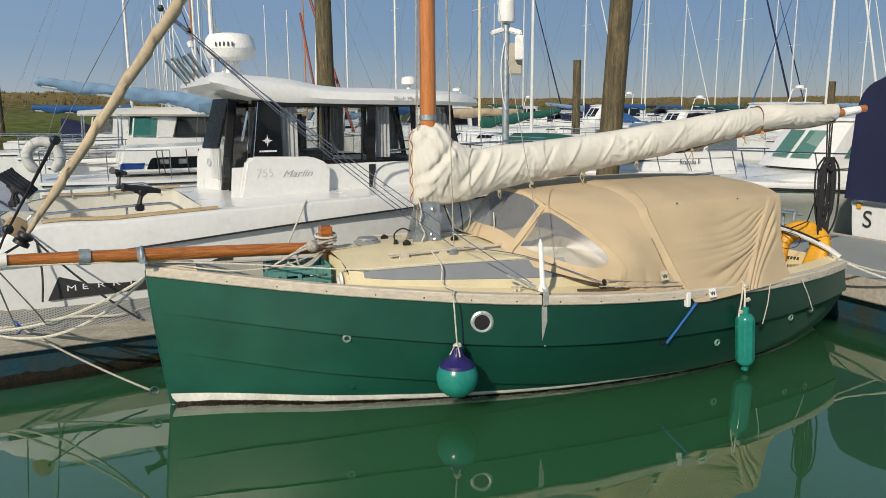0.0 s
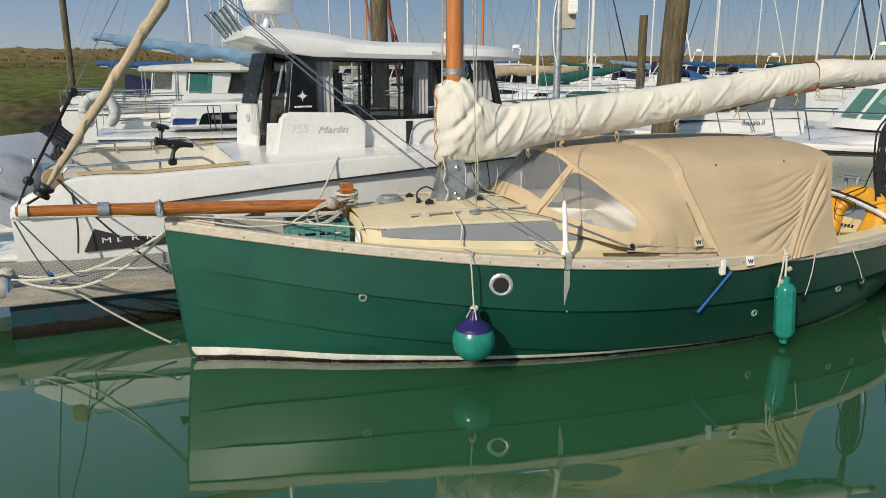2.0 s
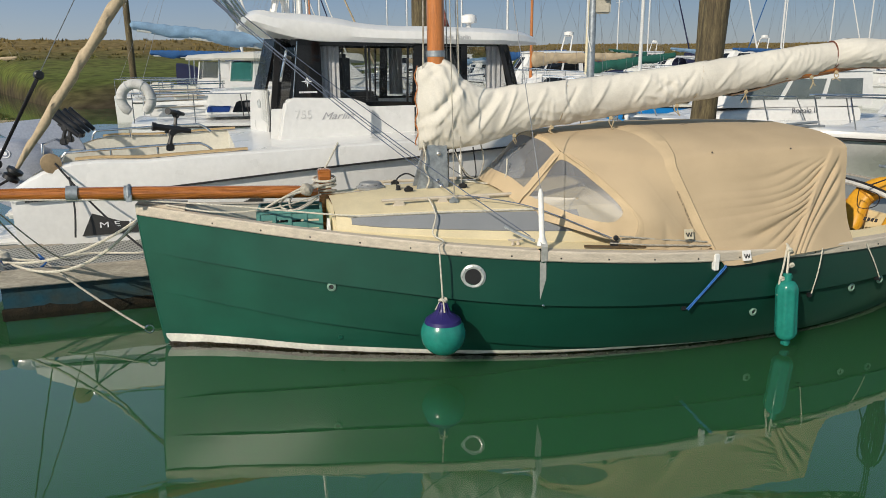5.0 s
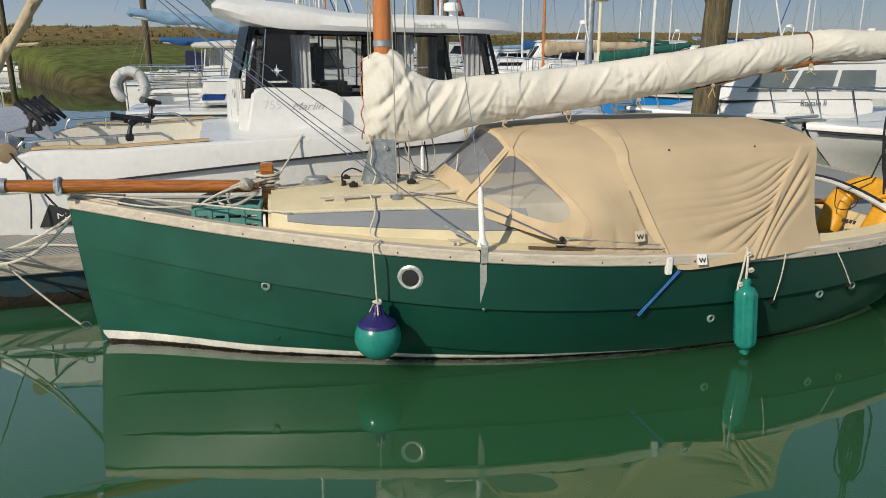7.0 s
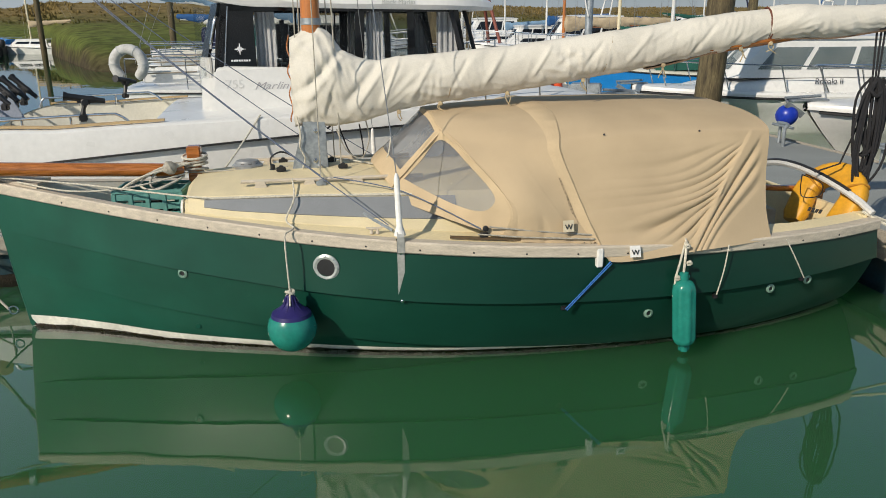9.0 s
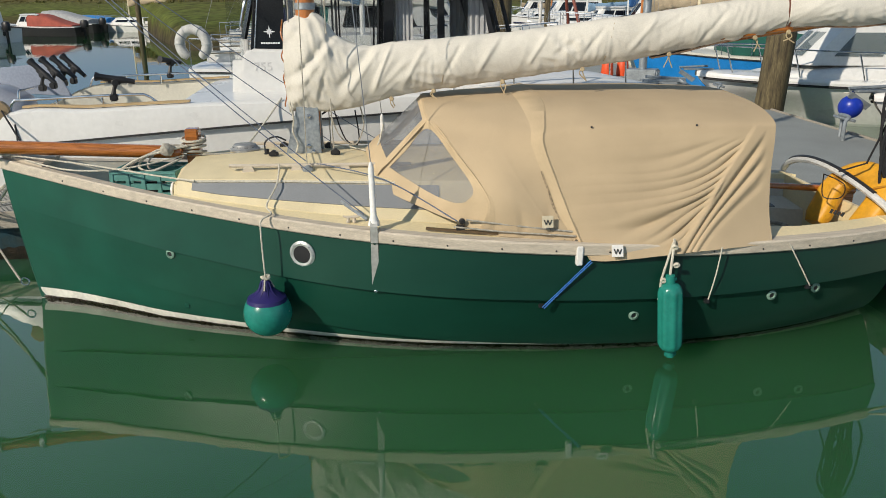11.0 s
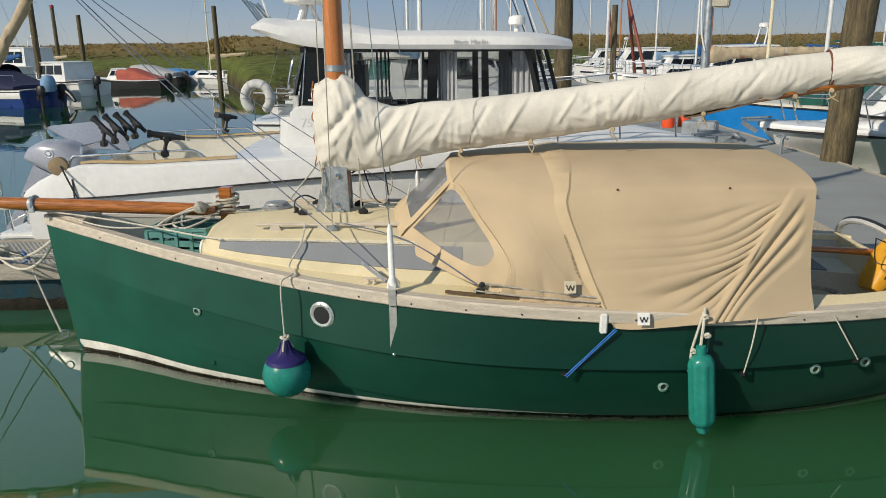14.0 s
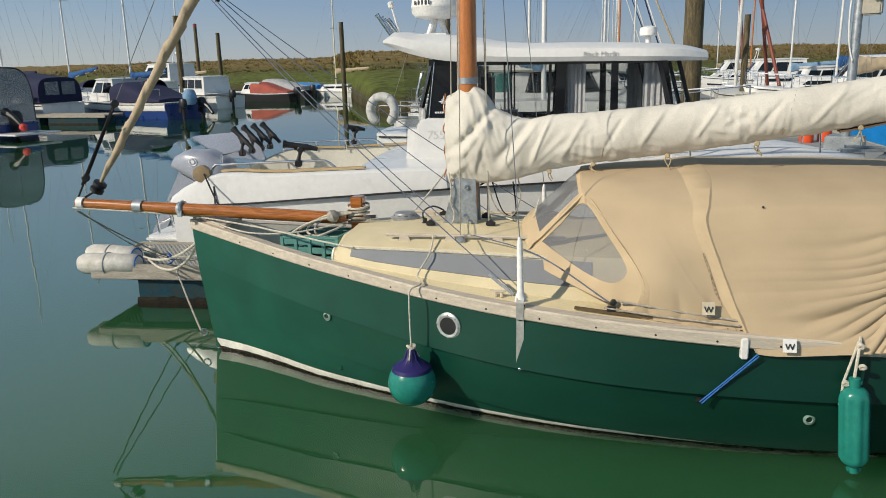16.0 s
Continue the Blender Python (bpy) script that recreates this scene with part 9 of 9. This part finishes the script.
part("propeller_cover", solid_cover, mat("red_cover", (0.62, 0.05, 0.04), 0.6), lc, "bright red cover on the raised propeller")
bar("engine_leg", [(-0.15, 0.3, 0.95), (-0.55, 0.3, 0.75), (-0.92, 0.3, 0.45)], [0.16, 0.10, 0.05], BLACK, lc, "black tilted outboard leg")
block("swim_platform", (-1.3, 0.05, -0.9, 0.9, 0.16, 0.22), WHITEGEL, lc, bevel=0.02)
motor(across((-41.5, 31.0), (-35.6, 30.6)), "white cabin boat with a square windowed wheelhouse", L=6.6, beam=2.5, free=0.80, hull=WHITEGEL, house=(0.20, 0.74, 1.02), slope=0.3, nwin=3, engine=BLACK)
motor(across((-43.8, 37.0), (-39.0, 38.7)), "small boat with a faded red cover", L=5.2, beam=2.1, free=0.65, hull=BLACKHULL, house=(0.45, 0.80, 0.62), canopy=(REDCANVAS, 0.03, 0.6, 0.85, 0.12), engine=BLACK, rail=False)
motor(across((-47.5, 42.0), (-42.0, 43.0)), "small dark boat with a grey sloping cover", L=5.6, beam=2.1, free=0.7, hull=BLACKHULL, house=(0.3, 0.5, 0), canopy=(mat("pale_grey_canvas", (0.42, 0.43, 0.44), 0.8), 0.05, 0.75, 0.95, 0.3), engine=BLACK, rail=False)
motor(across((-50.0, 47.5), (-45.0, 47.8)), "small teal boat with a blue cover", L=5.6, beam=2.1, free=0.6, hull=mat("teal_hull", (0.02, 0.14, 0.17), 0.4), house=(0.3, 0.5, 0), canopy=(BRIGHTBLUE, 0.1, 0.75, 0.6, 0.6), engine=BLACK, rail=False)
motor(across((-41.0, 26.6), (-34.6, 27.0)), "white cabin boat with a bluff cream deckhouse", L=6.2, beam=2.3, free=0.75, hull=WHITEGEL, deck=OFFWHITE, house=(0.30, 0.62, 0.86), slope=0.15, nwin=2, engine=BLACK)
for k, (bx, by, hd, cov_m) in enumerate(((-52, 20.0, NAVY, NAVY), (-58, 23.5, NAVY, MIDBLUE), (-62, 30.0, MIDBLUE, NAVY), (-47, 15.5, NAVY, MIDBLUE))):
    yacht(across((bx - 8.0, by - 1.5), (bx, by)), "white yacht with navy hood and covers by the bank", L=8.0, beam=2.6, free=0.9, cover=cov_m, mast_h=10.0 + k * 0.4, hood=hd, bz=(1.9, 2.2))
nc = motor(across((-40.5, 18.2), (-33.4, 19.4)), "white cruiser under a navy canopy by the timber pontoon", L=7.2, beam=2.7, free=0.95, house=(0.45, 0.75, 0.55), canopy=(NAVY, 0.02, 0.46, 1.45, 0.8))
for y0 in (-0.78, 0.08):
    block("canopy_window", (0.085, 0.10, y0, y0 + 0.7, 1.25, 1.85), CLEARCLOTH, nc, "clear panel in the canopy end", bevel=0.004)
motor(across((-52.0, 33.5), (-44.0, 34.5)), "white flybridge cruiser moored by the bank", L=9.0, beam=3.2, free=1.3, house=(0.2, 0.65, 1.45), slope=0.9, radar=True)
yacht(across((-44, 19.5), (-36, 20.5)), "white yacht with a navy spray hood across the basin", L=8.5, cover=NAVY, mast_h=10.5, hood=NAVY, bz=(2.2, 2.3))
yacht(across((-47, 24.5), (-38.5, 25.0)), "white yacht with a blue sail cover across the basin", L=8.5, cover=MIDBLUE, mast_h=10.0, hood=NAVY, bz=(2.1, 2.5))
yacht(across((-40, 14.8), (-33.0, 17.0)), "white yacht with a navy cockpit tent across the basin", L=7.5, cover=NAVY, mast_h=9.0, hood=NAVY)
yacht(across((-37, 23.2), (-30.5, 23.6)), "white yacht with a navy hood behind the blue cruiser", L=6.5, cover=MIDBLUE, mast_h=9.0, hood=NAVY)
yacht(across((-56, 38), (-48, 39)), "white yacht with a slender mast across the basin", L=8.0, cover=TANCANVAS, mast_h=9.5)
yacht(across((-44.5, 44.0), (-38, 46.0)), "white yacht with a tan sail cover near the bank", L=6.0, beam=2.0, free=0.55, cover=TANCANVAS, mast_h=8.5, mast_m=CREAMSPAR)
pa = walkway("basin_pontoon", 0, 9.5, 0, 1.1, 0.42, "timber pontoon across the basin", top=PONT)
pa.matrix_world = pose(-38.2, 16.6, 0, 0, 0, 21)


# ---- piles and poles ----
def pile(x, y, top, r, lean=(0, 0), label="tall dark timber mooring pile with a weathered surface", cap=None):
    b = bmesh.new()
    rows = []
    n = 26
    for i in range(17):
        t = i / 16
        z = -0.8 + (top + 0.8) * t
        rr = r * (1.08 - 0.12 * t)
        rows.append([Vector((x + lean[0] * z + rr * (1 + 0.05 * noise.noise(Vector((math.cos(2 * math.pi * k / n) * 3, math.sin(2 * math.pi * k / n) * 3, z * 0.5 + x)))) * math.cos(2 * math.pi * k / n), y + lean[1] * z + rr * (1 + 0.05 * noise.noise(Vector((math.sin(2 * math.pi * k / n) * 3, math.cos(2 * math.pi * k / n) * 3, z * 0.5 + y)))) * math.sin(2 * math.pi * k / n), z)) for k in range(n)])
    vs = grid(b, rows, close=True)
    b.faces.new(vs[-1])
    ob = tagged(part("mooring_post", b, PILE, sharp=70), label, "pile", "mooring piles")
    if cap is not None:
        bm = bmesh.new()
        lathe(bm, [(r * 1.05, 0), (r * 1.05, 0.22), (r * 0.5, 0.26)], 16, pose(x + lean[0] * top, y + lean[1] * top, top))
        part("cap", bm, cap, ob)
    return ob


REDCAP = mat("red_pile_cap", (0.35, 0.05, 0.05), 0.6)
pile(2.70, 14.37, 5.2, 0.205, (0.045, 0.0))
pile(-3.69, 20.27, 6.0, 0.22, (-0.005, 0.0))
for x, y, top, r, c in ((-39.9, 30.2, 5.6, 0.17, None), (-56, 45, 5.6, 0.18, None), (-37.75, 42.5, 5.5, 0.17, None), (-55, 42, 6.0, 0.15, REDCAP), (-21.5, 34.0, 5.2, 0.15, REDCAP), (-7.0, 36, 4.0, 0.13, None), (5.3, 38.0, 4.4, 0.2, None), (19.5, 42, 3.4, 0.2, None)):
    pile(x, y, top, r, (0, 0), "dark timber mooring pile standing in the basin", c)


def build_pole():
    p = thing("camera_pole", "galvanised pole with security cameras and equipment boxes", "pole", pose(0.80, 14.12, 0.45))
    part_tube("post", [(0, 0, 0), (0, 0, 3.1), (0, 0, 3.15)], [0.065, 0.06, 0.05], GALV, p, "", 14)
    block("base_frame", (-0.25, 0.25, -0.18, 0.18, 0.0, 0.55), GALV, p, bevel=0.02)
    bm = bmesh.new()
    lathe(bm, [(0.06, 0), (0.15, 0.03), (0.16, 0.1), (0.14, 0.42), (0.05, 0.5)], 18, pose(0, 0, 3.12))
    part("lamp_head", bm, WHITEMATT, p)
    block("equipment_box", (0.15, 0.31, -0.21, -0.09, 2.47, 2.90), WHITEMATT, p, "white equipment box", bevel=0.02)
    block("equipment_box", (0.05, 0.29, -0.07, 0.10, 2.22, 2.78), mat("beige_box", (0.45, 0.42, 0.34), 0.6), p, "beige equipment box", bevel=0.02)
    for s, a in ((-1, 200), (1, -20)):
        bm = bmesh.new()
        m = pose(0.16 * s, -0.05, 2.98, 0, 18, a)
        box(bm, -0.13, 0.13, -0.045, 0.045, -0.045, 0.045, m=m, bevel=0.02)
        part("camera", bm, WHITEMATT, p, "white security camera")
    bar("arm", [(-0.2, 0, 3.02), (0.22, 0, 3.02)], 0.015, GALV, p)
    bar("conduit", bend([(-0.03, -0.07, 2.8), (-0.09, -0.08, 2.4), (-0.07, -0.08, 1.9), (0.0, -0.08, 1.6)], 4), 0.012, WHITEMATT, p)
    return p


build_pole()

walkway("near_pontoon", -2.2, 6.26, 4.62, 5.82, 0.40, "grey finger pontoon along the near berth")
